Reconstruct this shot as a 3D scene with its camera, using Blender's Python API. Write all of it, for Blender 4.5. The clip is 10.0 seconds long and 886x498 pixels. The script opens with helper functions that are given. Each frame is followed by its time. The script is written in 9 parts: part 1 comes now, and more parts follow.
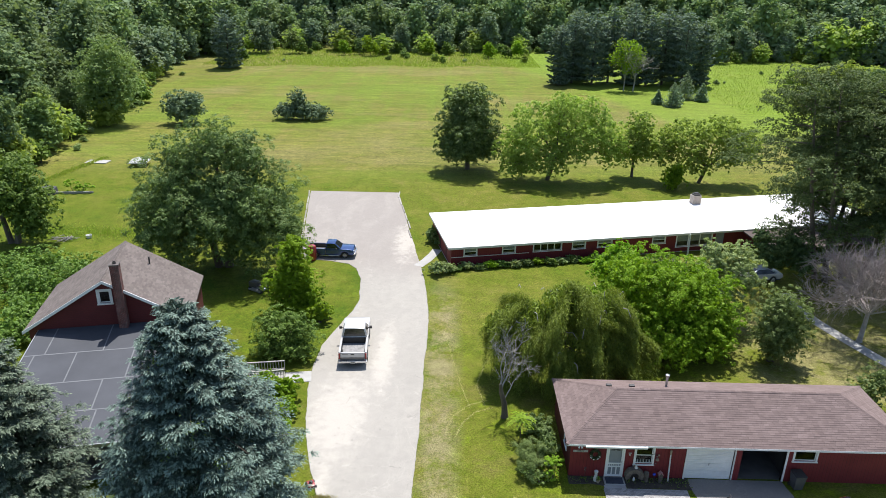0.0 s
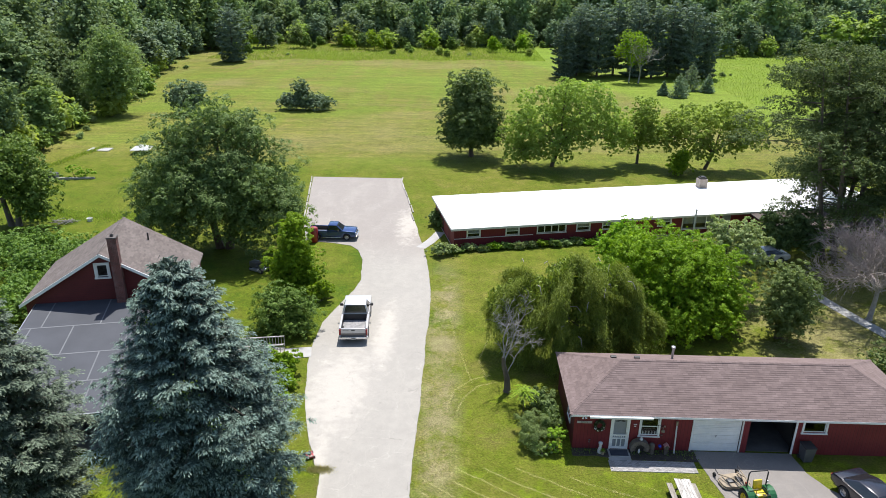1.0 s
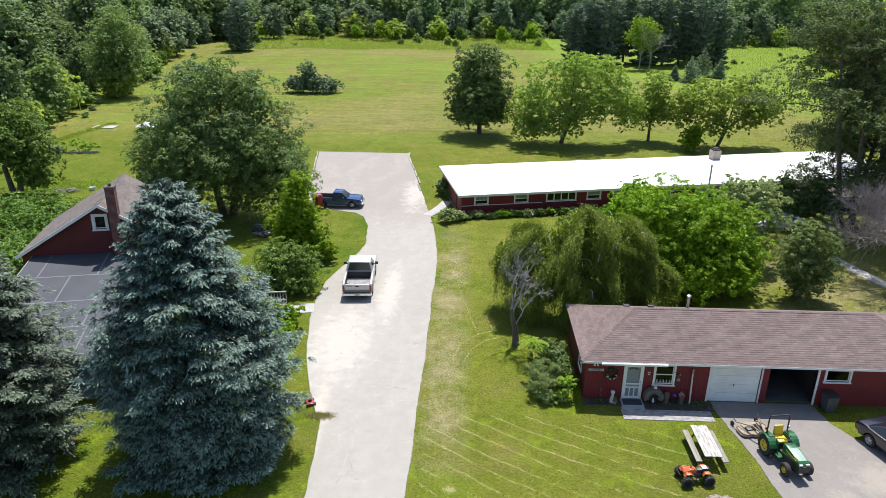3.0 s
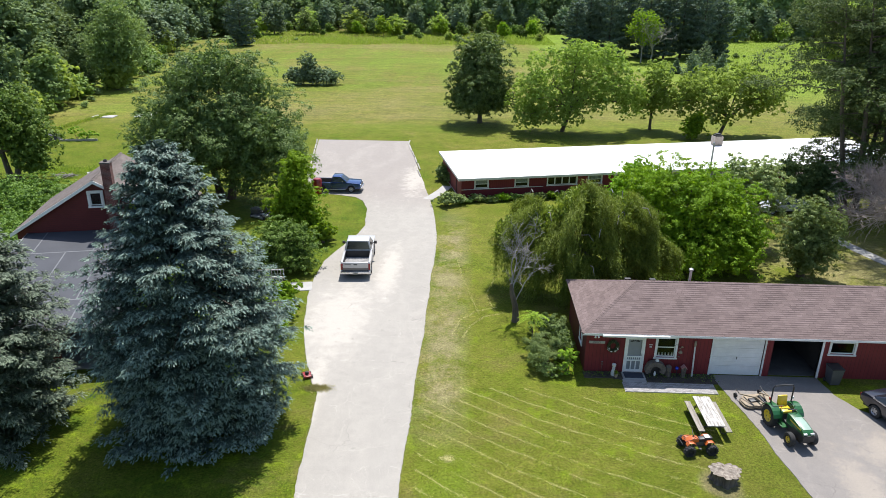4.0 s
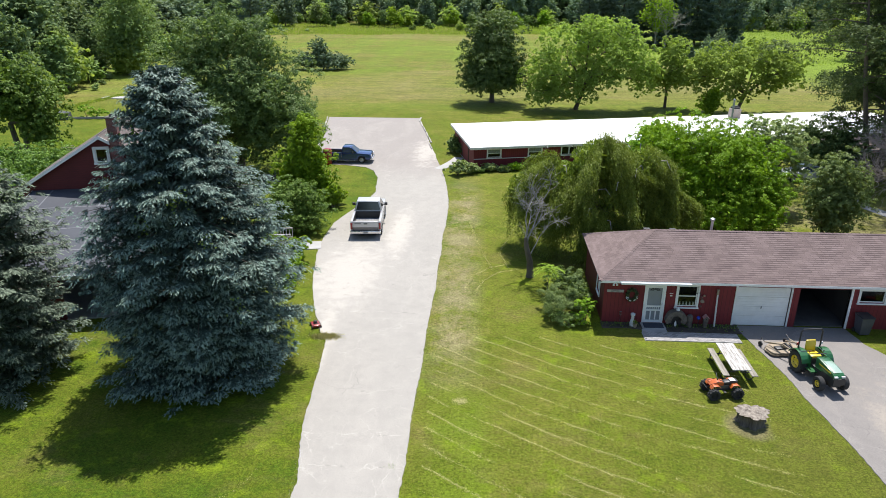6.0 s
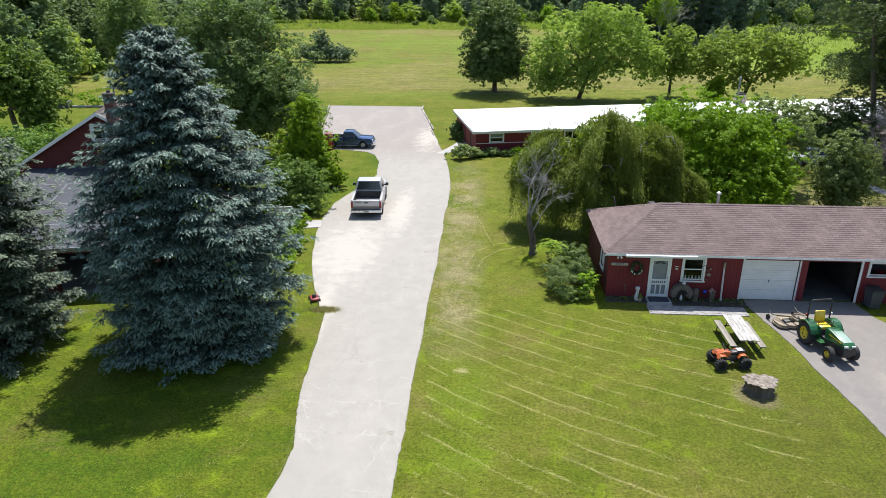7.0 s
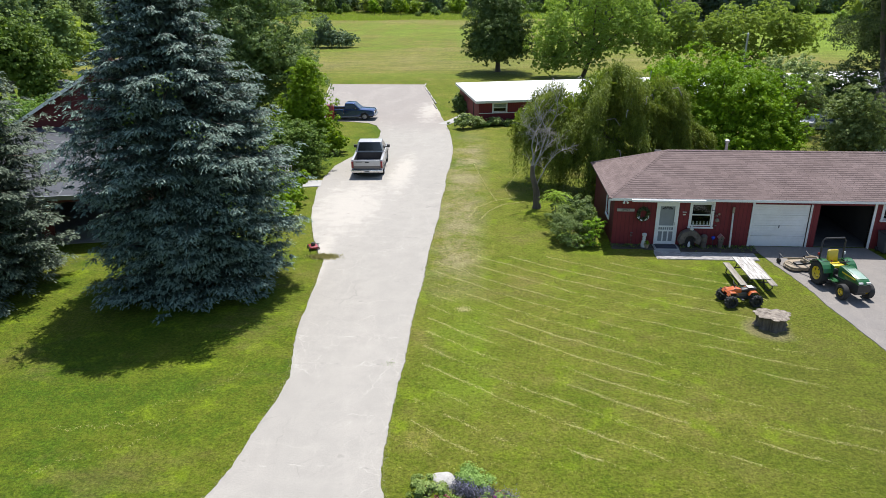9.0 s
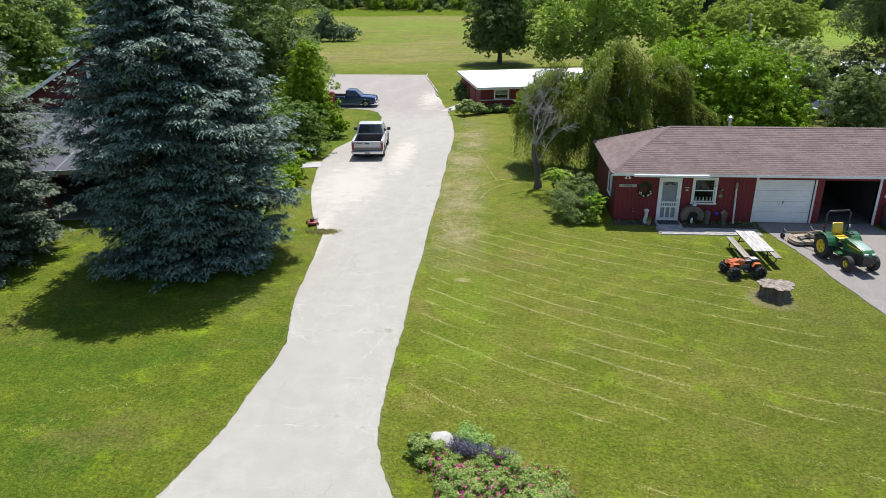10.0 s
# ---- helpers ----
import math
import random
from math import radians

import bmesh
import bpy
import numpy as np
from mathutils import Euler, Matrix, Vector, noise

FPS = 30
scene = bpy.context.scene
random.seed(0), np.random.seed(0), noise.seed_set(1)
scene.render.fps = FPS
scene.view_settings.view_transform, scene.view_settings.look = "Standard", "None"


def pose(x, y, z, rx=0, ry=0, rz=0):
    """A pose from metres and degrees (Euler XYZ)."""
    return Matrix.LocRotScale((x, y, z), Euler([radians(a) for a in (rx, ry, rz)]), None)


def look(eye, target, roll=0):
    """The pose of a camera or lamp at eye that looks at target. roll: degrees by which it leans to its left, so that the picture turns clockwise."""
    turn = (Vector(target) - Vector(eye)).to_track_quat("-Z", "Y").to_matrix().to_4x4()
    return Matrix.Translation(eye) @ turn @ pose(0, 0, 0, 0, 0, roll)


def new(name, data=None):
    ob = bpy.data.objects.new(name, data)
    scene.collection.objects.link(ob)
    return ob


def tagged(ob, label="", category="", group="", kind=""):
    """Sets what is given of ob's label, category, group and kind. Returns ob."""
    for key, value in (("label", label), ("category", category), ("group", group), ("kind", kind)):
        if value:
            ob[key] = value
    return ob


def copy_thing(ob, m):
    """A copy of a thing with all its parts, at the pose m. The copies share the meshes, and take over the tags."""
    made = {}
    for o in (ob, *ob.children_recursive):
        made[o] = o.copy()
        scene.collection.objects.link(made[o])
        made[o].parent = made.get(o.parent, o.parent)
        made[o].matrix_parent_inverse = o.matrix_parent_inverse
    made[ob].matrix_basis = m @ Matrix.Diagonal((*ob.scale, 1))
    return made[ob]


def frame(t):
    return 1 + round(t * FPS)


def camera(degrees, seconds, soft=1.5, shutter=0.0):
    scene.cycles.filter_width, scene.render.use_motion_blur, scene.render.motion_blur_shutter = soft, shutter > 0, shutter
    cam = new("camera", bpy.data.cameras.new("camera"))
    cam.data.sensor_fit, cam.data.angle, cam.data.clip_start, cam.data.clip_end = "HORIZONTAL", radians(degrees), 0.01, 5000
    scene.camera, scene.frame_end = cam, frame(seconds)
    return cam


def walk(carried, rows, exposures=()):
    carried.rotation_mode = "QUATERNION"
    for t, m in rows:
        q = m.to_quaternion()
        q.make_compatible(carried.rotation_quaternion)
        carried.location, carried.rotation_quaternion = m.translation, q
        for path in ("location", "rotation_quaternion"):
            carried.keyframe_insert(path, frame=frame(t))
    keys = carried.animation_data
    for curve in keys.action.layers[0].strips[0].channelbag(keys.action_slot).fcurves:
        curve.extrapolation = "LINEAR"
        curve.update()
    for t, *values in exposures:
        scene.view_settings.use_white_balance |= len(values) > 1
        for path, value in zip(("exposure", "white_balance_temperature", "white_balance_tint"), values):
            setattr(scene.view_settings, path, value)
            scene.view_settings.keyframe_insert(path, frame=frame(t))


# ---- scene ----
cam = camera(64.7, 10.0, soft=0.65)
PATH = [
    (0, (-0.091, 0.035, 27.32), (-0.115, 1.892, 26.577), 1.0),
    (0.5, (-0.015, 0.081, 26.342), (-0.043, 1.938, 25.599), 0.9),
    (1, (0.183, 0.052, 25.293), (0.144, 1.909, 24.551), 0.8),
    (1.5, (0.307, 0.119, 24.362), (0.26, 1.975, 23.621), 0.8),
    (2, (0.351, 0.174, 23.466), (0.297, 2.031, 22.725), 0.7),
    (2.5, (0.288, 0.221, 22.556), (0.229, 2.079, 21.816), 0.7),
    (4, (0.521, 0.09, 20.022), (0.454, 1.948, 19.285), 0.6),
    (4.5, (0.513, 0.084, 19.231), (0.443, 1.942, 18.494), 0.6),
    (5, (0.514, 0.135, 18.414), (0.43, 1.993, 17.679), 0.5),
    (5.5, (0.471, 0.151, 17.697), (0.378, 2.008, 16.961), 0.3),
    (7, (0.587, 0.236, 15.411), (0.479, 2.093, 14.676), 0.1),
    (7.5, (0.668, 0.305, 14.686), (0.557, 2.162, 13.952), -0.0),
    (8, (0.733, 0.273, 13.997), (0.618, 2.13, 13.263), -0.0),
    (8.5, (0.696, 0.181, 13.3), (0.579, 2.038, 12.566), -0.1),
    (9, (0.74, 0.023, 12.672), (0.619, 1.879, 11.937), -0.3),
    (9.5, (0.849, -0.025, 12.018), (0.727, 1.831, 11.282), -0.3),
    (10, (0.858, -0.108, 11.441), (0.73, 1.748, 10.707), -0.3),
]
walk(cam, [(t, look(eye, target, roll)) for t, eye, target, roll in PATH], [(0.0, 0.65, 6335, 10), (5.0, 0.66, 6335, 10), (10.0, 0.55, 6335, 10)])

# ---- world and light ----
SUN_EL, SUN_DIR = radians(64.6), Vector((0.20, 0.98))      # towards the sun
world = bpy.data.worlds.new("world")
scene.world = world
world.use_nodes = True
wn = world.node_tree
sky = wn.nodes.new("ShaderNodeTexSky")
sky.sky_type, sky.sun_disc = "NISHITA", False
sky.sun_elevation, sky.sun_rotation = SUN_EL, math.atan2(SUN_DIR.x, SUN_DIR.y)
wn.links.new(sky.outputs[0], wn.nodes["Background"].inputs[0])
wn.nodes["Background"].inputs[1].default_value = 0.110
sun = new("sun", bpy.data.lights.new("sun", "SUN"))
sun.data.energy, sun.data.angle, sun.data.color = 4.6, radians(0.53), (1.0, 0.955, 0.905)
_s = Vector((SUN_DIR.x * math.cos(SUN_EL), SUN_DIR.y * math.cos(SUN_EL), math.sin(SUN_EL)))
sun.matrix_world = look(_s * 200, (0, 0, 0))


# ---- materials ----
def nodes_of(name):
    m = bpy.data.materials.new(name)
    m.use_nodes = True
    nt = m.node_tree
    return m, nt, nt.nodes["Principled BSDF"], nt.nodes["Material Output"]


def node(nt, kind, **values):
    n = nt.nodes.new(kind)
    for k, v in values.items():
        if k in n.inputs:
            n.inputs[k].default_value = v
    return n


def noise_of(nt, vec, scale, detail=4.0, rough=0.6, dist=0.0):
    n = node(nt, "ShaderNodeTexNoise", Scale=scale, Detail=detail, Roughness=rough, Distortion=dist)
    nt.links.new(vec, n.inputs["Vector"])
    return n.outputs["Fac"]


def ramp(nt, fac, *stops):
    r = nt.nodes.new("ShaderNodeValToRGB")
    e = r.color_ramp.elements
    while len(e) < len(stops):
        e.new(0.5)
    for s, (p, c) in zip(e, stops):
        s.position = p
        s.color = (*c, 1.0) if not isinstance(c, (int, float)) else (c, c, c, 1.0)
    nt.links.new(fac, r.inputs[0])
    return r.outputs[0]


def blend(nt, fac, a, b, mode="MIX"):
    m = nt.nodes.new("ShaderNodeMix")
    m.data_type, m.blend_type = "RGBA", mode
    for sock, v in ((m.inputs[0], fac), (m.inputs[6], a), (m.inputs[7], b)):
        if isinstance(v, bpy.types.NodeSocket):
            nt.links.new(v, sock)
        elif isinstance(v, (int, float)):
            sock.default_value = v
        else:
            sock.default_value = (*v, 1.0)
    return m.outputs[2]


def arith(nt, op, a, b=None, c=None):
    m = nt.nodes.new("ShaderNodeMath")
    m.operation = op
    for i, v in enumerate((a, b, c)):
        if v is None:
            continue
        if isinstance(v, bpy.types.NodeSocket):
            nt.links.new(v, m.inputs[i])
        else:
            m.inputs[i].default_value = v
    return m.outputs[0]


def coords(nt, turn=0.0, scale=(1, 1, 1)):
    t = nt.nodes.new("ShaderNodeTexCoord")
    m = nt.nodes.new("ShaderNodeMapping")
    m.inputs["Rotation"].default_value = (0, 0, radians(turn))
    m.inputs["Scale"].default_value = scale
    nt.links.new(t.outputs["Object"], m.inputs["Vector"])
    return m.outputs[0]


def bump_to(nt, bsdf, height, strength=0.3, distance=0.02):
    b = node(nt, "ShaderNodeBump", Strength=strength, Distance=distance)
    nt.links.new(height, b.inputs["Height"])
    nt.links.new(b.outputs[0], bsdf.inputs["Normal"])


def surface(name, a, b, scale=2.0, fine=30.0, rough=0.8, metal=0.0, bump=0.2, dist=0.01, spread=0.0, stretch=(1, 1, 1), spec=0.5, coat=0.0):
    """A two-scale mottled surface between colours a and b; spread: how far single pieces differ."""
    m, nt, bsdf, _ = nodes_of(name)
    v = coords(nt, 0, stretch)
    big, small = noise_of(nt, v, scale, 5), noise_of(nt, v, fine, 3)
    mixed = arith(nt, "ADD", arith(nt, "MULTIPLY", big, 0.65), arith(nt, "MULTIPLY", small, 0.35))
    col = ramp(nt, mixed, (0.33, a), (0.67, b))
    if spread:
        o = nt.nodes.new("ShaderNodeObjectInfo")
        g = nt.nodes.new("ShaderNodeNewGeometry")
        r = arith(nt, "FRACT", arith(nt, "ADD", o.outputs["Random"], g.outputs["Random Per Island"]))
        hsv = nt.nodes.new("ShaderNodeHueSaturation")
        nt.links.new(arith(nt, "MULTIPLY_ADD", r, 2 * spread, 1.0 - spread), hsv.inputs["Value"])
        nt.links.new(col, hsv.inputs["Color"])
        col = hsv.outputs[0]
    nt.links.new(col, bsdf.inputs["Base Color"])
    nt.links.new(arith(nt, "MULTIPLY_ADD", small, 0.2, rough - 0.1), bsdf.inputs["Roughness"])
    bsdf.inputs["Metallic"].default_value = metal
    bsdf.inputs["Specular IOR Level"].default_value = spec
    bsdf.inputs["Coat Weight"].default_value = coat
    bsdf.inputs["Coat Roughness"].default_value = 0.06
    if bump:
        bump_to(nt, bsdf, small, bump, dist)
    return m


def leafy(name, dark, light, through_light=0.35, rough=0.55, spec=0.2, vary=0.5):
    """Foliage: each leaf differs, light shines through."""
    m, nt, bsdf, out = nodes_of(name)
    g = nt.nodes.new("ShaderNodeNewGeometry")
    o = nt.nodes.new("ShaderNodeObjectInfo")
    v = coords(nt)
    patch = noise_of(nt, v, 0.55, 2)
    f = arith(nt, "ADD", arith(nt, "MULTIPLY_ADD", g.outputs["Random Per Island"], vary, 0.3 - 0.5 * vary), arith(nt, "MULTIPLY", patch, 0.5))
    col = ramp(nt, f, (0.2, dark), (0.85, light))
    hsv = nt.nodes.new("ShaderNodeHueSaturation")
    nt.links.new(col, hsv.inputs["Color"])
    nt.links.new(arith(nt, "MULTIPLY_ADD", o.outputs["Random"], 0.02, 0.490), hsv.inputs["Hue"])
    nt.links.new(arith(nt, "MULTIPLY_ADD", o.outputs["Random"], 0.2, 0.90), hsv.inputs["Value"])
    col = hsv.outputs[0]
    nt.links.new(col, bsdf.inputs["Base Color"])
    bsdf.inputs["Roughness"].default_value = rough
    bsdf.inputs["Specular IOR Level"].default_value = spec
    tr = nt.nodes.new("ShaderNodeBsdfTranslucent")
    warm = blend(nt, 1.0, col, (1.0, 1.0, 0.55), "MULTIPLY")
    nt.links.new(warm, tr.inputs[0])
    mx = nt.nodes.new("ShaderNodeMixShader")
    mx.inputs[0].default_value = through_light * 0.58
    nt.links.new(bsdf.outputs[0], mx.inputs[1])
    nt.links.new(tr.outputs[0], mx.inputs[2])
    nt.links.new(mx.outputs[0], out.inputs[0])
    return m


def map_range(nt, value, a, b):
    r = nt.nodes.new("ShaderNodeMapRange")
    r.interpolation_type = "SMOOTHSTEP"
    r.inputs[1].default_value, r.inputs[2].default_value = a, b
    nt.links.new(value, r.inputs[0])
    return r.outputs[0]


def grass_colour(nt, v):
    """Colour of the turf by place: green by the spruce, olive before the garage, tan and streaked on the field."""
    sep = nt.nodes.new("ShaderNodeSeparateXYZ")
    nt.links.new(v, sep.inputs[0])
    x, y = sep.outputs[0], sep.outputs[1]
    big, mid, fine = noise_of(nt, v, 0.05, 4, 0.6, 0.8), noise_of(nt, v, 0.4, 5, 0.68), noise_of(nt, v, 4.0, 5, 0.75)
    f = arith(nt, "ADD", arith(nt, "MULTIPLY", big, 0.34), arith(nt, "ADD", arith(nt, "MULTIPLY", mid, 0.36), arith(nt, "MULTIPLY", fine, 0.30)))
    left = arith(nt, "MULTIPLY", map_range(nt, x, -1.0, -9.0), map_range(nt, y, 95.0, 75.0))
    far = map_range(nt, y, 90.0, 108.0)
    f = arith(nt, "SUBTRACT", f, arith(nt, "MULTIPLY", left, 0.055))
    f = arith(nt, "ADD", f, arith(nt, "MULTIPLY", far, 0.03))
    col = ramp(nt, f, (0.36, (0.062, 0.109, 0.007)), (0.45, (0.099, 0.130, 0.010)), (0.54, (0.136, 0.147, 0.020)), (0.66, (0.215, 0.180, 0.056)))
    streaks = noise_of(nt, coords(nt, 0, (0.03, 0.42, 1)), 1.0, 4, 0.65)
    col = blend(nt, arith(nt, "MULTIPLY", ramp(nt, streaks, (0.50, 0.0), (0.66, 0.5)), far), col, (0.195, 0.165, 0.060))
    patches = noise_of(nt, coords(nt, 20, (0.022, 0.035, 1)), 1.0, 5, 0.62, 0.6)
    tan_ = arith(nt, "MULTIPLY", ramp(nt, patches, (0.50, 0.0), (0.64, 0.75)), far)
    green_ = arith(nt, "MULTIPLY", ramp(nt, patches, (0.38, 0.6), (0.50, 0.0)), far)
    lanes = noise_of(nt, coords(nt, 4, (0.30, 0.02, 1)), 1.0, 3, 0.6)
    col = blend(nt, arith(nt, "MULTIPLY", ramp(nt, lanes, (0.50, 0.0), (0.58, 0.5)), map_range(nt, y, 110.0, 150.0)), col, (0.120, 0.185, 0.014))
    # the far field colours hold some extra blue in place of haze
    col = blend(nt, arith(nt, "MULTIPLY", far, 0.25), col, (0.176, 0.176, 0.046))
    col = blend(nt, arith(nt, "MULTIPLY", tan_, 0.7), col, (0.205, 0.180, 0.070))
    col = blend(nt, green_, col, (0.130, 0.190, 0.020))
    hay = arith(nt, "MULTIPLY", map_range(nt, arith(nt, "MULTIPLY_ADD", y, 0.30, x), 82.0, 88.0), map_range(nt, y, 118.0, 140.0))
    col = blend(nt, arith(nt, "MULTIPLY", hay, 0.7), col, (0.150, 0.225, 0.022))
    near = map_range(nt, y, 60.0, 40.0)
    lime = arith(nt, "MULTIPLY", ramp(nt, noise_of(nt, v, 0.7, 3, 0.6), (0.57, 0.0), (0.68, 0.8)), near)
    col = blend(nt, lime, col, (0.150, 0.205, 0.010))
    verge = arith(nt, "MULTIPLY", map_range(nt, arith(nt, "ABSOLUTE", arith(nt, "SUBTRACT", x, -0.1)), 1.9, 0.5), arith(nt, "MULTIPLY", map_range(nt, y, 17.5, 20.0), map_range(nt, y, 29.0, 24.0)))
    col = blend(nt, arith(nt, "MULTIPLY", verge, ramp(nt, mid, (0.38, 0.2), (0.60, 0.75))), col, (0.115, 0.175, 0.010))
    worn = arith(nt, "MULTIPLY", ramp(nt, noise_of(nt, coords(nt, 30, (0.22, 0.34, 1)), 1.0, 5, 0.7), (0.54, 0.0), (0.72, 0.65)), near)
    col = blend(nt, worn, col, (0.165, 0.135, 0.045))
    east = arith(nt, "MULTIPLY", map_range(nt, x, 4.0, 14.0), map_range(nt, y, 31.0, 22.0))
    col = blend(nt, arith(nt, "MULTIPLY", east, 0.5), col, (0.088, 0.098, 0.014))
    # worn, dry strips: beside the drive and round the lot
    d = arith(nt, "ABSOLUTE", arith(nt, "SUBTRACT", x, -0.75))
    dry = ramp(nt, arith(nt, "MULTIPLY_ADD", fine, 0.35, noise_of(nt, v, 0.35, 5, 0.7)), (0.55, 0.0), (0.74, 1.0))
    fac = arith(nt, "MULTIPLY", arith(nt, "MULTIPLY", map_range(nt, d, 2.0, 0.3), dry), arith(nt, "MULTIPLY", map_range(nt, y, 25.0, 31.0), map_range(nt, y, 64.0, 52.0)))
    col = blend(nt, arith(nt, "MULTIPLY", fac, 0.75), col, (0.265, 0.225, 0.125))
    yard = arith(nt, "MULTIPLY", map_range(nt, x, 20.0, 25.0), arith(nt, "MULTIPLY", map_range(nt, y, 38.0, 42.0), map_range(nt, y, 58.0, 52.0)))
    col = blend(nt, arith(nt, "MULTIPLY", arith(nt, "MULTIPLY", yard, dry), 0.8), col, (0.24, 0.21, 0.095))
    # bare earth round the stump
    ex, ey = arith(nt, "SUBTRACT", x, 11.5), arith(nt, "SUBTRACT", y, 24.35)
    ring = arith(nt, "ADD", arith(nt, "SQRT", arith(nt, "ADD", arith(nt, "MULTIPLY", ex, ex), arith(nt, "MULTIPLY", ey, ey))), arith(nt, "MULTIPLY_ADD", mid, 1.2, -0.6))
    col = blend(nt, arith(nt, "MULTIPLY", map_range(nt, ring, 1.15, 0.6), 0.65), col, (0.20, 0.165, 0.095))
    rough_ = noise_of(nt, v, 1.1, 6, 0.8)
    col = blend(nt, 1.0, col, ramp(nt, rough_, (0.34, 0.82), (0.64, 1.15)), "MULTIPLY")
    rows_ = noise_of(nt, coords(nt, -3, (0.035, 0.62, 1)), 1.0, 5, 0.7)
    col = blend(nt, far, col, blend(nt, 1.0, col, ramp(nt, rows_, (0.36, 0.90), (0.62, 1.10)), "MULTIPLY"))
    thin = noise_of(nt, coords(nt, -2, (0.22, 1.3, 1)), 1.0, 4, 0.75)
    col = blend(nt, far, col, blend(nt, 1.0, col, ramp(nt, thin, (0.38, 0.86), (0.60, 1.13)), "MULTIPLY"))
    nap = noise_of(nt, v, 2.4, 4, 0.8)
    col = blend(nt, far, col, blend(nt, 1.0, col, ramp(nt, nap, (0.36, 0.70), (0.62, 1.25)), "MULTIPLY"))
    return col, fine


def lawn_material():
    m, nt, bsdf, _ = nodes_of("lawn_grass")
    v = coords(nt)
    col, fine = grass_colour(nt, v)
    tuft, blade = noise_of(nt, v, 15.0, 5, 0.8), noise_of(nt, v, 42.0, 3, 0.8)
    grain = arith(nt, "ADD", arith(nt, "MULTIPLY", tuft, 0.55), arith(nt, "MULTIPLY", blade, 0.45))
    col = blend(nt, 1.0, col, ramp(nt, grain, (0.37, 0.36), (0.61, 1.48)), "MULTIPLY")
    clump = noise_of(nt, v, 8.5, 2, 0.75)
    col = blend(nt, 1.0, col, ramp(nt, clump, (0.32, 0.66), (0.52, 1.04), (0.70, 1.34)), "MULTIPLY")
    nt.links.new(col, bsdf.inputs["Base Color"])
    bsdf.inputs["Roughness"].default_value = 0.9
    bsdf.inputs["Specular IOR Level"].default_value = 0.1
    bump_to(nt, bsdf, arith(nt, "ADD", grain, fine), 0.8, 0.06)
    return m


def blade_material():
    """Single blades, coloured like the turf that they stand in."""
    m, nt, bsdf, out = nodes_of("grass_blades")
    col, _ = grass_colour(nt, coords(nt))
    g = nt.nodes.new("ShaderNodeNewGeometry")
    hsv = nt.nodes.new("ShaderNodeHueSaturation")
    nt.links.new(col, hsv.inputs["Color"])
    nt.links.new(arith(nt, "MULTIPLY_ADD", g.outputs["Random Per Island"], 0.95, 0.62), hsv.inputs["Value"])
    nt.links.new(hsv.outputs[0], bsdf.inputs["Base Color"])
    bsdf.inputs["Roughness"].default_value = 0.6
    bsdf.inputs["Specular IOR Level"].default_value = 0.25
    tr = nt.nodes.new("ShaderNodeBsdfTranslucent")
    nt.links.new(hsv.outputs[0], tr.inputs[0])
    mx = nt.nodes.new("ShaderNodeMixShader")
    mx.inputs[0].default_value = 0.4
    nt.links.new(bsdf.outputs[0], mx.inputs[1])
    nt.links.new(tr.outputs[0], mx.inputs[2])
    nt.links.new(mx.outputs[0], out.inputs[0])
    return m


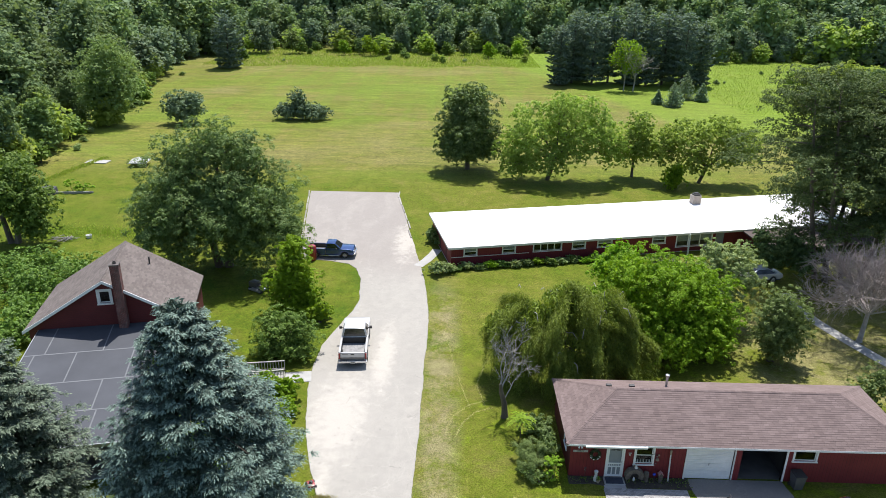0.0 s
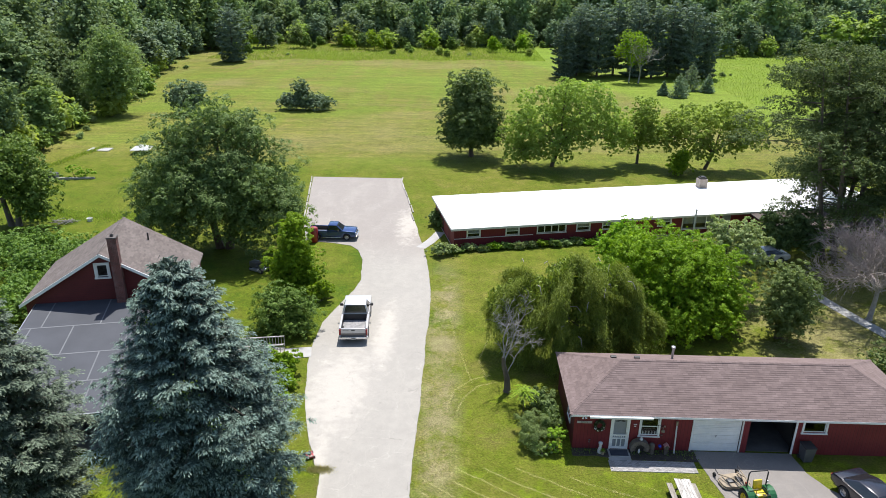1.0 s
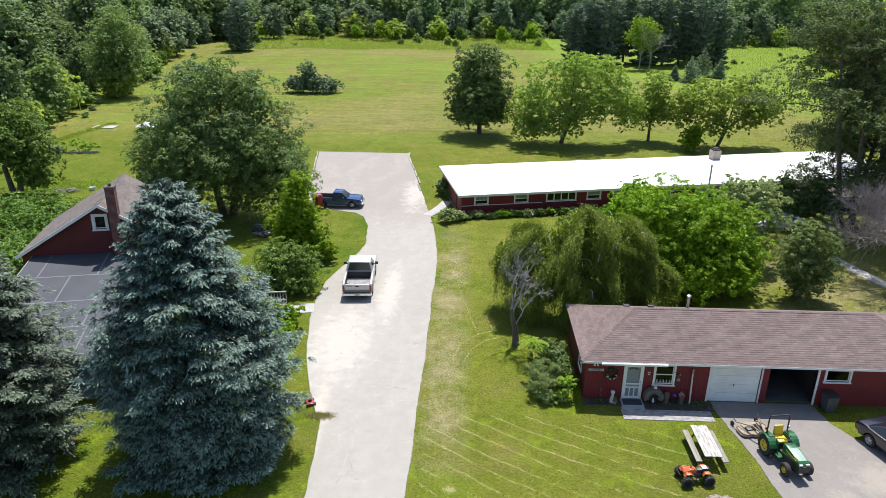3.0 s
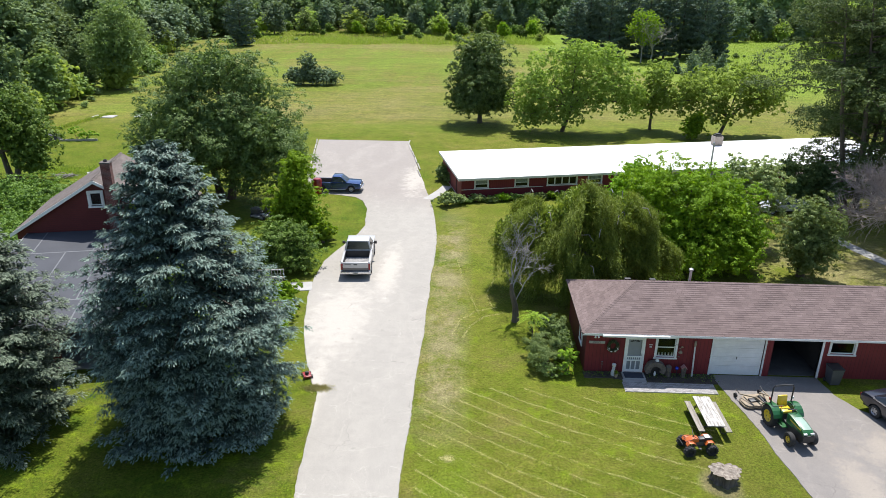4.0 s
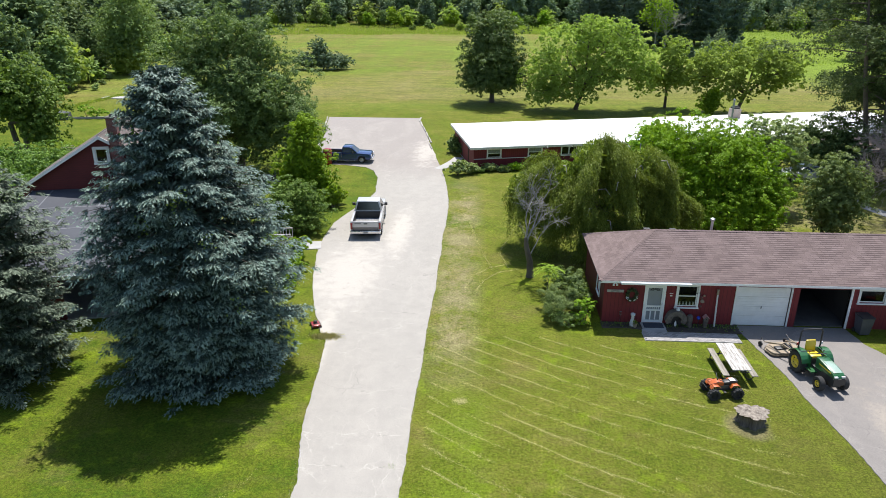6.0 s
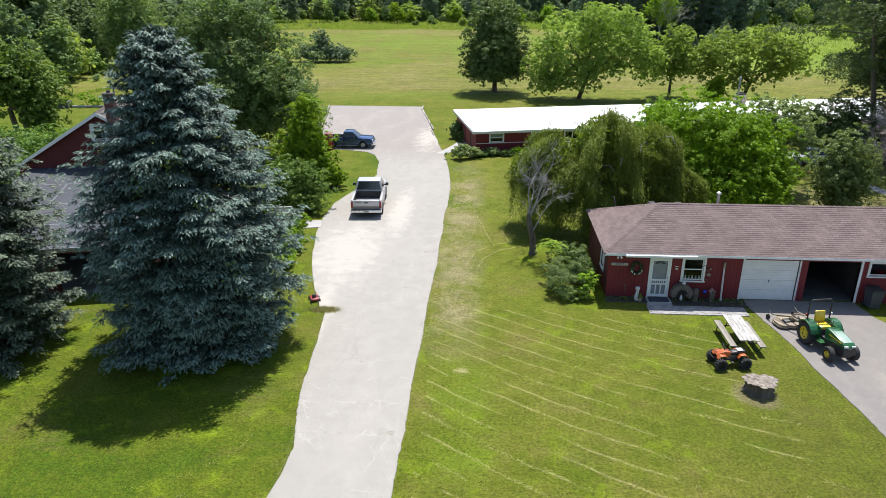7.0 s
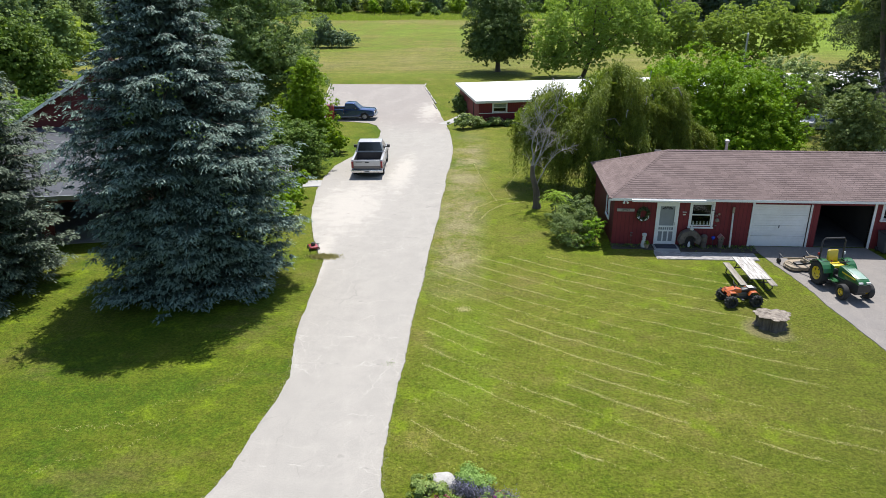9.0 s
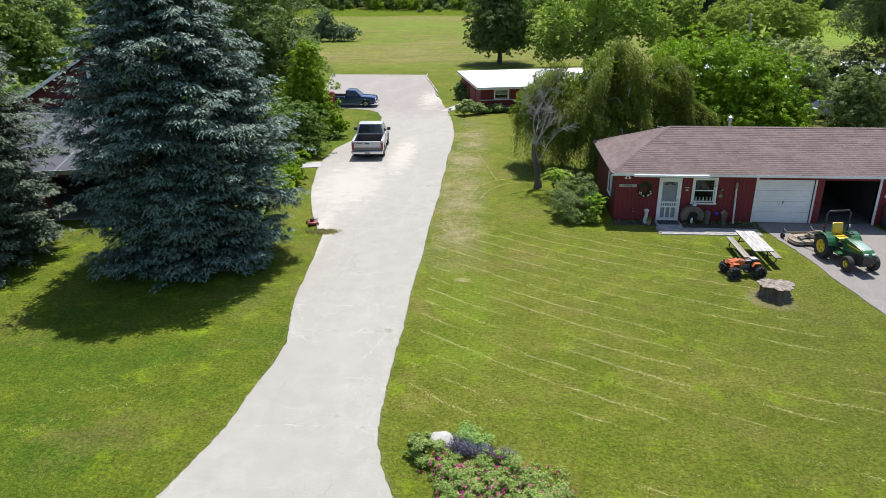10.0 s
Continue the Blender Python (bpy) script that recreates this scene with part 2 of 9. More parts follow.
def asphalt_material(name, base, pale, amount, blobs=(), lot=(), seams=(), crazed=()):
    m, nt, bsdf, _ = nodes_of(name)
    v = coords(nt)
    sep = nt.nodes.new("ShaderNodeSeparateXYZ")
    nt.links.new(v, sep.inputs[0])
    stains, grain, mid = noise_of(nt, coords(nt, 0, (1, 0.35, 1)), 0.45, 5, 0.65, 0.5), noise_of(nt, v, 30.0, 4, 0.75), noise_of(nt, v, 1.3, 6, 0.7)
    col = ramp(nt, mid, (0.3, tuple(c * 0.93 for c in base)), (0.7, tuple(min(1, c * 1.05) for c in base)))
    if lot:
        col = blend(nt, map_range(nt, sep.outputs[1], lot[0], lot[1]), col, lot[2])
    f = ramp(nt, arith(nt, "MULTIPLY_ADD", mid, 0.4, stains), (0.66, 0.0), (0.95, 0.30))
    for x, y, rx, ry in blobs:
        dx, dy = arith(nt, "MULTIPLY", arith(nt, "SUBTRACT", sep.outputs[0], x), 1 / rx), arith(nt, "MULTIPLY", arith(nt, "SUBTRACT", sep.outputs[1], y), 1 / ry)
        d = arith(nt, "SQRT", arith(nt, "ADD", arith(nt, "MULTIPLY", dx, dx), arith(nt, "MULTIPLY", dy, dy)))
        edge = arith(nt, "ADD", d, arith(nt, "MULTIPLY_ADD", mid, 2.6, -1.3))
        f = arith(nt, "MAXIMUM", f, map_range(nt, edge, 1.25, 0.25))
    col = blend(nt, arith(nt, "MULTIPLY", f, amount), col, pale)
    # cracks, filled with pale dust
    vor = node(nt, "ShaderNodeTexVoronoi", Scale=0.22)
    vor.feature = "DISTANCE_TO_EDGE"
    warp = nt.nodes.new("ShaderNodeVectorMath")
    warp.operation = "ADD"
    nz = node(nt, "ShaderNodeTexNoise", Scale=0.9, Detail=5.0)
    nt.links.new(v, nz.inputs["Vector"])
    nt.links.new(v, warp.inputs[0])
    nt.links.new(nz.outputs["Color"], warp.inputs[1])
    nt.links.new(warp.outputs[0], vor.inputs["Vector"])
    crack = ramp(nt, vor.outputs["Distance"], (0.0, 1.0), (0.008, 0.0))
    some = ramp(nt, noise_of(nt, v, 0.2, 3), (0.46, 0.0), (0.54, 1.0))
    col = blend(nt, arith(nt, "MULTIPLY", arith(nt, "MULTIPLY", crack, some), 0.35), col, tuple(min(1, c * 1.35) for c in base))
    spots_ = ramp(nt, noise_of(nt, v, 2.6, 2, 0.5), (0.70, 0.0), (0.74, 0.5))
    col = blend(nt, spots_, col, tuple(c * 0.72 for c in base))
    vor2 = node(nt, "ShaderNodeTexVoronoi", Scale=0.6)
    vor2.feature = "DISTANCE_TO_EDGE"
    nt.links.new(warp.outputs[0], vor2.inputs["Vector"])
    vor3 = node(nt, "ShaderNodeTexVoronoi", Scale=1.0)
    vor3.feature = "DISTANCE_TO_EDGE"
    long_ = nt.nodes.new("ShaderNodeVectorMath")
    long_.operation = "MULTIPLY"
    long_.inputs[1].default_value = (2.2, 0.8, 1.0)
    nt.links.new(warp.outputs[0], long_.inputs[0])
    nt.links.new(long_.outputs[0], vor3.inputs["Vector"])
    hair = arith(nt, "MULTIPLY", ramp(nt, vor2.outputs["Distance"], (0.0, 1.0), (0.011, 0.0)), ramp(nt, noise_of(nt, v, 0.33, 4), (0.46, 0.0), (0.56, 1.0)))
    col = blend(nt, arith(nt, "MULTIPLY", hair, 0.30), col, tuple(min(1, c * 1.75) for c in base))
    dark = arith(nt, "MULTIPLY", ramp(nt, vor2.outputs["Distance"], (0.0, 1.0), (0.010, 0.0)), ramp(nt, noise_of(nt, v, 0.27, 4), (0.40, 1.0), (0.46, 0.0)))
    col = blend(nt, arith(nt, "MULTIPLY", dark, 0.6), col, tuple(c * 0.5 for c in base))
    dust = tuple(min(1, c * 1.6) for c in base)
    wander = arith(nt, "MULTIPLY_ADD", noise_of(nt, v, 0.8, 5, 0.7), 0.7, -0.35)
    for y in seams:
        d = arith(nt, "ABSOLUTE", arith(nt, "ADD", arith(nt, "SUBTRACT", sep.outputs[1], y), wander))
        line = arith(nt, "MULTIPLY", map_range(nt, d, 0.045, 0.01), ramp(nt, noise_of(nt, v, 1.7, 3), (0.44, 0.0), (0.60, 0.4)))
        col = blend(nt, line, col, dust)
        low = arith(nt, "MULTIPLY", map_range(nt, d, 0.04, 0.01), ramp(nt, noise_of(nt, v, 1.1, 3), (0.40, 0.6), (0.48, 0.0)))
        col = blend(nt, low, col, tuple(c * 0.45 for c in base))
    for x, y, rx, ry in crazed:
        dx, dy = arith(nt, "MULTIPLY", arith(nt, "SUBTRACT", sep.outputs[0], x), 1 / rx), arith(nt, "MULTIPLY", arith(nt, "SUBTRACT", sep.outputs[1], y), 1 / ry)
        zone = map_range(nt, arith(nt, "ADD", arith(nt, "MULTIPLY", dx, dx), arith(nt, "MULTIPLY", dy, dy)), 1.0, 0.5)
        wide = ramp(nt, vor3.outputs["Distance"], (0.0, 1.0), (0.022, 0.0))
        col = blend(nt, arith(nt, "MULTIPLY", arith(nt, "MULTIPLY", wide, zone), ramp(nt, noise_of(nt, v, 1.6, 4), (0.44, 0.0), (0.58, 0.55))), col, dust)
    col = blend(nt, 1.0, col, ramp(nt, grain, (0.36, 0.80), (0.64, 1.13)), "MULTIPLY")
    nt.links.new(col, bsdf.inputs["Base Color"])
    bsdf.inputs["Roughness"].default_value = 0.9
    bsdf.inputs["Specular IOR Level"].default_value = 0.25
    bump_to(nt, bsdf, grain, 0.3, 0.008)
    return m


M_LAWN = lawn_material()
M_BLADE = blade_material()
M_DRIVE = asphalt_material("worn_asphalt", (0.331, 0.311, 0.276), (0.47, 0.435, 0.38), 0.75, [(-7.3, 38.5, 2.3, 6.0), (-5.0, 46.0, 0.9, 6.0), (-4.9, 71.5, 1.5, 6.5), (-7.3, 30.0, 0.8, 5.0)], (58.0, 68.0, (0.285, 0.258, 0.232)), (15.5, 20.9, 22.85, 33.5), ((-2.5, 20.5, 1.3, 6.0), (-5.4, 22.2, 1.0, 2.2)))
M_APRON = asphalt_material("grey_asphalt", (0.222, 0.204, 0.186), (0.33, 0.29, 0.24), 0.75, [(20.5, 27.0, 2.5, 1.6), (17.5, 24.0, 1.0, 3.0)])
M_BARK = surface("bark", (0.07, 0.055, 0.042), (0.16, 0.13, 0.10), 3, 25, 0.9, bump=0.8, dist=0.04, stretch=(1, 1, 0.25))
M_TWIG = surface("grey_pink_twigs", (0.20, 0.165, 0.152), (0.36, 0.31, 0.29), 3, 25, 0.9, bump=0)
M_GREYBARK = surface("grey_dead_wood", (0.20, 0.185, 0.17), (0.36, 0.34, 0.32), 3, 25, 0.9, bump=0.6, dist=0.02)
L_MAPLE = leafy("maple_leaves", (0.060, 0.110, 0.030), (0.250, 0.335, 0.112), 0.6, 0.6, 0.2)
L_DARK = leafy("dark_maple_leaves", (0.055, 0.108, 0.030), (0.225, 0.310, 0.100), 0.5)
L_LIME = leafy("lime_leaves", (0.125, 0.230, 0.012), (0.330, 0.480, 0.034), 0.85)
L_VIVID = leafy("vivid_lime_leaves", (0.190, 0.320, 0.025), (0.420, 0.590, 0.055), 0.9)
L_APPLE = leafy("apple_leaves", (0.210, 0.300, 0.050), (0.450, 0.560, 0.150), 0.95, 0.6, 0.2, 0.35)
L_BRIGHT = leafy("bright_leaves", (0.070, 0.175, 0.006), (0.360, 0.560, 0.030), 0.65, vary=0.35)
L_WILLOW = leafy("willow_leaves", (0.048, 0.094, 0.012), (0.315, 0.410, 0.058), 0.55, vary=0.35)
L_SILVER = leafy("silvery_leaves", (0.190, 0.275, 0.090), (0.470, 0.560, 0.240), 0.6)
L_PALE = leafy("pale_shrub_leaves", (0.170, 0.260, 0.060), (0.500, 0.600, 0.220), 0.8)
L_EDGE = leafy("edge_tree_leaves", (0.120, 0.190, 0.055), (0.330, 0.430, 0.160), 0.6, 0.7, 0.15, 0.3)
L_SMALL = leafy("small_tree_leaves", (0.095, 0.155, 0.045), (0.290, 0.385, 0.125), 0.6)
L_SHRUB = leafy("shrub_leaves", (0.078, 0.150, 0.024), (0.235, 0.345, 0.070), 0.55)
L_BIG = leafy("locust_leaves", (0.052, 0.092, 0.032), (0.180, 0.245, 0.092), 0.5, 0.7, 0.15)
# besides needle age, dark and pale tones hold gap shade and lit tips
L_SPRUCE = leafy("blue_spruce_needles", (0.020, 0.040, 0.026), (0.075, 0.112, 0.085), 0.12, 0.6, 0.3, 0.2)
L_SPRUCETIP = leafy("blue_spruce_young_needles", (0.086, 0.148, 0.116), (0.290, 0.395, 0.322), 0.12, 0.6, 0.3, 0.2)
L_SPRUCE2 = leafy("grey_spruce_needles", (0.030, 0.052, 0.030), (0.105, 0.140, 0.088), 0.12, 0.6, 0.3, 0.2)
L_SPRUCETIP2 = leafy("grey_spruce_young_needles", (0.090, 0.125, 0.078), (0.215, 0.270, 0.180), 0.12, 0.6, 0.3, 0.2)
# some distance haze is put into pine and far-wood leaves: paler, bluer
L_PINE = leafy("pine_needles", (0.078, 0.126, 0.094), (0.240, 0.316, 0.232), 0.5, 0.7, 0.15)
L_WOODS = leafy("hazy_woodland_leaves", (0.100, 0.160, 0.092), (0.300, 0.385, 0.230), 0.55, 0.75, 0.12, 0.3)
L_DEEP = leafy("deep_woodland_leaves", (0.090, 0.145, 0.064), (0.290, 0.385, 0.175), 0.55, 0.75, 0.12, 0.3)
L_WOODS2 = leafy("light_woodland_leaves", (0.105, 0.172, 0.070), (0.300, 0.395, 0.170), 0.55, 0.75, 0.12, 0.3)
L_MEADOW = leafy("meadow_grass", (0.230, 0.340, 0.050), (0.400, 0.500, 0.110), 0.8, 0.7, 0.1, 0.3)

# ---- mesh tools ----
rng = np.random.default_rng(7)


def gz(y):
    """Height of the ground: it falls gently beyond the house."""
    s = min(1.0, max(0.0, (y - 44.0) / 22.0))
    return -0.45 * s * s * (3 - 2 * s)


def mesh_of(name, verts, faces, material=None, smooth=False):
    me = bpy.data.meshes.new(name)
    me.from_pydata([tuple(v) for v in verts], [], faces)
    if material:
        me.materials.append(material)
    if smooth:
        me.polygons.foreach_set("use_smooth", [True] * len(me.polygons))
    me.update()
    return me


class Build:
    """Collects simple solids into one mesh."""

    def __init__(self):
        self.v, self.f = [], []

    def add(self, verts, faces, m=None):
        k = len(self.v)
        self.v += [tuple(m @ Vector(p)) if m else tuple(p) for p in verts]
        self.f += [tuple(k + i for i in f) for f in faces]
        return self

    def box(self, x0, y0, z0, x1, y1, z1, m=None, bevel=0.0):
        if bevel:
            bm = bmesh.new()
            bmesh.ops.create_cube(bm, size=1)
            for p in bm.verts:
                p.co = Vector(((x0 + x1) / 2 + p.co.x * (x1 - x0), (y0 + y1) / 2 + p.co.y * (y1 - y0), (z0 + z1) / 2 + p.co.z * (z1 - z0)))
            bmesh.ops.bevel(bm, geom=bm.edges[:], offset=bevel, segments=2, affect="EDGES", profile=0.6)
            bm.verts.index_update()
            self.add([p.co.copy() for p in bm.verts], [[q.index for q in f.verts] for f in bm.faces], m)
            bm.free()
            return self
        v = [(x, y, z) for x in (x0, x1) for y in (y0, y1) for z in (z0, z1)]
        return self.add(v, [(0, 1, 3, 2), (4, 6, 7, 5), (0, 4, 5, 1), (2, 3, 7, 6), (0, 2, 6, 4), (1, 5, 7, 3)], m)

    def tube(self, pts, radii, sides=8, cap=True):
        pts = [Vector(p) for p in pts]
        if isinstance(radii, (int, float)):
            radii = [radii] * len(pts)
        k, ref = len(self.v), Vector((0.13, 0.31, 0.94))
        for i, p in enumerate(pts):
            d = (pts[min(i + 1, len(pts) - 1)] - pts[max(i - 1, 0)]).normalized()
            a = d.cross(ref)
            if a.length < 0.05:
                a = d.cross(Vector((1, 0, 0)))
            a.normalize()
            b = d.cross(a)
            for s in range(sides):
                t = 2 * math.pi * s / sides
                self.v.append(tuple(p + (a * math.cos(t) + b * math.sin(t)) * radii[i]))
        for i in range(len(pts) - 1):
            for s in range(sides):
                q = (s + 1) % sides
                self.f.append((k + i * sides + s, k + i * sides + q, k + (i + 1) * sides + q, k + (i + 1) * sides + s))
        if cap:
            self.f.append(tuple(k + s for s in reversed(range(sides))))
            self.f.append(tuple(k + (len(pts) - 1) * sides + s for s in range(sides)))
        return self

    def lathe(self, profile, sides=16, m=None, caps=True):
        """profile: (radius, height) pairs turned about z."""
        v, f = [], []
        for r, h in profile:
            v += [(r * math.cos(2 * math.pi * s / sides), r * math.sin(2 * math.pi * s / sides), h) for s in range(sides)]
        for i in range(len(profile) - 1):
            for s in range(sides):
                q = (s + 1) % sides
                f.append((i * sides + s, i * sides + q, (i + 1) * sides + q, (i + 1) * sides + s))
        if caps:
            f.append(tuple(reversed(range(sides))))
            f.append(tuple((len(profile) - 1) * sides + s for s in range(sides)))
        return self.add(v, f, m)

    def prism(self, poly, lo, hi, axis="y", m=None):
        """A polygon of (a, b) drawn out along an axis: y takes (x, z), x takes (y, z), z takes (x, y)."""
        put = {"y": lambda a, b, c: (a, c, b), "x": lambda a, b, c: (c, a, b), "z": lambda a, b, c: (a, b, c)}[axis]
        n = len(poly)
        v = [put(a, b, lo) for a, b in poly] + [put(a, b, hi) for a, b in poly]
        f = [tuple(range(n)), tuple(reversed(range(n, 2 * n)))] + [(i, n + i, n + (i + 1) % n, (i + 1) % n) for i in range(n)]
        return self.add(v, f, m)

    def mesh(self, name, material, smooth=False):
        me = mesh_of(name, self.v, self.f, material)
        bm = bmesh.new()
        bm.from_mesh(me)
        bmesh.ops.recalc_face_normals(bm, faces=bm.faces[:])
        if smooth:
            for f in bm.faces:
                f.smooth = True
            for e in bm.edges:
                if len(e.link_faces) == 2 and e.calc_face_angle(0) > 0.7:
                    e.smooth = False
        bm.to_mesh(me)
        bm.free()
        return me


def part(name, build, material, parent, label="", smooth=False):
    me = build if isinstance(build, bpy.types.Mesh) else build.mesh(name, material, smooth)
    ob = new(name, me)
    ob.parent = parent
    return tagged(ob, label)


def thing(name, m, label, category, group="", kind=""):
    ob = new(name)
    ob.empty_display_size = 0.2
    ob.matrix_world = m
    return tagged(ob, label, category, group, kind)


def leaf_mesh(name, P, N, length, width, material, along=None, fold=0.12):
    """One bent leaf or spray per point: P places, N normals, length and width arrays; along: wished direction."""
    n = len(P)
    N = N / np.maximum(np.linalg.norm(N, axis=1, keepdims=True), 1e-6)
    A = rng.normal(size=(n, 3)) if along is None else along
    T = A - N * np.sum(A * N, axis=1, keepdims=True)
    T /= np.maximum(np.linalg.norm(T, axis=1, keepdims=True), 1e-6)
    B = np.cross(N, T)
    L, W = (np.broadcast_to(length, n) / 2)[:, None], (np.broadcast_to(width, n) / 2)[:, None]
    V = np.stack([P - T * L, P + B * W + N * L * fold + T * L * 0.15, P + T * L, P - B * W + N * L * fold + T * L * 0.15], axis=1).reshape(-1, 3)
    me = bpy.data.meshes.new(name)
    me.vertices.add(4 * n)
    me.vertices.foreach_set("co", V.astype(np.float32).ravel())
    me.loops.add(4 * n)
    me.loops.foreach_set("vertex_index", np.arange(4 * n, dtype=np.int32))
    me.polygons.add(n)
    me.polygons.foreach_set("loop_start", np.arange(0, 4 * n, 4, dtype=np.int32))
    me.polygons.foreach_set("loop_total", np.full(n, 4, dtype=np.int32))
    me.materials.append(material)
    me.update()
    me.validate()
    return me


def unit(n):
    d = rng.normal(size=(n, 3))
    return d / np.linalg.norm(d, axis=1, keepdims=True)


def crown_mesh(name, lobes, n, size, material, clump=0.27, density=6, inner=0.22, flat=0.75, aspect=0.62, core=(), jitter=0.5, lift=0.42):
    """A crown of leaves in domed clumps: lobes are (x, y, z, rx, ry, rz); jitter: how far single leaves turn out of the dome."""
    lobes = np.array(lobes, float)
    area = (lobes[:, 3] * lobes[:, 4] * lobes[:, 5]) ** (2 / 3)
    share = area / area.sum()
    Ps, Ns = [], []
    for lo, s in zip(lobes, share):
        c, r = lo[:3], lo[3:]
        k = max(8, int(density * 4 * (r.mean() ** 1.2)))
        cd = unit(k)
        low = (cd[:, 2] < -0.25) & (rng.random(k) < 0.6)
        cd[low, 2] *= -1
        depth = np.where(rng.random(k) < inner, rng.uniform(0.35, 0.8, k), rng.uniform(0.82, 1.06, k))
        cc = c + cd * r * depth[:, None]
        cr = clump * r.mean() ** 0.8 * rng.uniform(0.5, 1.3, k)
        m = int(n * s)
        which = rng.choice(k, m, p=cr ** 2 / (cr ** 2).sum())
        d = unit(m)
        d += cd[which] * 0.7 + np.array([0, 0, 0.45])
        d /= np.linalg.norm(d, axis=1, keepdims=True)
        rad = cr[which] * rng.uniform(0.45, 1.15, m)
        P = cc[which] + d * rad[:, None] * np.array([1, 1, flat])
        Ps.append(P)
        Ns.append(d + 0.35 * cd[which] + jitter * rng.normal(size=(m, 3)) + np.array([0, 0.1, lift]))
    P, N = np.concatenate(Ps), np.concatenate(Ns)
    P[:, 2] = np.maximum(P[:, 2], 0.12)
    L = size * rng.uniform(0.6, 1.4, len(P))
    if len(core):
        # larger shade leaves deep inside
        c = np.array(core, float)
        w = c[:, 3] * c[:, 4] * c[:, 5]
        m = int(n * 0.16)
        which = rng.choice(len(c), m, p=w / w.sum())
        Q = c[which, :3] + unit(m) * c[which, 3:] * (0.72 * rng.random(m) ** 0.45)[:, None]
        Q[:, 2] = np.maximum(Q[:, 2], 0.12)
        P, N = np.concatenate([P, Q]), np.concatenate([N, rng.normal(size=(m, 3)) + np.array([0, 0, 0.6])])
        L = np.concatenate([L, size * 2.3 * rng.uniform(0.7, 1.3, m)])
    return leaf_mesh(name, P, N, L, L * aspect, material)


def lumps(lobes, seed, size=0.42, lo=0.62, hi=0.84):
    """Breaks each large lobe into rounded sub-clumps over its surface, with a core inside."""
    r2, out = random.Random(seed), []
    for x, y, z, a, b, c in lobes:
        k = 13 if a > 1.2 else 7
        turn = r2.uniform(0, 6.283)
        for i in range(k):
            u_ = 1 - 2 * (i + 0.5) / k * 0.95
            w = math.sqrt(max(0.0, 1 - u_ * u_))
            t = turn + 2.4 * i + r2.gauss(0, 0.25)
            q = r2.uniform(lo, hi)
            s = size * r2.uniform(0.8, 1.3)
            out.append((x + a * w * math.cos(t) * q, y + b * w * math.sin(t) * q, max(c * s * 0.6, z + c * u_ * q), a * s, b * s, c * s * 0.85))
        out.append((x, y, z, a * 0.5, b * 0.5, c * 0.5))
    return out


def limbs_mesh(name, height, radius, lobes, material, fork=0.3, lean=(0, 0), stems=1, twigs=4):
    b = Build()
    for s in range(stems):
        a = 6.28 * s / max(1, stems)
        off = Vector((math.cos(a), math.sin(a), 0)) * (radius * 1.3 if stems > 1 else 0)
        top = Vector((lean[0], lean[1], height * fork)) + off * 2
        b.tube([off + Vector((0, 0, -0.15)), off + Vector((0, 0, 0.12)), off.lerp(top, 0.5), top], [radius * 1.5, radius * 1.1, radius * 0.9, radius * 0.8], 9)
        for i, lo in enumerate(lobes):
            if stems > 1 and i % stems != s:
                continue
            end = Vector(lo[:3])
            mid = top.lerp(end, 0.5) + Vector((rng.normal() * 0.2, rng.normal() * 0.2, 0.08 * height))
            b.tube([top - Vector((0, 0, 0.1)), mid, end], [radius * 0.6, radius * 0.35, radius * 0.12], 6)
            for q in range(twigs):
                d = unit(1)[0] * np.array(lo[3:]) * 0.8
                e2 = end + Vector((d[0], d[1], abs(d[2]) * 0.7))
                b.tube([mid.lerp(end, 0.3 + 0.2 * q), (mid.lerp(end, 0.6) + e2) / 2, e2], [radius * 0.22, radius * 0.12, radius * 0.04], 5)
    return b.mesh(name, material, True)


def tree(name, x, y, lobes, leaves, n, size, label, category="tree", group="", trunk_r=0.25, fork=0.3, bark=None, lean=(0, 0), stems=1, turn=0, lumpy=True, core=True, twigs=4, lump=(0.42, 0.62, 0.84), **kw):
    ob = thing(name, pose(x, y, gz(y), 0, 0, turn), label, category, group)
    height = max(l[2] + l[5] for l in lobes)
    part("trunk", limbs_mesh("trunk", height, trunk_r, lobes, bark or M_BARK, fork, lean, stems, twigs), None, ob)
    part("crown", crown_mesh("crown", lumps(lobes, int(abs(x * 7 + y * 3)), *lump) if lumpy else lobes, n, size, leaves, core=lobes if core else (), **kw), None, ob)
    return ob


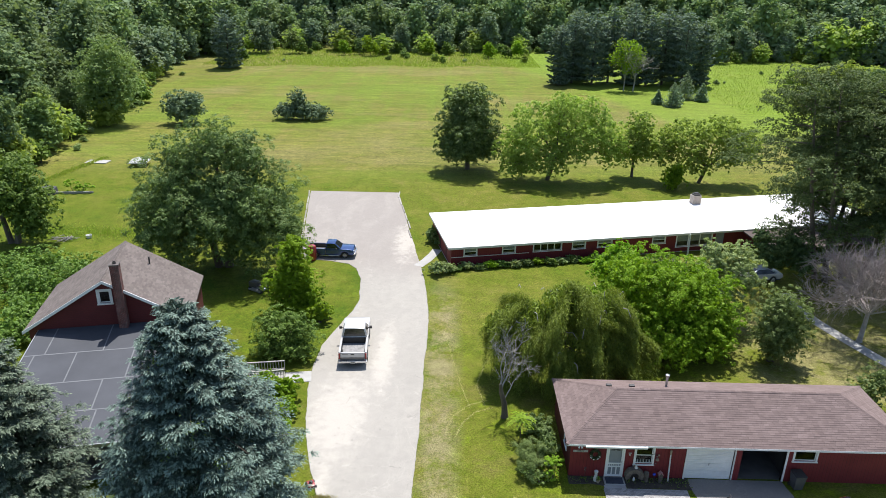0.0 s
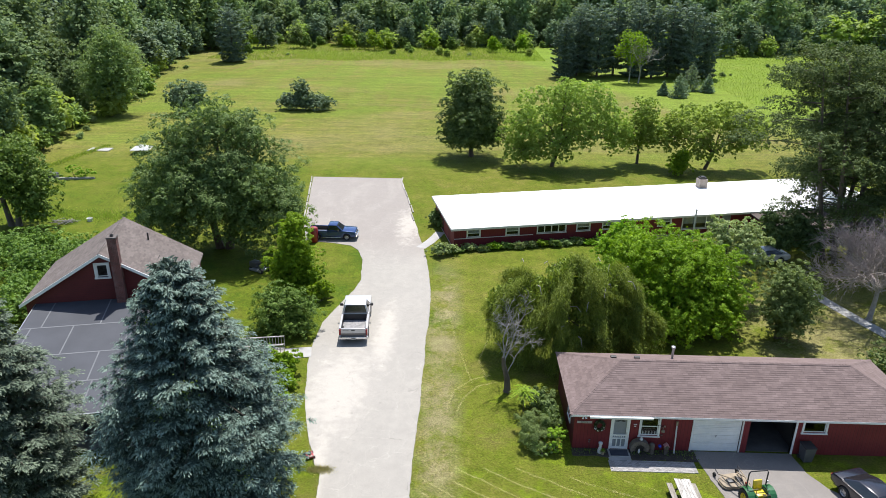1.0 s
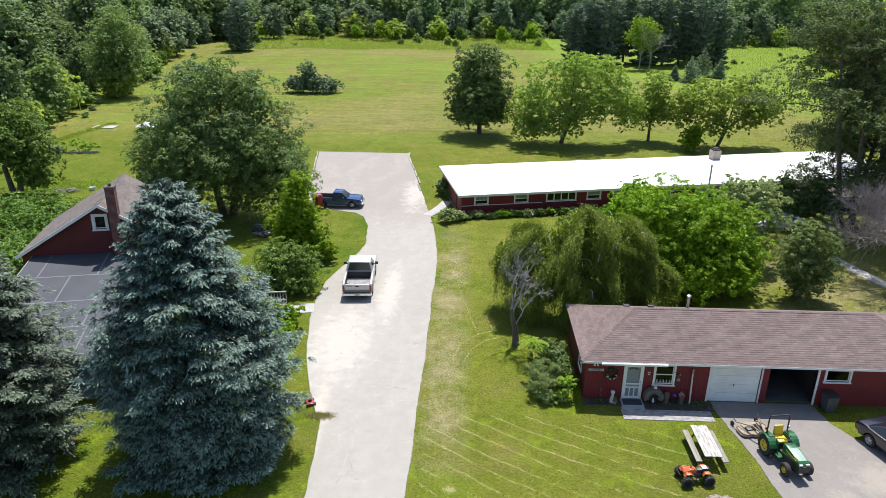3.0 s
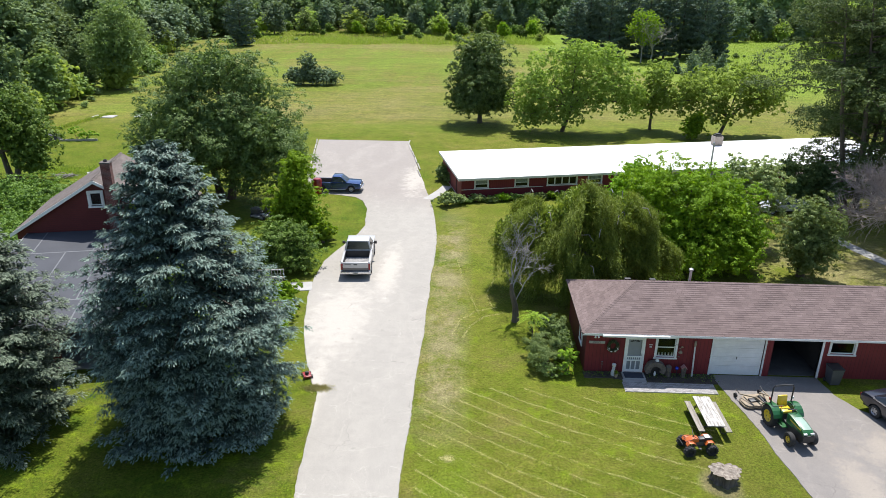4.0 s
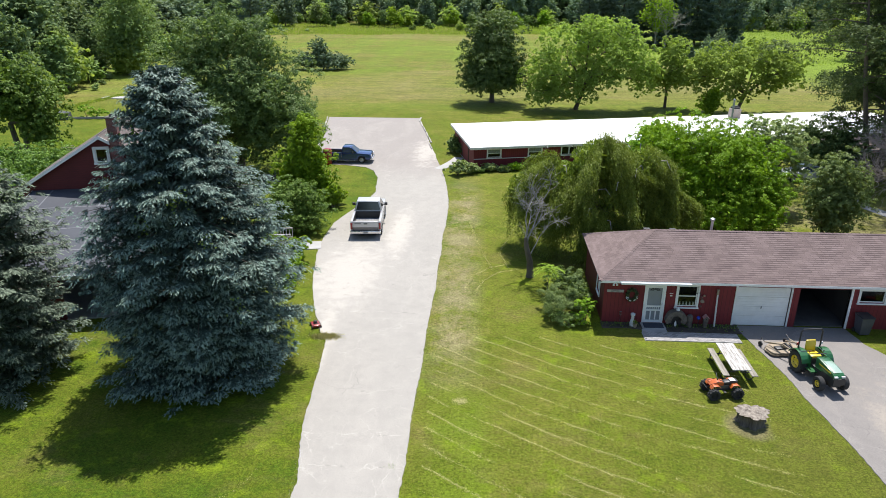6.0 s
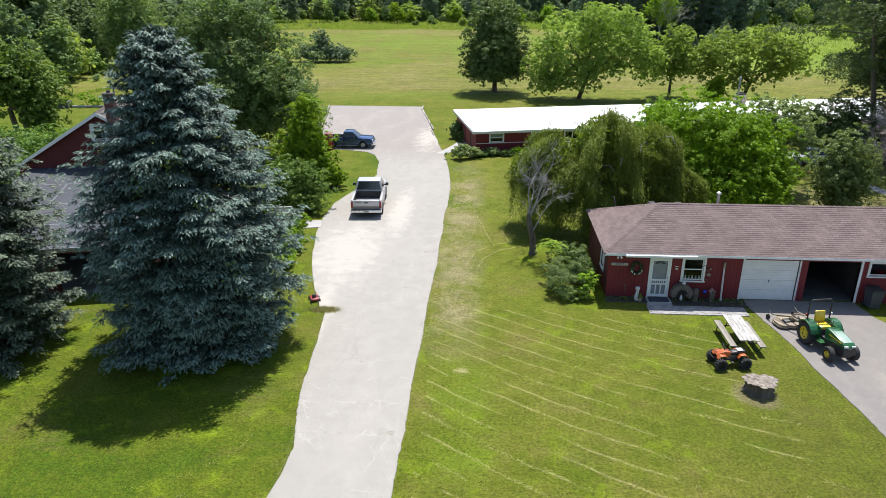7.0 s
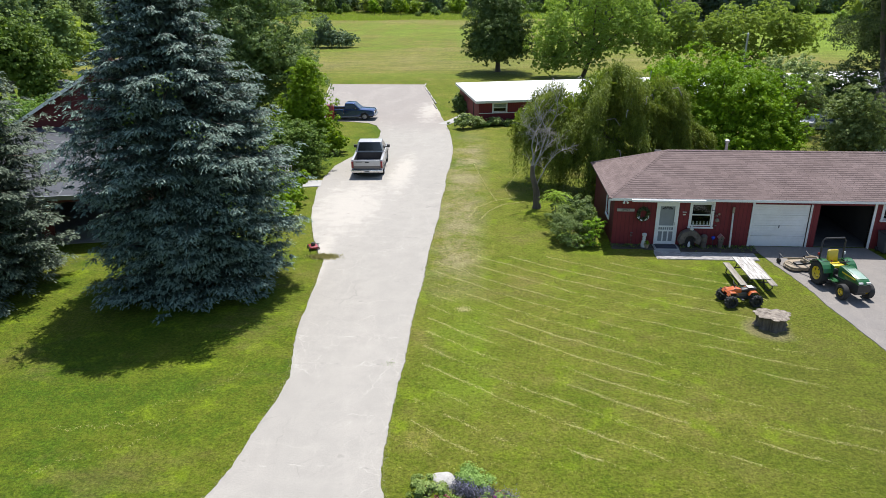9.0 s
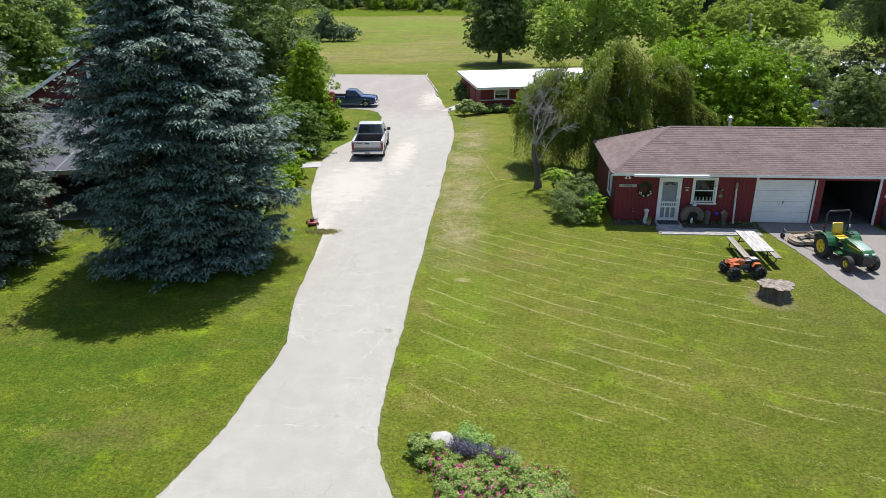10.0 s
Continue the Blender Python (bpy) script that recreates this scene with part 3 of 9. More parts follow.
def conifer(name, x, y, height, radius, n, needles, label, spray=0.55, base=0.3, trunk_r=0.25, group="", gap=0.0, profile=None, up=0.22):
    """Whorls of drooping boughs that turn up at the tips, dressed with sprays of needles."""
    ob = thing(name, pose(x, y, gz(y)), label, "tree", group)
    t = Build().tube([(0, 0, -0.1), (0, 0, height * 0.5), (0, 0, height * 0.98)], [trunk_r, trunk_r * 0.6, 0.02], 9)
    part("trunk", t.mesh("trunk", M_BARK, True), None, ob)
    boughs = []
    z = base
    while z < height * 0.985:
        f = 1 - z / height
        r = radius * (profile(f) if profile else f ** 0.85)
        k = max(4, int(4 + (8 if gap < 0.6 else 6) * f))
        k += 5 if f > 0.72 and gap > 0.6 else 0
        turn = rng.random() * 6.283
        for i in range(k):
            boughs.append((max(0.25, z + rng.normal() * (0.16 if gap < 0.6 else 0.24)), turn + 6.283 * (i + 0.5 * rng.random()) / k, r * rng.uniform(0.80, 1.06)))
        z += height * (0.020 + 0.020 * f) * (1 + gap)
    boughs = np.array(boughs)
    w = boughs[:, 2] ** 1.45 + 0.05
    which = rng.choice(len(boughs), n, p=w / w.sum())
    bz, ba, br = boughs[which].T
    s = rng.beta(2.0, 1.0, n)
    # side shoots sit at steps along the bough
    step = np.minimum(0.34, br * 0.2)
    s = (np.floor(s * br / step) + 0.5 + 0.22 * rng.normal(size=n)) * step / br
    s = np.clip(s, 0.04, 1.04)
    reach = (0.16 + 0.42 * np.sin(np.pi * np.clip(s, 0, 1) ** 0.8)) * np.minimum(br, 2.6) * (0.55 if gap < 0.6 else 0.66)
    lat = rng.uniform(-1, 1, n)
    spread = lat * reach
    ahead = np.abs(spread) * 0.55
    hx, hy = np.cos(ba), np.sin(ba)
    q = s * br + ahead * 0.6
    drop = -0.16 * br * s + up * br * s ** 3
    P = np.stack([hx * q - hy * spread, hy * q + hx * spread, bz + drop - np.abs(spread) * 0.32 + rng.normal(size=n) * 0.05], axis=1)
    P[:, 2] = np.maximum(P[:, 2], 0.08)
    along = np.stack([hx - hy * np.sign(spread) * 1.0, hy + hx * np.sign(spread) * 1.0, -0.1 + 0.3 * s], axis=1) + 0.42 * rng.normal(size=(n, 3))
    N = np.stack([hx * 0.3, hy * 0.3, np.ones(n)], axis=1) + 0.45 * rng.normal(size=(n, 3))
    L = spray * rng.uniform(0.6, 1.3, n) * (0.6 + 0.4 * np.minimum(1, br / radius * 2))
    # shaded older needles round the trunk
    m = n // 6
    zz = base + (height - base) * (1 - np.sqrt(rng.random(m)) * 0.98)
    rr_ = radius * np.array([(profile(f) if profile else f ** 0.85) for f in 1 - zz / height]) * 0.55 * np.sqrt(rng.random(m))
    aa = rng.random(m) * 6.283
    P = np.concatenate([P, np.stack([rr_ * np.cos(aa), rr_ * np.sin(aa), zz], axis=1)])
    N = np.concatenate([N, rng.normal(size=(m, 3))])
    along = np.concatenate([along, rng.normal(size=(m, 3))])
    L = np.concatenate([L, spray * 1.15 * rng.uniform(0.7, 1.3, m)])
    part("crown", leaf_mesh("crown", P, N, L, L * np.concatenate([np.full(n, 0.42), np.full(m, 0.28)]), needles, along, 0.05), None, ob)
    return ob



def spruce(name, x, y, height, radius, boughs, needles, young, label, shape, droop=0.2, open_=0.0, seed=1, lean=0.0):
    """A full spruce: boughs all round the stem, each ending in drooping pads of needled shoots with pale young tips."""
    g = np.random.default_rng(seed)
    ob = thing(name, pose(x, y, gz(y)), label, "tree", "spruces")
    part("trunk", Build().tube([(0, 0, -0.1), (lean * 0.35, 0, height * 0.5), (lean, 0, height * 0.985)], [0.30, 0.18, 0.015], 9).mesh("trunk", M_BARK, True), None, ob)
    fs = np.linspace(0.012, 0.985, 400)
    w = np.array([shape(f) for f in fs]) + 0.10
    f = np.interp((np.arange(boughs) + g.random(boughs)) / boughs, np.cumsum(w) / w.sum(), fs)
    a = np.arange(boughs) * 2.39996 + g.normal(size=boughs) * 0.25
    z = np.maximum(height * (1 - f), 0.3)
    lump = np.array([noise.noise((2.4 * math.cos(q), 2.4 * math.sin(q), 0.75 * h + seed)) for q, h in zip(a, z)])
    length = radius * np.array([shape(q) for q in f]) * (1 + 0.30 * lump) * g.uniform(0.80, 1.02, boughs) + 0.12
    rise = np.clip(0.55 * (1 - f / 0.22), 0, 1)
    hx, hy = np.cos(a), np.sin(a)

    def along(s, i):
        q = s * length[i]
        return np.stack([hx[i] * q + lean * (z[i] / height) ** 1.5, hy[i] * q, z[i] + length[i] * (s * (rise[i] - droop) + 0.10 * s ** 3)], axis=-1)

    # pads: at the tip, and in pairs further in
    ps = np.array([1.0, 0.91, 0.89, 0.80, 0.77, 0.66, 0.58])
    pl = np.array([0.0, 0.55, -0.55, 0.75, -0.75, 0.7, -0.7]) * (1 - 0.25 * open_)
    i = np.repeat(np.arange(boughs), 7)
    s = np.tile(ps, boughs) + g.normal(size=len(i)) * 0.03
    lat = np.tile(pl, boughs) * (0.16 + 0.055 * length[i]) * g.uniform(0.7, 1.25, len(i))
    c = along(s, i)
    c[:, 0] -= hy[i] * lat
    c[:, 1] += hx[i] * lat
    c[:, 2] += -0.30 * np.abs(lat) + g.normal(size=len(i)) * 0.035
    keep = (c[:, 2] > 0.12) & (g.random(len(i)) > 0.35 * open_)
    i, s, lat, c = i[keep], s[keep], lat[keep], c[keep]
    npad, T, Q = len(i), 12, 5
    pa = a[i] + 0.9 * lat / np.maximum(0.4, length[i] * 0.45) + g.normal(size=npad) * 0.2
    size = np.clip(0.24 + 0.045 * length[i], 0.2, 0.46) * g.uniform(0.7, 1.25, npad)
    th = np.linspace(-1.45, 1.45, T)[None, :] + g.normal(size=(npad, T)) * 0.18
    tl = size[:, None] * (0.55 + 0.45 * np.cos(th)) * g.uniform(0.75, 1.2, (npad, T))
    tx, ty = np.cos(pa[:, None] + th), np.sin(pa[:, None] + th)
    tilt = g.normal(size=(npad, 1)) * 0.10 + g.normal(size=(npad, T)) * 0.14
    u = np.linspace(0.22, 1.0, Q)[None, None, :] + g.normal(size=(npad, T, Q)) * 0.06
    reach = tl[:, :, None] * u
    P = np.stack([c[:, None, None, 0] + tx[:, :, None] * reach, c[:, None, None, 1] + ty[:, :, None] * reach,
                  c[:, None, None, 2] + reach * tilt[:, :, None] - 0.55 * reach ** 2 + 0.02], axis=-1) + g.normal(size=(npad, T, Q, 3)) * 0.018
    D = np.stack([np.broadcast_to(tx[:, :, None], u.shape), np.broadcast_to(ty[:, :, None], u.shape), np.broadcast_to(tilt[:, :, None] - 0.35, u.shape)], axis=-1) + g.normal(size=P.shape) * 0.26
    N = np.stack([np.broadcast_to(tx[:, :, None], u.shape) * 0.45, np.broadcast_to(ty[:, :, None], u.shape) * 0.45, np.ones(u.shape)], axis=-1) + g.normal(size=P.shape) * 0.30
    fresh = u + 0.1 * g.normal(size=u.shape) > np.where(s > 0.84, 0.60, 0.86)[:, None, None]
    P, D, N, fresh = P.reshape(-1, 3), D.reshape(-1, 3), N.reshape(-1, 3), fresh.ravel()
    P[:, 2] = np.maximum(P[:, 2], 0.06)
    L = 0.145 * g.uniform(0.7, 1.3, len(P))
    # older needles round the stem, in the dark tone that deepens the gaps
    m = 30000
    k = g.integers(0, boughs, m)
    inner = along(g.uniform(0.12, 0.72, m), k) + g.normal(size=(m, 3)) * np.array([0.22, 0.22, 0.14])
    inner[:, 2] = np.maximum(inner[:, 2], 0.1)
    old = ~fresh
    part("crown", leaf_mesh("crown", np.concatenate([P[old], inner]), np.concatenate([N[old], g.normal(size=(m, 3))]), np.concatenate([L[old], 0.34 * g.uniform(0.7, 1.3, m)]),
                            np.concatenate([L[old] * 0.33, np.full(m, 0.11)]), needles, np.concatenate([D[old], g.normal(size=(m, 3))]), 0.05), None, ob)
    part("new_growth", leaf_mesh("new_growth", P[fresh], N[fresh], L[fresh], L[fresh] * 0.33, young, D[fresh], 0.05), None, ob, "pale young shoots at the bough tips")
    b = Build()
    for q in range(0, boughs, 2):
        p0, p1, p2 = along(np.array([0.0, 0.5, 0.95]), np.full(3, q))
        b.tube([p0, p1, p2], [0.035, 0.022, 0.008], 3, False)
    tagged(part("bough_wood", b.mesh("bough_wood", M_BARK), None, ob), kind="stuff")
    return ob

# ---- ground, drive, yard ----
def axis_steps(stops):
    out = []
    for a, b, step in stops:
        out += list(np.arange(a, b, step))
    return out + [stops[-1][1]]


gx = axis_steps([(-1500, -150, 150), (-150, 150, 10), (150, 1500, 150)])
gy = axis_steps([(-300, -20, 40), (-20, 40, 5), (40, 70, 1), (70, 300, 10), (300, 3000, 300)])
gv = [(x, y, gz(y)) for y in gy for x in gx]
gf = [(j * len(gx) + i, j * len(gx) + i + 1, (j + 1) * len(gx) + i + 1, (j + 1) * len(gx) + i) for j in range(len(gy) - 1) for i in range(len(gx) - 1)]
tagged(new("ground", mesh_of("ground", gv, gf, M_LAWN)), "mown lawn and hay field with dry yellowed patches", "ground", kind="structure")


def sheet(name, rows, material, label, category, lift=0.03, cross=10, wob=0.12):
    """A paved sheet between left and right edges given per y, with ragged sides and a thin edge."""
    v, f = [], []
    for y, a, b in rows:
        a += wob * (noise.noise((3.1, y * 0.23, 1)) + 0.35 * noise.noise((7.7, y * 1.1, 5)) + 0.35 * noise.noise((1.7, y * 5.3, 5)))
        b += wob * (noise.noise((9.4, y * 0.23, 9)) + 0.35 * noise.noise((4.4, y * 1.1, 13)) + 0.35 * noise.noise((2.6, y * 5.3, 13)))
        v.append((a - 0.03, y, gz(y) - 0.06))
        for i in range(cross + 1):
            v.append((a + (b - a) * i / cross, y, gz(y) + lift))
        v.append((b + 0.03, y, gz(y) - 0.06))
    k = cross + 3
    for j in range(len(rows) - 1):
        for i in range(k - 1):
            f.append((j * k + i, j * k + i + 1, (j + 1) * k + i + 1, (j + 1) * k + i))
    return tagged(new(name, mesh_of(name, v, f, material)), label, category, kind="structure")


LEFT = [(-60, -14), (0, -7.6), (12.6, -6.75), (15.3, -6.15), (18.2, -5.9), (20, -5.85), (22.4, -6.2), (25, -6.45), (28.6, -6.8), (30.6, -6.95), (31.0, -7.35), (33.3, -8.2), (38.3, -9.35),
        (41.7, -9.9), (44.7, -10.1), (47.6, -10.0), (50.9, -9.2), (54, -8.5), (56.3, -8.2), (61.2, -8.75), (63.6, -9.4), (64.8, -10.4), (65.5, -12.5), (65.9, -15.6), (89.2, -19.0)]
RIGHT = [(-60, 6), (5, 0.6), (12.9, -1.2), (13.9, -1.6), (15, -1.9), (16.3, -2.0), (20, -2.1), (27, -2.0), (40, -1.9), (52.3, -1.9), (57.7, -2.2), (64.3, -3.1), (72.2, -4.45), (80.8, -5.9), (89.2, -7.3)]
ys = [*np.arange(-60, 10, 4), *np.arange(10, 30, 0.08), *np.arange(30, 64, 0.2), *np.arange(64, 66.2, 0.1), *np.arange(66.25, 89.3, 0.5)]
sheet("road", [(y, float(np.interp(y, *zip(*LEFT))), float(np.interp(y, *zip(*RIGHT)))) for y in ys], M_DRIVE, "sun-bleached worn asphalt driveway with pale patches", "driveway")
AL = [(-60, 18), (5, 15.6), (20, 15.2), (23.4, 15.15), (26.6, 14.65), (28.3, 14.5), (29.7, 14.3), (32.5, 13.8), (33.12, 13.7)]
AR = [(-60, 60), (18, 60), (24, 40), (28.2, 27), (29.4, 21.2), (30.2, 20.2), (31.5, 19.6), (33.12, 19.4)]
sheet("pavement", [(y, float(np.interp(y, *zip(*AL))), float(np.interp(y, *zip(*AR)))) for y in [*np.arange(-60, 10, 5), *np.arange(10, 33.1, 0.25), 33.12]], M_APRON, "cracked grey asphalt yard before the garage", "pavement", 0.025)


# ---- building materials ----
def siding_material(name, a, b, pitch, across):
    """Painted siding with shallow grooves; across: X for upright boards, Z for laps."""
    m, nt, bsdf, _ = nodes_of(name)
    v = coords(nt)
    big, small = noise_of(nt, v, 0.9, 5), noise_of(nt, coords(nt, 0, (6, 6, 0.8) if across == "X" else (0.8, 0.8, 6)), 4.0, 4)
    col = ramp(nt, arith(nt, "ADD", arith(nt, "MULTIPLY", big, 0.6), arith(nt, "MULTIPLY", small, 0.4)), (0.35, a), (0.65, b))
    w = nt.nodes.new("ShaderNodeTexWave")
    w.bands_direction = across
    w.inputs["Scale"].default_value = 0.314 / pitch
    nt.links.new(v, w.inputs["Vector"])
    groove = ramp(nt, w.outputs["Fac"], (0.0, 0.0), (0.06, 1.0))
    col = blend(nt, 1.0, col, ramp(nt, groove, (0.0, 0.55), (1.0, 1.0)), "MULTIPLY")
    nt.links.new(col, bsdf.inputs["Base Color"])
    bsdf.inputs["Roughness"].default_value = 0.7
    bump_to(nt, bsdf, arith(nt, "MULTIPLY_ADD", small, 0.2, groove), 0.5, 0.012)
    return m


def brick_material():
    m, nt, bsdf, _ = nodes_of("dark_red_brick")
    t = nt.nodes.new("ShaderNodeTexCoord")
    s = nt.nodes.new("ShaderNodeSeparateXYZ")
    c = nt.nodes.new("ShaderNodeCombineXYZ")
    nt.links.new(t.outputs["Object"], s.inputs[0])
    nt.links.new(arith(nt, "ADD", s.outputs[0], s.outputs[1]), c.inputs[0])
    nt.links.new(s.outputs[2], c.inputs[1])
    b = node(nt, "ShaderNodeTexBrick", Scale=1.0)
    b.inputs["Brick Width"].default_value, b.inputs["Row Height"].default_value, b.inputs["Mortar Size"].default_value = 0.21, 0.075, 0.008
    b.inputs["Color1"].default_value, b.inputs["Color2"].default_value, b.inputs["Mortar"].default_value = (0.17, 0.045, 0.035, 1), (0.11, 0.032, 0.027, 1), (0.23, 0.19, 0.17, 1)
    nt.links.new(c.outputs[0], b.inputs["Vector"])
    col = blend(nt, 1.0, b.outputs["Color"], ramp(nt, noise_of(nt, t.outputs["Object"], 3.0, 4), (0.3, 0.65), (0.7, 1.2)), "MULTIPLY")
    nt.links.new(col, bsdf.inputs["Base Color"])
    bsdf.inputs["Roughness"].default_value = 0.9
    bump_to(nt, bsdf, arith(nt, "SUBTRACT", 1.0, b.outputs["Fac"]), 0.5, 0.01)
    return m


def glass_material():
    """Thin clear pane: light passes, a little is mirrored."""
    m, nt, bsdf, out = nodes_of("window_glass")
    nt.nodes.remove(bsdf)
    clear, gloss, mx = nt.nodes.new("ShaderNodeBsdfTransparent"), nt.nodes.new("ShaderNodeBsdfGlossy"), nt.nodes.new("ShaderNodeMixShader")
    clear.inputs["Color"].default_value = (0.80, 0.84, 0.84, 1)
    gloss.inputs["Roughness"].default_value = 0.03
    mx.inputs[0].default_value = 0.025
    nt.links.new(clear.outputs[0], mx.inputs[1])
    nt.links.new(gloss.outputs[0], mx.inputs[2])
    nt.links.new(mx.outputs[0], out.inputs[0])
    return m


M_RED = siding_material("red_board_siding", (0.135, 0.011, 0.015), (0.185, 0.019, 0.022), 0.20, "X")
M_REDLAP = siding_material("red_lap_siding", (0.088, 0.010, 0.011), (0.125, 0.016, 0.016), 0.14, "Z")
M_WHITE = surface("white_paint", (0.68, 0.68, 0.66), (0.82, 0.82, 0.80), 2, 20, 0.5, bump=0.08)
M_OLDWHITE = surface("weathered_white_paint", (0.50, 0.49, 0.46), (0.72, 0.71, 0.68), 3, 25, 0.7, bump=0.2)
M_SHINGLE = surface("brown_shingle", (0.150, 0.112, 0.103), (0.205, 0.155, 0.145), 0.8, 45, 0.92, bump=0.6, dist=0.008, spread=0.13, spec=0.2)
M_SHINGLE2 = surface("grey_brown_shingle", (0.120, 0.100, 0.091), (0.178, 0.152, 0.139), 0.7, 45, 0.92, bump=0.5, dist=0.006, spread=0.15, spec=0.2)
M_ROOFWHITE = surface("white_roof_coating", (0.82, 0.82, 0.81), (0.92, 0.92, 0.91), 0.3, 12, 0.6, bump=0.05)
M_MEMBRANE = surface("dark_roof_membrane", (0.043, 0.046, 0.054), (0.068, 0.072, 0.083), 0.35, 20, 0.8, bump=0.15)
M_SEAM = surface("pale_roof_seam", (0.115, 0.12, 0.128), (0.175, 0.18, 0.188), 1.5, 20, 0.8)
M_BRICK = brick_material()
M_GLASS = glass_material()
# near-black stand-in for unlit rooms: their darkness is in the colour
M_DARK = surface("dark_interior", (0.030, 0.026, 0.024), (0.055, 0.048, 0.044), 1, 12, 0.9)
M_CURTAIN = surface("pale_curtain", (0.42, 0.42, 0.40), (0.56, 0.56, 0.53), 4, 30, 0.9, stretch=(8, 8, 0.5))
M_CONCRETE = surface("concrete", (0.29, 0.28, 0.265), (0.41, 0.40, 0.375), 1.2, 30, 0.9, bump=0.3)
M_STEEL = surface("galvanised_steel", (0.36, 0.37, 0.38), (0.50, 0.51, 0.52), 3, 30, 0.45, metal=0.8)
M_BLACK = surface("black_plastic", (0.018, 0.018, 0.019), (0.032, 0.032, 0.034), 3, 30, 0.5)
M_GREYWOOD = surface("weathered_grey_wood", (0.30, 0.28, 0.25), (0.46, 0.44, 0.40), 2, 18, 0.9, bump=0.4, stretch=(4, 0.6, 4), spread=0.15)


def wall_box(b, axis, a0, a1, at, thick, z0, z1, holes=()):
    """An upright wall along x or y with rectangular holes (a, b, lo, hi), as solid cells."""
    us = sorted({a0, a1, *[h[0] for h in holes], *[h[1] for h in holes]})
    zs = sorted({z0, z1, *[h[2] for h in holes], *[h[3] for h in holes]})
    for u0, u1 in zip(us, us[1:]):
        lo = None
        for w0, w1 in [*zip(zs, zs[1:]), (None, None)]:
            solid = w0 is not None and not any(h[0] <= (u0 + u1) / 2 <= h[1] and h[2] <= (w0 + w1) / 2 <= h[3] for h in holes)
            if solid and lo is None:
                lo = w0
            if solid:
                top = w1
            if not solid and lo is not None:
                if axis == "x":
                    b.box(u0, at, lo, u1, at + thick, top)
                else:
                    b.box(at, u0, lo, at + thick, u1, top)
                lo = None
    return b


def window(parent, x0, x1, z0, z1, y, panes=1, rails=0, trim=0.09, curtain=True, label="white-framed window", sill=True):
    """A window in a wall whose outer face is at y and looks to -y; x0..z1 is the opening."""
    w = part("window", Build().box(x0 - trim, y - 0.035, z1, x1 + trim, y + 0.06, z1 + trim, bevel=0.006).box(x0 - trim, y - 0.035, z0 - trim * 0.4, x0, y + 0.06, z1).box(x1, y - 0.035, z0 - trim * 0.4, x1 + trim, y + 0.06, z1), M_WHITE, parent, label)
    if sill:
        part("window_sill", Build().box(x0 - trim - 0.03, y - 0.08, z0 - trim, x1 + trim + 0.03, y + 0.06, z0 - trim * 0.35, bevel=0.008), M_WHITE, w)
    sash = Build()
    width = (x1 - x0) / panes
    for i in range(panes):
        a, c = x0 + i * width, x0 + (i + 1) * width
        sash.box(a, y + 0.02, z0, a + 0.05, y + 0.06, z1).box(c - 0.05, y + 0.02, z0, c, y + 0.06, z1).box(a + 0.05, y + 0.02, z0, c - 0.05, y + 0.06, z0 + 0.05).box(a + 0.05, y + 0.02, z1 - 0.05, c - 0.05, y + 0.06, z1)
        for r in range(rails):
            zr = z0 + (z1 - z0) * (r + 1) / (rails + 1)
            sash.box(a + 0.05, y + 0.022, zr - 0.025, c - 0.05, y + 0.058, zr + 0.025)
    part("sash", sash, M_WHITE, w)
    for i in range(panes):
        a, c = x0 + i * width + 0.05, x0 + (i + 1) * width - 0.05
        g = part("pane", Build().box(a, y + 0.036, z0 + 0.05, c, y + 0.042, z1 - 0.05), M_GLASS, w)
        g.visible_shadow = False
    if curtain:
        v = [(x0 + (x1 - x0) * i / 24, y + 0.14 + 0.02 * math.sin(i * 1.9), z) for z in (z0 + (z1 - z0) * 0.38, z1 + 0.03) for i in range(25)]
        f = [(i, i + 1, 26 + i, 25 + i) for i in range(24)]
        part("curtain", mesh_of("curtain", v, f, M_CURTAIN), None, w, "pale drawn curtain")
    return w


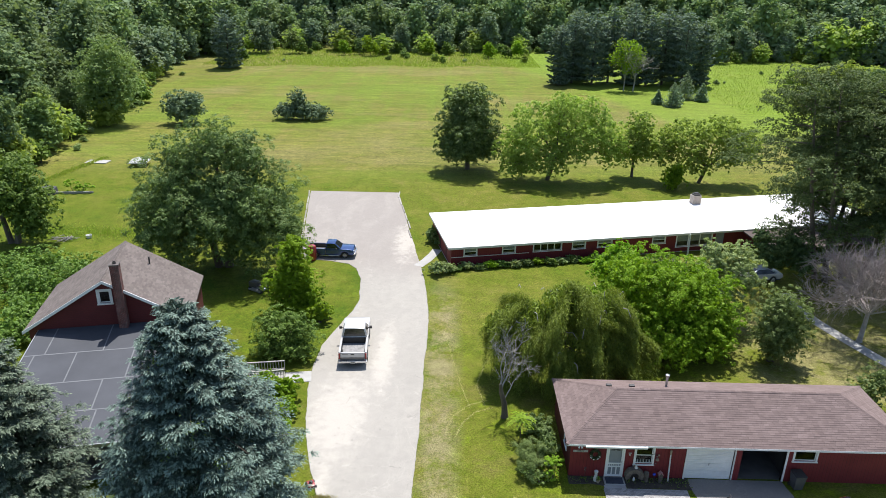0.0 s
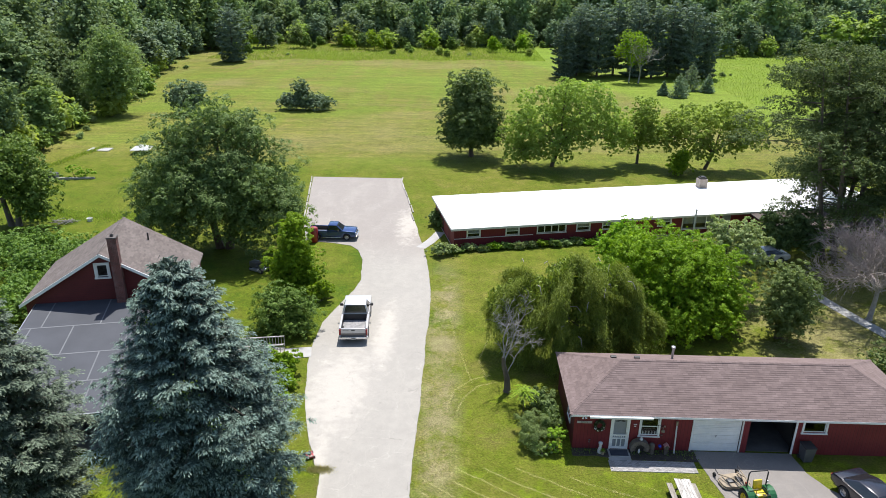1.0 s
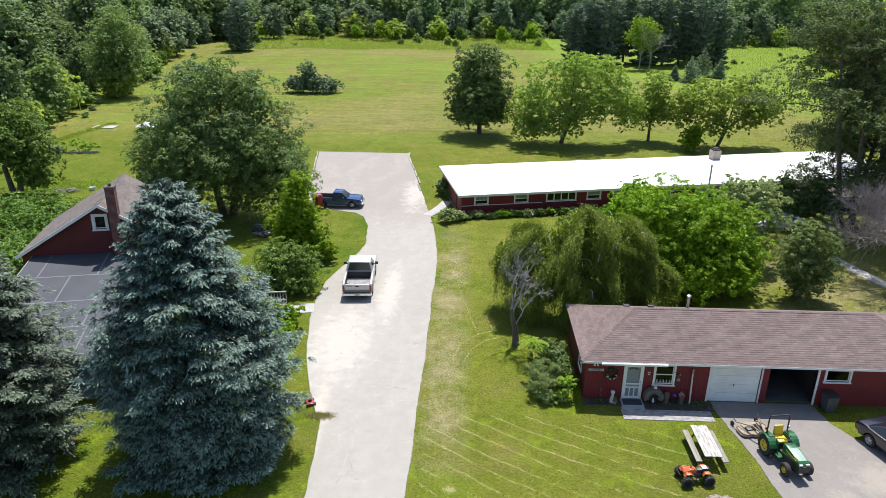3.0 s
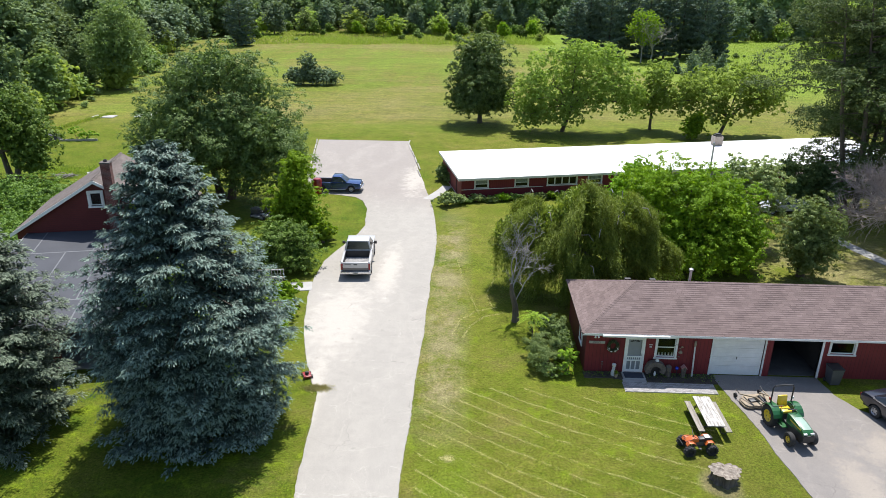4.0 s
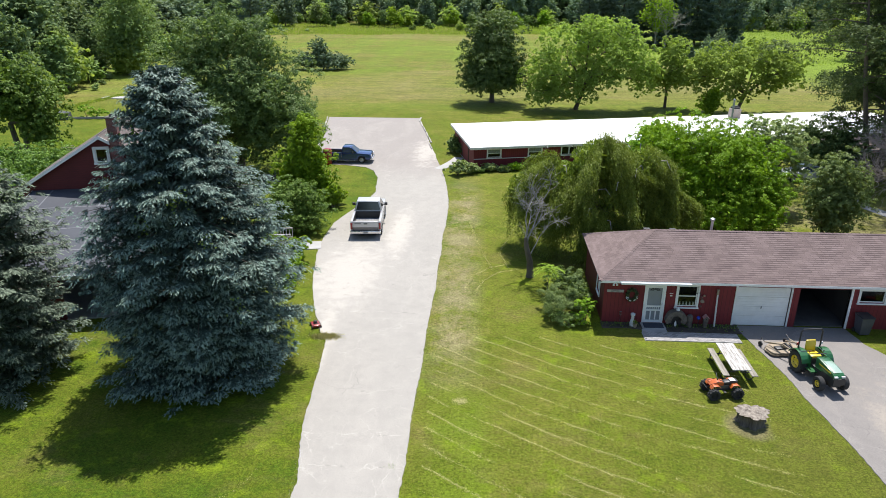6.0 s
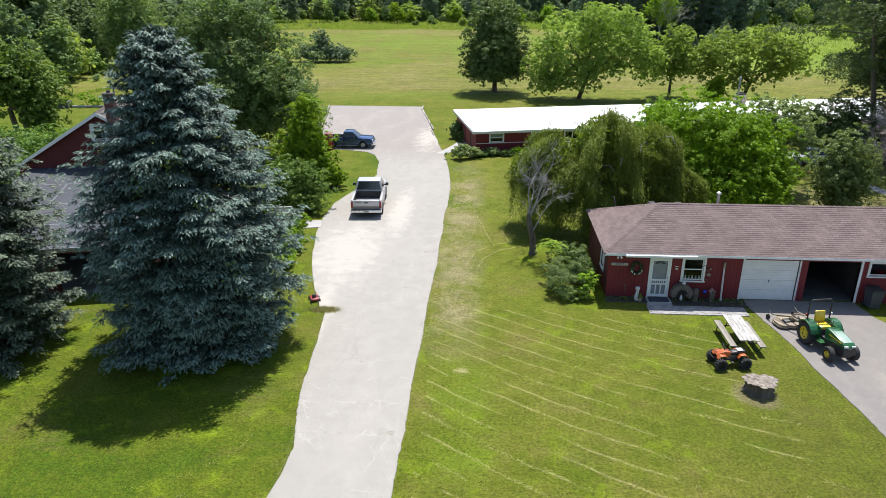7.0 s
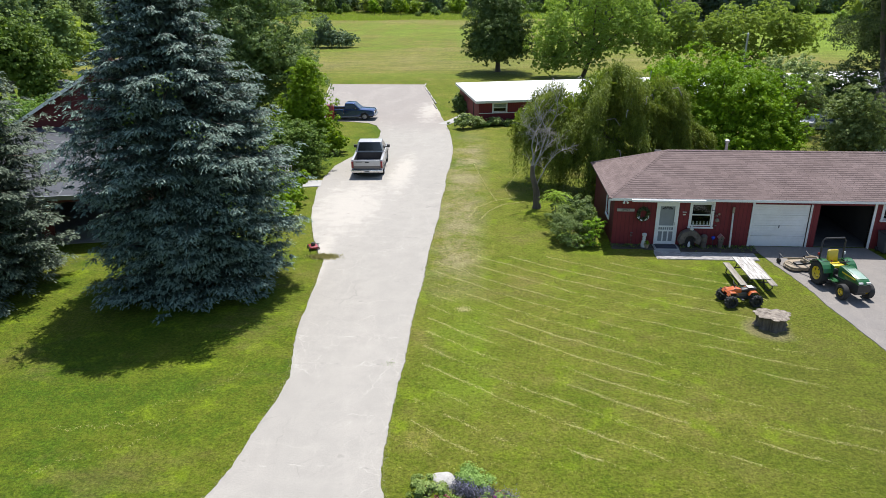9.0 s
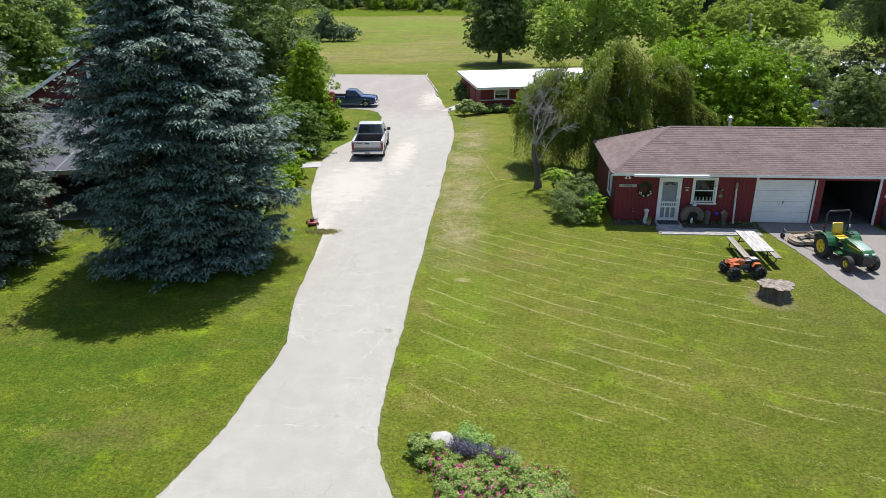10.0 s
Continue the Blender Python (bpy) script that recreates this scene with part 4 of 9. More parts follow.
def shingled(parent, origin, u, vdir, edges, slope_len, material, tab=0.32, rowh=0.145, singles=0):
    """Overlapping shingle tabs on a roof plane. edges(v) gives the u-range at the height v up the slope."""
    u, vdir = Vector(u).normalized(), Vector(vdir).normalized()
    nrm = u.cross(vdir)
    if nrm.z < 0:
        nrm = -nrm
    b, made = Build(), 0
    th, rows = 0.015, int(slope_len / rowh)
    shape = None
    for r in range(rows + 1):
        v0 = r * rowh
        v1 = min(v0 + rowh * 1.25, slope_len)
        if v1 - v0 < 0.04:
            continue
        lo, hi = edges(v0)
        x = lo - (0.16 if r % 2 else 0.0) - 0.05 * (r % 3)
        while x < hi:
            a, c = max(lo, x + 0.004), min(hi, x + tab - 0.004)
            x += tab
            if c - a < 0.03:
                continue
            lift = 0.002 * rng.random()
            P = lambda s, t, h: Vector(origin) + u * s + vdir * t + nrm * h
            hi1 = edges(v1)
            a2, c2 = min(max(a, hi1[0]), hi1[1]), max(min(c, hi1[1]), hi1[0])
            if singles > made and abs(c - a - tab + 0.008) < 1e-6 and a2 == a and c2 == c and v1 - v0 > rowh * 1.2:
                if shape is None:
                    w = tab - 0.008
                    shape = mesh_of("shingle", [(0, 0, 0), (w, 0, 0), (0, 0, th), (w, 0, th), (w, rowh * 1.25, 0.003), (0, rowh * 1.25, 0.003)], [(0, 1, 3, 2), (2, 3, 4, 5), (0, 2, 5), (1, 4, 3)], material)
                o = new("shingle", shape)
                o.parent = parent
                m4 = Matrix.Identity(4)
                for i, ax in enumerate((u, vdir, nrm)):
                    m4[0][i], m4[1][i], m4[2][i] = ax
                m4.translation = P(a, v0, lift)
                o.matrix_basis = m4
                made += 1
                continue
            b.add([P(a, v0, lift), P(c, v0, lift), P(a, v0, th + lift), P(c, v0, th + lift), P(c2, v1, 0.003), P(a2, v1, 0.003)], [(0, 1, 3, 2), (2, 3, 4, 5), (0, 2, 5), (1, 4, 3)])
    me = mesh_of("shingles", b.v, b.f, material)
    return tagged(part("shingles", me, None, parent, "courses of asphalt shingles"), kind="stuff")


def caps(b, p, q, n=None, w=0.11):
    """Ridge or hip cap pieces from p to q."""
    p, q = Vector(p), Vector(q)
    d = (q - p)
    n = n or max(2, int(d.length / 0.2))
    side = d.cross(Vector((0, 0, 1))).normalized() * w
    for i in range(n):
        a, c = p + d * (i / n), p + d * ((i + 1.15) / n)
        t = 0.007
        b.add([a - side + Vector((0, 0, -0.03)), a + Vector((0, 0, t + 0.012)), a + side + Vector((0, 0, -0.03)), c - side + Vector((0, 0, -0.045)), c + Vector((0, 0, t - 0.004)), c + side + Vector((0, 0, -0.045)), a - side + Vector((0, 0, -0.06)), a + side + Vector((0, 0, -0.06))],
              [(0, 1, 4, 3), (1, 2, 5, 4), (0, 6, 7, 2, 1)])


# ---- garage with office ----
garage = thing("garage", pose(0, 0, 0), "long red garage with an office and a hipped brown roof", "garage")
WX0, WX1, WY0, WY1, WH = 7.0, 26.4, 33.15, 39.25, 2.42
holes = [(9.15, 10.06, 0.06, 2.14), (10.76, 11.74, 1.02, 2.16), (13.72, 16.38, 0.0, 2.18), (16.82, 19.32, 0.0, 2.18), (19.80, 21.02, 1.50, 2.16)]
wall = Build()
wall_box(wall, "x", WX0, WX1, WY0, 0.14, 0, WH, holes)
wall_box(wall, "x", WX0, WX1, WY1 - 0.14, 0.14, 0, WH)
wall_box(wall, "y", WY0 + 0.14, WY1 - 0.14, WX0, 0.14, 0, WH, [(34.3, 35.1, 1.05, 2.05)])
wall_box(wall, "y", WY0 + 0.14, WY1 - 0.14, WX1 - 0.14, 0.14, 0, WH)
part("wall", wall, M_RED, garage, "red painted board siding")
for x in (13.3, 19.6):
    part("partition", wall_box(Build(), "y", WY0 + 0.14, WY1 - 0.14, x, 0.1, 0, WH), M_DARK, garage, "partition wall coloured near black to look unlit")
# the dimness of the bay is put into the colour of lining and slab
part("bay_lining", Build().box(13.45, 39.0, 0.04, 19.55, 39.08, 2.39).box(13.42, 33.3, 0.04, 13.45, 39.0, 2.39).box(19.55, 33.3, 0.04, 19.58, 39.0, 2.39).box(13.45, 33.3, 2.35, 19.55, 39.0, 2.385), M_DARK, garage, "near-black lining that makes the open bay look unlit")
part("floor_slab", Build().box(WX0 + 0.14, WY0 + 0.14, -0.1, WX1 - 0.14, WY1 - 0.14, 0.035), surface("dark_concrete", (0.07, 0.065, 0.06), (0.14, 0.13, 0.12), 1.2, 30, 0.8), garage, "concrete floor darkened in colour to look unlit")
part("soffit", Build().box(6.74, 32.86, 2.40, 26.66, 39.54, 2.425), M_OLDWHITE, garage)
E0, E1, EY0, EY1, EZ, RZ = 6.7, 26.7, 32.8, 39.6, 2.50, 4.08
RXA, RXB, RY = 10.05, 23.35, 36.2
v = [(E0, EY0, EZ), (E1, EY0, EZ), (E1, EY1, EZ), (E0, EY1, EZ), (RXA, RY, RZ), (RXB, RY, RZ)]
v += [(x, y, z - 0.07) for x, y, z in v[:4]]
roof = part("roof", mesh_of("roof", v, [(0, 1, 5, 4), (1, 2, 5), (2, 3, 4, 5), (3, 0, 4), (9, 8, 7, 6), (0, 6, 7, 1), (1, 7, 8, 2), (2, 8, 9, 3), (3, 9, 6, 0)], M_SHINGLE), None, garage, "hipped roof of brown asphalt shingles")
SL = math.hypot(RY - EY0, RZ - EZ)
front_edges = lambda t: (3.35 * t / SL, 20.0 - 3.35 * t / SL)
side_edges = lambda t: (3.4 * t / SL2, 6.8 - 3.4 * t / SL2)
SL2 = math.hypot(3.35, RZ - EZ)
shingled(roof, (E0, EY0, EZ + 0.004), (1, 0, 0), (0, RY - EY0, RZ - EZ), front_edges, SL, M_SHINGLE, singles=300)
shingled(roof, (E1, EY1, EZ + 0.004), (-1, 0, 0), (0, RY - EY1, RZ - EZ), front_edges, SL, M_SHINGLE)
shingled(roof, (E0, EY1, EZ + 0.004), (0, -1, 0), (3.35, 0, RZ - EZ), side_edges, SL2, M_SHINGLE)
shingled(roof, (E1, EY0, EZ + 0.004), (0, 1, 0), (-3.35, 0, RZ - EZ), side_edges, SL2, M_SHINGLE)
c = Build()
caps(c, (RXA, RY, RZ + 0.02), (RXB, RY, RZ + 0.02))
for x, y in ((E0, EY0), (E0, EY1)):
    caps(c, (x, y, EZ + 0.03), (RXA, RY, RZ + 0.02))
for x, y in ((E1, EY0), (E1, EY1)):
    caps(c, (x, y, EZ + 0.03), (RXB, RY, RZ + 0.02))
part("ridge_cap", mesh_of("ridge_cap", c.v, c.f, M_SHINGLE), None, roof)
part("fascia", Build().box(6.72, 32.775, 2.385, 26.7, 32.80, 2.50).box(26.70, 32.775, 2.385, 26.725, 39.62, 2.50), M_WHITE, garage)
part("gutter", Build().box(7.75, 32.66, 2.36, 11.25, 32.773, 2.47, bevel=0.02), M_WHITE, garage, "short white gutter over the office door")
flue = part("flue_pipe", Build().tube([(13.4, 37.4, 3.4), (13.4, 37.4, 4.25)], 0.075, 12).lathe([(0.0, 0.02), (0.13, 0.0), (0.13, 0.1), (0.0, 0.17)], 12, pose(13.4, 37.4, 4.26)), M_STEEL, garage, "metal flue pipe with a cap", True)
for x in (9.55, 10.95):
    part("roof_vent", Build().box(x, 36.75, 3.80, x + 0.34, 36.95, 3.93, bevel=0.02), M_BLACK, garage)
for x0, x1 in ((13.62, 13.72), (19.32, 19.43)):
    part("door_trim", Build().box(x0, 33.10, 0.0, x1, 33.29, 2.40), M_WHITE, garage)
# screen door
door = part("door", Build().box(9.07, 33.11, 0.05, 9.15, 33.29, 2.22).box(10.06, 33.11, 0.05, 10.14, 33.29, 2.22).box(9.15, 33.11, 2.14, 10.06, 33.29, 2.22), M_WHITE, garage, "white screen door with a picket lower half")
sd = Build().box(9.15, 33.13, 0.06, 9.25, 33.17, 2.14).box(9.96, 33.13, 0.06, 10.06, 33.17, 2.14).box(9.25, 33.13, 2.02, 9.96, 33.17, 2.14).box(9.25, 33.13, 0.06, 9.96, 33.17, 0.20).box(9.25, 33.13, 0.72, 9.96, 33.17, 0.80).box(9.25, 33.13, 0.94, 9.96, 33.17, 1.02)
sd.box(9.45, 33.13, 0.20, 9.51, 33.17, 0.72).box(9.70, 33.13, 0.20, 9.76, 33.17, 0.72)
for i in range(6):
    sd.box(9.32 + 0.105 * i, 33.135, 0.80, 9.35 + 0.105 * i, 33.165, 0.94)
part("screen_frame", sd, M_WHITE, door)
M_MESH = surface("grey_door_panel", (0.20, 0.215, 0.23), (0.26, 0.275, 0.29), 2, 40, 0.5)
part("inner_panel", Build().box(9.25, 33.19, 0.06, 9.96, 33.23, 2.14), M_MESH, door, "grey inner door behind the screen")
fan = Build()
for i in range(5):
    a = math.radians(18 + 36 * i)
    fan.add([(9.605 + 0.07 * math.cos(a - 0.2), 33.186, 1.84 + 0.05 * math.sin(a - 0.2)), (9.605 + 0.27 * math.cos(a - 0.26), 33.186, 1.84 + 0.17 * math.sin(a - 0.26)), (9.605 + 0.27 * math.cos(a + 0.26), 33.186, 1.84 + 0.17 * math.sin(a + 0.26)), (9.605 + 0.07 * math.cos(a + 0.2), 33.186, 1.84 + 0.05 * math.sin(a + 0.2))], [(0, 1, 2, 3)])
part("fanlight", mesh_of("fanlight", fan.v, fan.f, M_BLACK), None, door, "fan-shaped light in the inner door")
part("door_handle", Build().box(9.99, 33.10, 1.05, 10.02, 33.13, 1.2, bevel=0.008), M_STEEL, door)
# windows
win = window(garage, 10.76, 11.74, 1.02, 2.16, 33.15, 1, 1, 0.10, False, "white double-hung office window with ornaments behind the glass")
for i in range(5):
    part("ornament", Build().lathe([(0.03, 0), (0.05, 0.06), (0.03, 0.13), (0.04, 0.17), (0.0, 0.2)], 10, pose(10.92 + 0.17 * i, 33.22, 1.07)), M_CONCRETE if i % 2 else M_CURTAIN, win, "small ornament on the window ledge", True)
window(garage, 19.80, 21.02, 1.50, 2.16, 33.15, 1, 0, 0.10, False, "wide low white-framed garage window")
part("side_window", Build().box(6.96, 34.2, 1.0, 7.0, 34.3, 2.1).box(6.96, 35.1, 1.0, 7.0, 35.2, 2.1).box(6.96, 34.3, 2.05, 7.0, 35.1, 2.15).box(6.94, 34.2, 0.92, 7.0, 35.2, 1.02).box(7.05, 34.3, 1.05, 7.06, 35.1, 2.05), M_WHITE, garage)
# overhead door
od = part("overhead_door", Build().box(13.72, 33.24, 0.0, 16.38, 33.25, 2.18), M_WHITE, garage, "closed white overhead garage door")
for i in range(4):
    z0 = 0.02 + i * 0.54
    p = Build().box(13.74, 33.20, z0, 16.36, 33.238, z0 + 0.53, bevel=0.008)
    for k in range(3):
        p.box(13.75, 33.19, z0 + 0.09 + k * 0.16, 16.35, 33.20, z0 + 0.10 + k * 0.16)
    part("door_panel", p, M_WHITE, od)
part("door_handle", Build().box(15.02, 33.16, 0.98, 15.05, 33.195, 1.12, bevel=0.008), M_BLACK, od)
part("door_post", Build().box(16.38, 33.13, 0, 16.47, 33.29, 2.2), M_OLDWHITE, garage)
# near-black boards added behind the windows to look unlit, and a shelf inside
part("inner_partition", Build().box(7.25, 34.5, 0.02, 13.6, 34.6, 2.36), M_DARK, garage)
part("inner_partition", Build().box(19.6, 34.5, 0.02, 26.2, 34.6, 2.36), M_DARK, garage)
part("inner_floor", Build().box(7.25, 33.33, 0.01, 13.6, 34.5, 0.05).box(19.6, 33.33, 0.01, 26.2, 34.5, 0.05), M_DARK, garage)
part("bay_shelf", Build().box(16.95, 38.2, 1.0, 19.3, 38.9, 1.04).box(16.95, 38.2, 1.6, 19.3, 38.9, 1.64).box(17.0, 38.25, 0.03, 17.06, 38.31, 1.9).box(19.2, 38.25, 0.03, 19.26, 38.31, 1.9), M_GREYWOOD, garage)

# ---- long low house ----
LB = pose(-0.35, 64.1, -0.45, 0, 0, 13.0)
lb = thing("long_house", LB, "long low red house with a white coated flat roof", "house")
wins = [(1.70, 2.95, 1), (5.70, 6.98, 1), (8.98, 11.95, 4), (13.2, 14.55, 1), (16.0, 17.5, 1), (22.2, 23.6, 1)]
holes = [(a, b_, 1.14, 1.92) for a, b_, n in wins] + [(25.0, 29.1, 0.62, 1.92), (29.55, 30.6, 0.05, 2.0)]
w = Build()
wall_box(w, "x", 0.35, 49.0, 0.4, 0.2, 0, 2.12, holes)
wall_box(w, "x", 0.35, 49.0, 9.7, 0.2, 0, 2.25)
wall_box(w, "y", 0.6, 9.7, 0.35, 0.2, 0, 2.12)
wall_box(w, "y", 0.6, 9.7, 48.8, 0.2, 0, 2.12)
part("wall", w, M_RED, lb, "dark red board siding")
part("floor_slab", Build().box(0.3, 0.35, -0.2, 49.05, 9.95, 0.04), M_CONCRETE, lb)
# near-black wall added behind the windows so that the rooms look unlit
part("inner_wall", Build().box(0.6, 3.5, 0.04, 48.8, 3.6, 2.1), M_DARK, lb)
rf = part("roof", Build().prism([(0.0, 2.14), (10.3, 2.34), (10.3, 2.44), (0.0, 2.24)], 0.0, 49.4, "x"), M_ROOFWHITE, lb, "bright white coated flat roof")
part("fascia", Build().box(-0.02, -0.03, 2.02, 49.42, 0.0, 2.24).prism([(-0.03, 2.02), (10.3, 2.22), (10.3, 2.44), (-0.03, 2.24)], -0.03, -0.002, "x"), M_OLDWHITE, lb)
for a, b_, n in wins:
    window(lb, a, b_, 1.14, 1.92, 0.4, n, 0 if n > 1 else 1, 0.09, n == 1, "white-framed window" if n == 1 else "white-framed window in four lights")
window(lb, 25.0, 29.1, 0.62, 1.92, 0.4, 3, 0, 0.10, True, "wide white-framed picture window")
part("door", Build().box(29.55, 0.45, 0.05, 30.6, 0.52, 2.0, bevel=0.01), M_MESH, lb, "grey door beside the picture window")
part("band_board", Build().box(0.36, 0.36, 1.0, 8.5, 0.398, 1.06), M_OLDWHITE, lb)
for x in (0.55, 1.6):
    part("end_panel", Build().box(0.31, 1.2 + 2.6 * x, 0.1, 0.348, 1.35 + 2.6 * x, 2.1), M_DARK, lb)
ch = part("chimney", Build().box(31.4, 8.4, 2.2, 32.4, 9.3, 3.42, bevel=0.03), surface("pale_brick", (0.30, 0.25, 0.21), (0.46, 0.40, 0.35), 4, 20, 0.9, bump=0.5), lb, "pale brick chimney with a dark cap")
part("chimney_cap", Build().box(31.5, 8.5, 3.42, 32.3, 9.2, 3.60, bevel=0.04).box(31.64, 8.62, 3.60, 32.16, 9.08, 3.72, bevel=0.03), M_BLACK, ch)
porch = part("porch_roof", Build().prism([(-4.6, 1.55), (0.35, 2.0), (0.35, 2.12), (-4.6, 1.67)], 32.5, 46.0, "x"), surface("dark_porch_shingle", (0.060, 0.045, 0.040), (0.11, 0.085, 0.075), 0.8, 45, 0.92, bump=0.5), lb, "low brown porch roof in deep tree shade")
for x in (32.7, 37.2, 41.6, 45.8):
    part("post", Build().box(x - 0.06, -4.4, -0.05, x + 0.06, -4.28, 1.56), M_WHITE, lb)

# ---- gabled red house ----
RH = pose(-24.0, 43.2, 0, 0, 0, 12.5)
rh = thing("red_house", RH, "red gabled house with a brick chimney and shingled roof", "house")
w = Build().prism([(-5.3, 0), (5.3, 0), (5.3, 3.70), (0.62, 6.56), (0.62, 5.2), (-0.62, 5.2), (-0.62, 6.56), (-5.3, 3.70)], 0.35, 0.55)
w.prism([(-0.62, 6.42), (0.62, 6.42), (0.62, 6.56), (0, 6.92), (-0.62, 6.56)], 0.35, 0.55)
w.prism([(-5.3, 0), (5.3, 0), (5.3, 3.70), (0, 6.94), (-5.3, 3.70)], 7.1, 7.3)
wall_box(w, "y", 0.55, 7.1, -5.3, 0.2, 0, 3.70)
wall_box(w, "y", 0.55, 7.1, 5.1, 0.2, 0, 3.70, [(2.6, 3.8, 1.0, 2.2)])
part("wall", w, M_REDLAP, rh, "red lap siding")
part("attic_floor", Build().box(-5.1, 0.55, 3.5, 5.1, 7.1, 3.6), M_DARK, rh)
window(rh, -0.42, 0.28, 5.34, 6.2, 0.35, 1, 0, 0.16, False, "small white-framed gable window")
part("gable_board", Build().box(-0.62, 0.352, 5.2, -0.58, 0.54, 6.42).box(0.44, 0.352, 5.2, 0.62, 0.54, 6.42).box(-0.58, 0.352, 5.2, 0.44, 0.54, 5.275).box(-0.58, 0.352, 6.36, 0.44, 0.54, 6.42), M_REDLAP, rh)
rr = part("roof", Build().prism([(-5.5, 3.633), (0, 6.98), (5.5, 3.633), (5.5, 3.763), (0, 7.13), (-5.5, 3.763)], 0.02, 7.65), M_SHINGLE2, rh, "gabled roof of grey-brown shingles")
RS = math.hypot(5.5, 3.366)
shingled(rr, (-5.5, 7.66, 3.768), (0, -1, 0), (5.5, 0, 3.366), lambda t: (0, 7.66), RS, M_SHINGLE2)
shingled(rr, (5.5, 0.0, 3.768), (0, 1, 0), (-5.5, 0, 3.366), lambda t: (0, 7.66), RS, M_SHINGLE2)
c = Build()
caps(c, (0, 0, 7.16), (0, 7.66, 7.16))
part("ridge_cap", mesh_of("ridge_cap", c.v, c.f, M_SHINGLE2), None, rr)
rake = Build()
for s in (-1, 1):
    rake.prism([(s * 5.6, 3.50), (0, 6.92), (0, 7.14), (s * 5.6, 3.73)], -0.05, 0.015)
part("rake_board", rake, M_WHITE, rh, "white gable trim boards")
part("vent_pipe", Build().tube([(2.0, 5.6, 5.8), (2.0, 5.6, 6.5)], 0.06, 10), M_BLACK, rh)
M_CAPSTONE = surface("sooty_mortar_cap", (0.07, 0.06, 0.055), (0.15, 0.13, 0.12), 4, 20, 0.9)
ch = part("chimney", Build().box(0.72, -0.28, 2.6, 1.30, 0.30, 8.28), M_BRICK, rh, "dark red brick chimney up the gable")
part("chimney_cap", Build().box(0.69, -0.31, 8.28, 1.33, 0.33, 8.36).lathe([(0.12, 0), (0.12, 0.14), (0.10, 0.14), (0.10, 0.0)], 12, pose(1.01, 0.01, 8.36)), M_CAPSTONE, ch)
part("downpipe", Build().tube([(5.45, 0.3, 3.6), (5.45, 0.3, 3.3), (5.42, 0.3, 3.0), (5.38, 0.3, 0.1)], 0.045, 8), M_WHITE, rh)
# low-sloped wing towards the lawn
def wing_z(y):
    return 2.62 + 0.98 * (y + 12.3) / 12.64


fr = part("flat_roof", Build().prism([(-12.3, 2.40), (0.34, 3.38), (0.34, 3.60), (-12.3, 2.62)], -4.65, 5.35, "x"), M_MEMBRANE, rh, "dark membrane low-slope roof with pale seams")


def seam(x0, y0, x1, y1, t):
    part("roof_seam", Build().prism([(y0, wing_z(y0)), (y1, wing_z(y1)), (y1, wing_z(y1) + t), (y0, wing_z(y0) + t)], x0, x1, "x"), M_SEAM, fr)


for y0 in (-2.9, -6.2, -9.2):
    seam(-4.65, y0 - 0.05, 5.35, y0 + 0.05, 0.008)
for y0, y1, xs in ((-2.85, 0.3, (-3.4, 0.2, 3.6)), (-6.15, -2.95, (-4.0, -1.4, 2.2)), (-9.15, -6.25, (-2.6, 0.9, 4.2)), (-12.3, -9.25, (-3.6, 1.2, 3.4))):
    for x in xs:
        seam(x - 0.04, y0, x + 0.04, y1, 0.006)
part("drip_edge", Build().box(-4.7, -12.36, 2.42, 5.4, -12.3, 2.64).prism([(-12.3, 2.42), (0.3, 3.40), (0.3, 3.62), (-12.3, 2.64)], -4.7, -4.652, "x").prism([(-12.3, 2.42), (0.3, 3.40), (0.3, 3.62), (-12.3, 2.64)], 5.352, 5.4, "x"), M_STEEL, fr)
w = Build()
wall_box(w, "x", -4.5, 5.2, -12.0, 0.15, 0, 2.42, [(-4.0, 0.0, 0, 2.2), (0.6, 4.6, 0, 2.2)])
for x in (-4.5, 5.05):
    w.prism([(-11.85, 0), (0.3, 0), (0.3, 3.37), (-11.85, 2.43)], x, x + 0.15, "x")
part("wing_wall", w, M_REDLAP, rh)
part("wing_floor", Build().box(-4.35, -12.0, -0.1, 5.05, 0.34, 0.04), M_CONCRETE, rh)
part("vent_pipe", Build().tube([(4.0, -2.5, 3.3), (4.0, -2.5, 3.8)], 0.07, 10), M_BLACK, rh)

# ---- vehicles ----
def paint(name, a, b, rough=0.25, metal=0.3):
    return surface(name, a, b, 0.8, 60, rough, metal=metal, bump=0.0, coat=0.6)


M_SILVER = paint("white_silver_car_paint", (0.46, 0.45, 0.44), (0.54, 0.53, 0.52), 0.3, 0.1)
M_LOWGREY = paint("dark_grey_car_paint", (0.09, 0.085, 0.085), (0.12, 0.115, 0.115), 0.35)
M_BLUE = paint("dark_blue_car_paint", (0.016, 0.045, 0.150), (0.024, 0.062, 0.200), 0.22)
M_NAVY = paint("black_car_paint", (0.010, 0.011, 0.018), (0.015, 0.017, 0.027), 0.22, 0.0)
M_CARGLASS = surface("tinted_car_glass", (0.012, 0.014, 0.016), (0.020, 0.022, 0.025), 1, 5, 0.12, bump=0, spec=0.9)
M_RUBBER = surface("tyre_rubber", (0.020, 0.020, 0.020), (0.038, 0.037, 0.036), 4, 40, 0.85, bump=0.4)
M_RIM = surface("alloy_rim", (0.40, 0.40, 0.41), (0.56, 0.56, 0.57), 4, 30, 0.35, metal=0.8)
M_CHROME = surface("chrome_bumper", (0.55, 0.55, 0.56), (0.68, 0.68, 0.69), 2, 20, 0.25, metal=0.9)
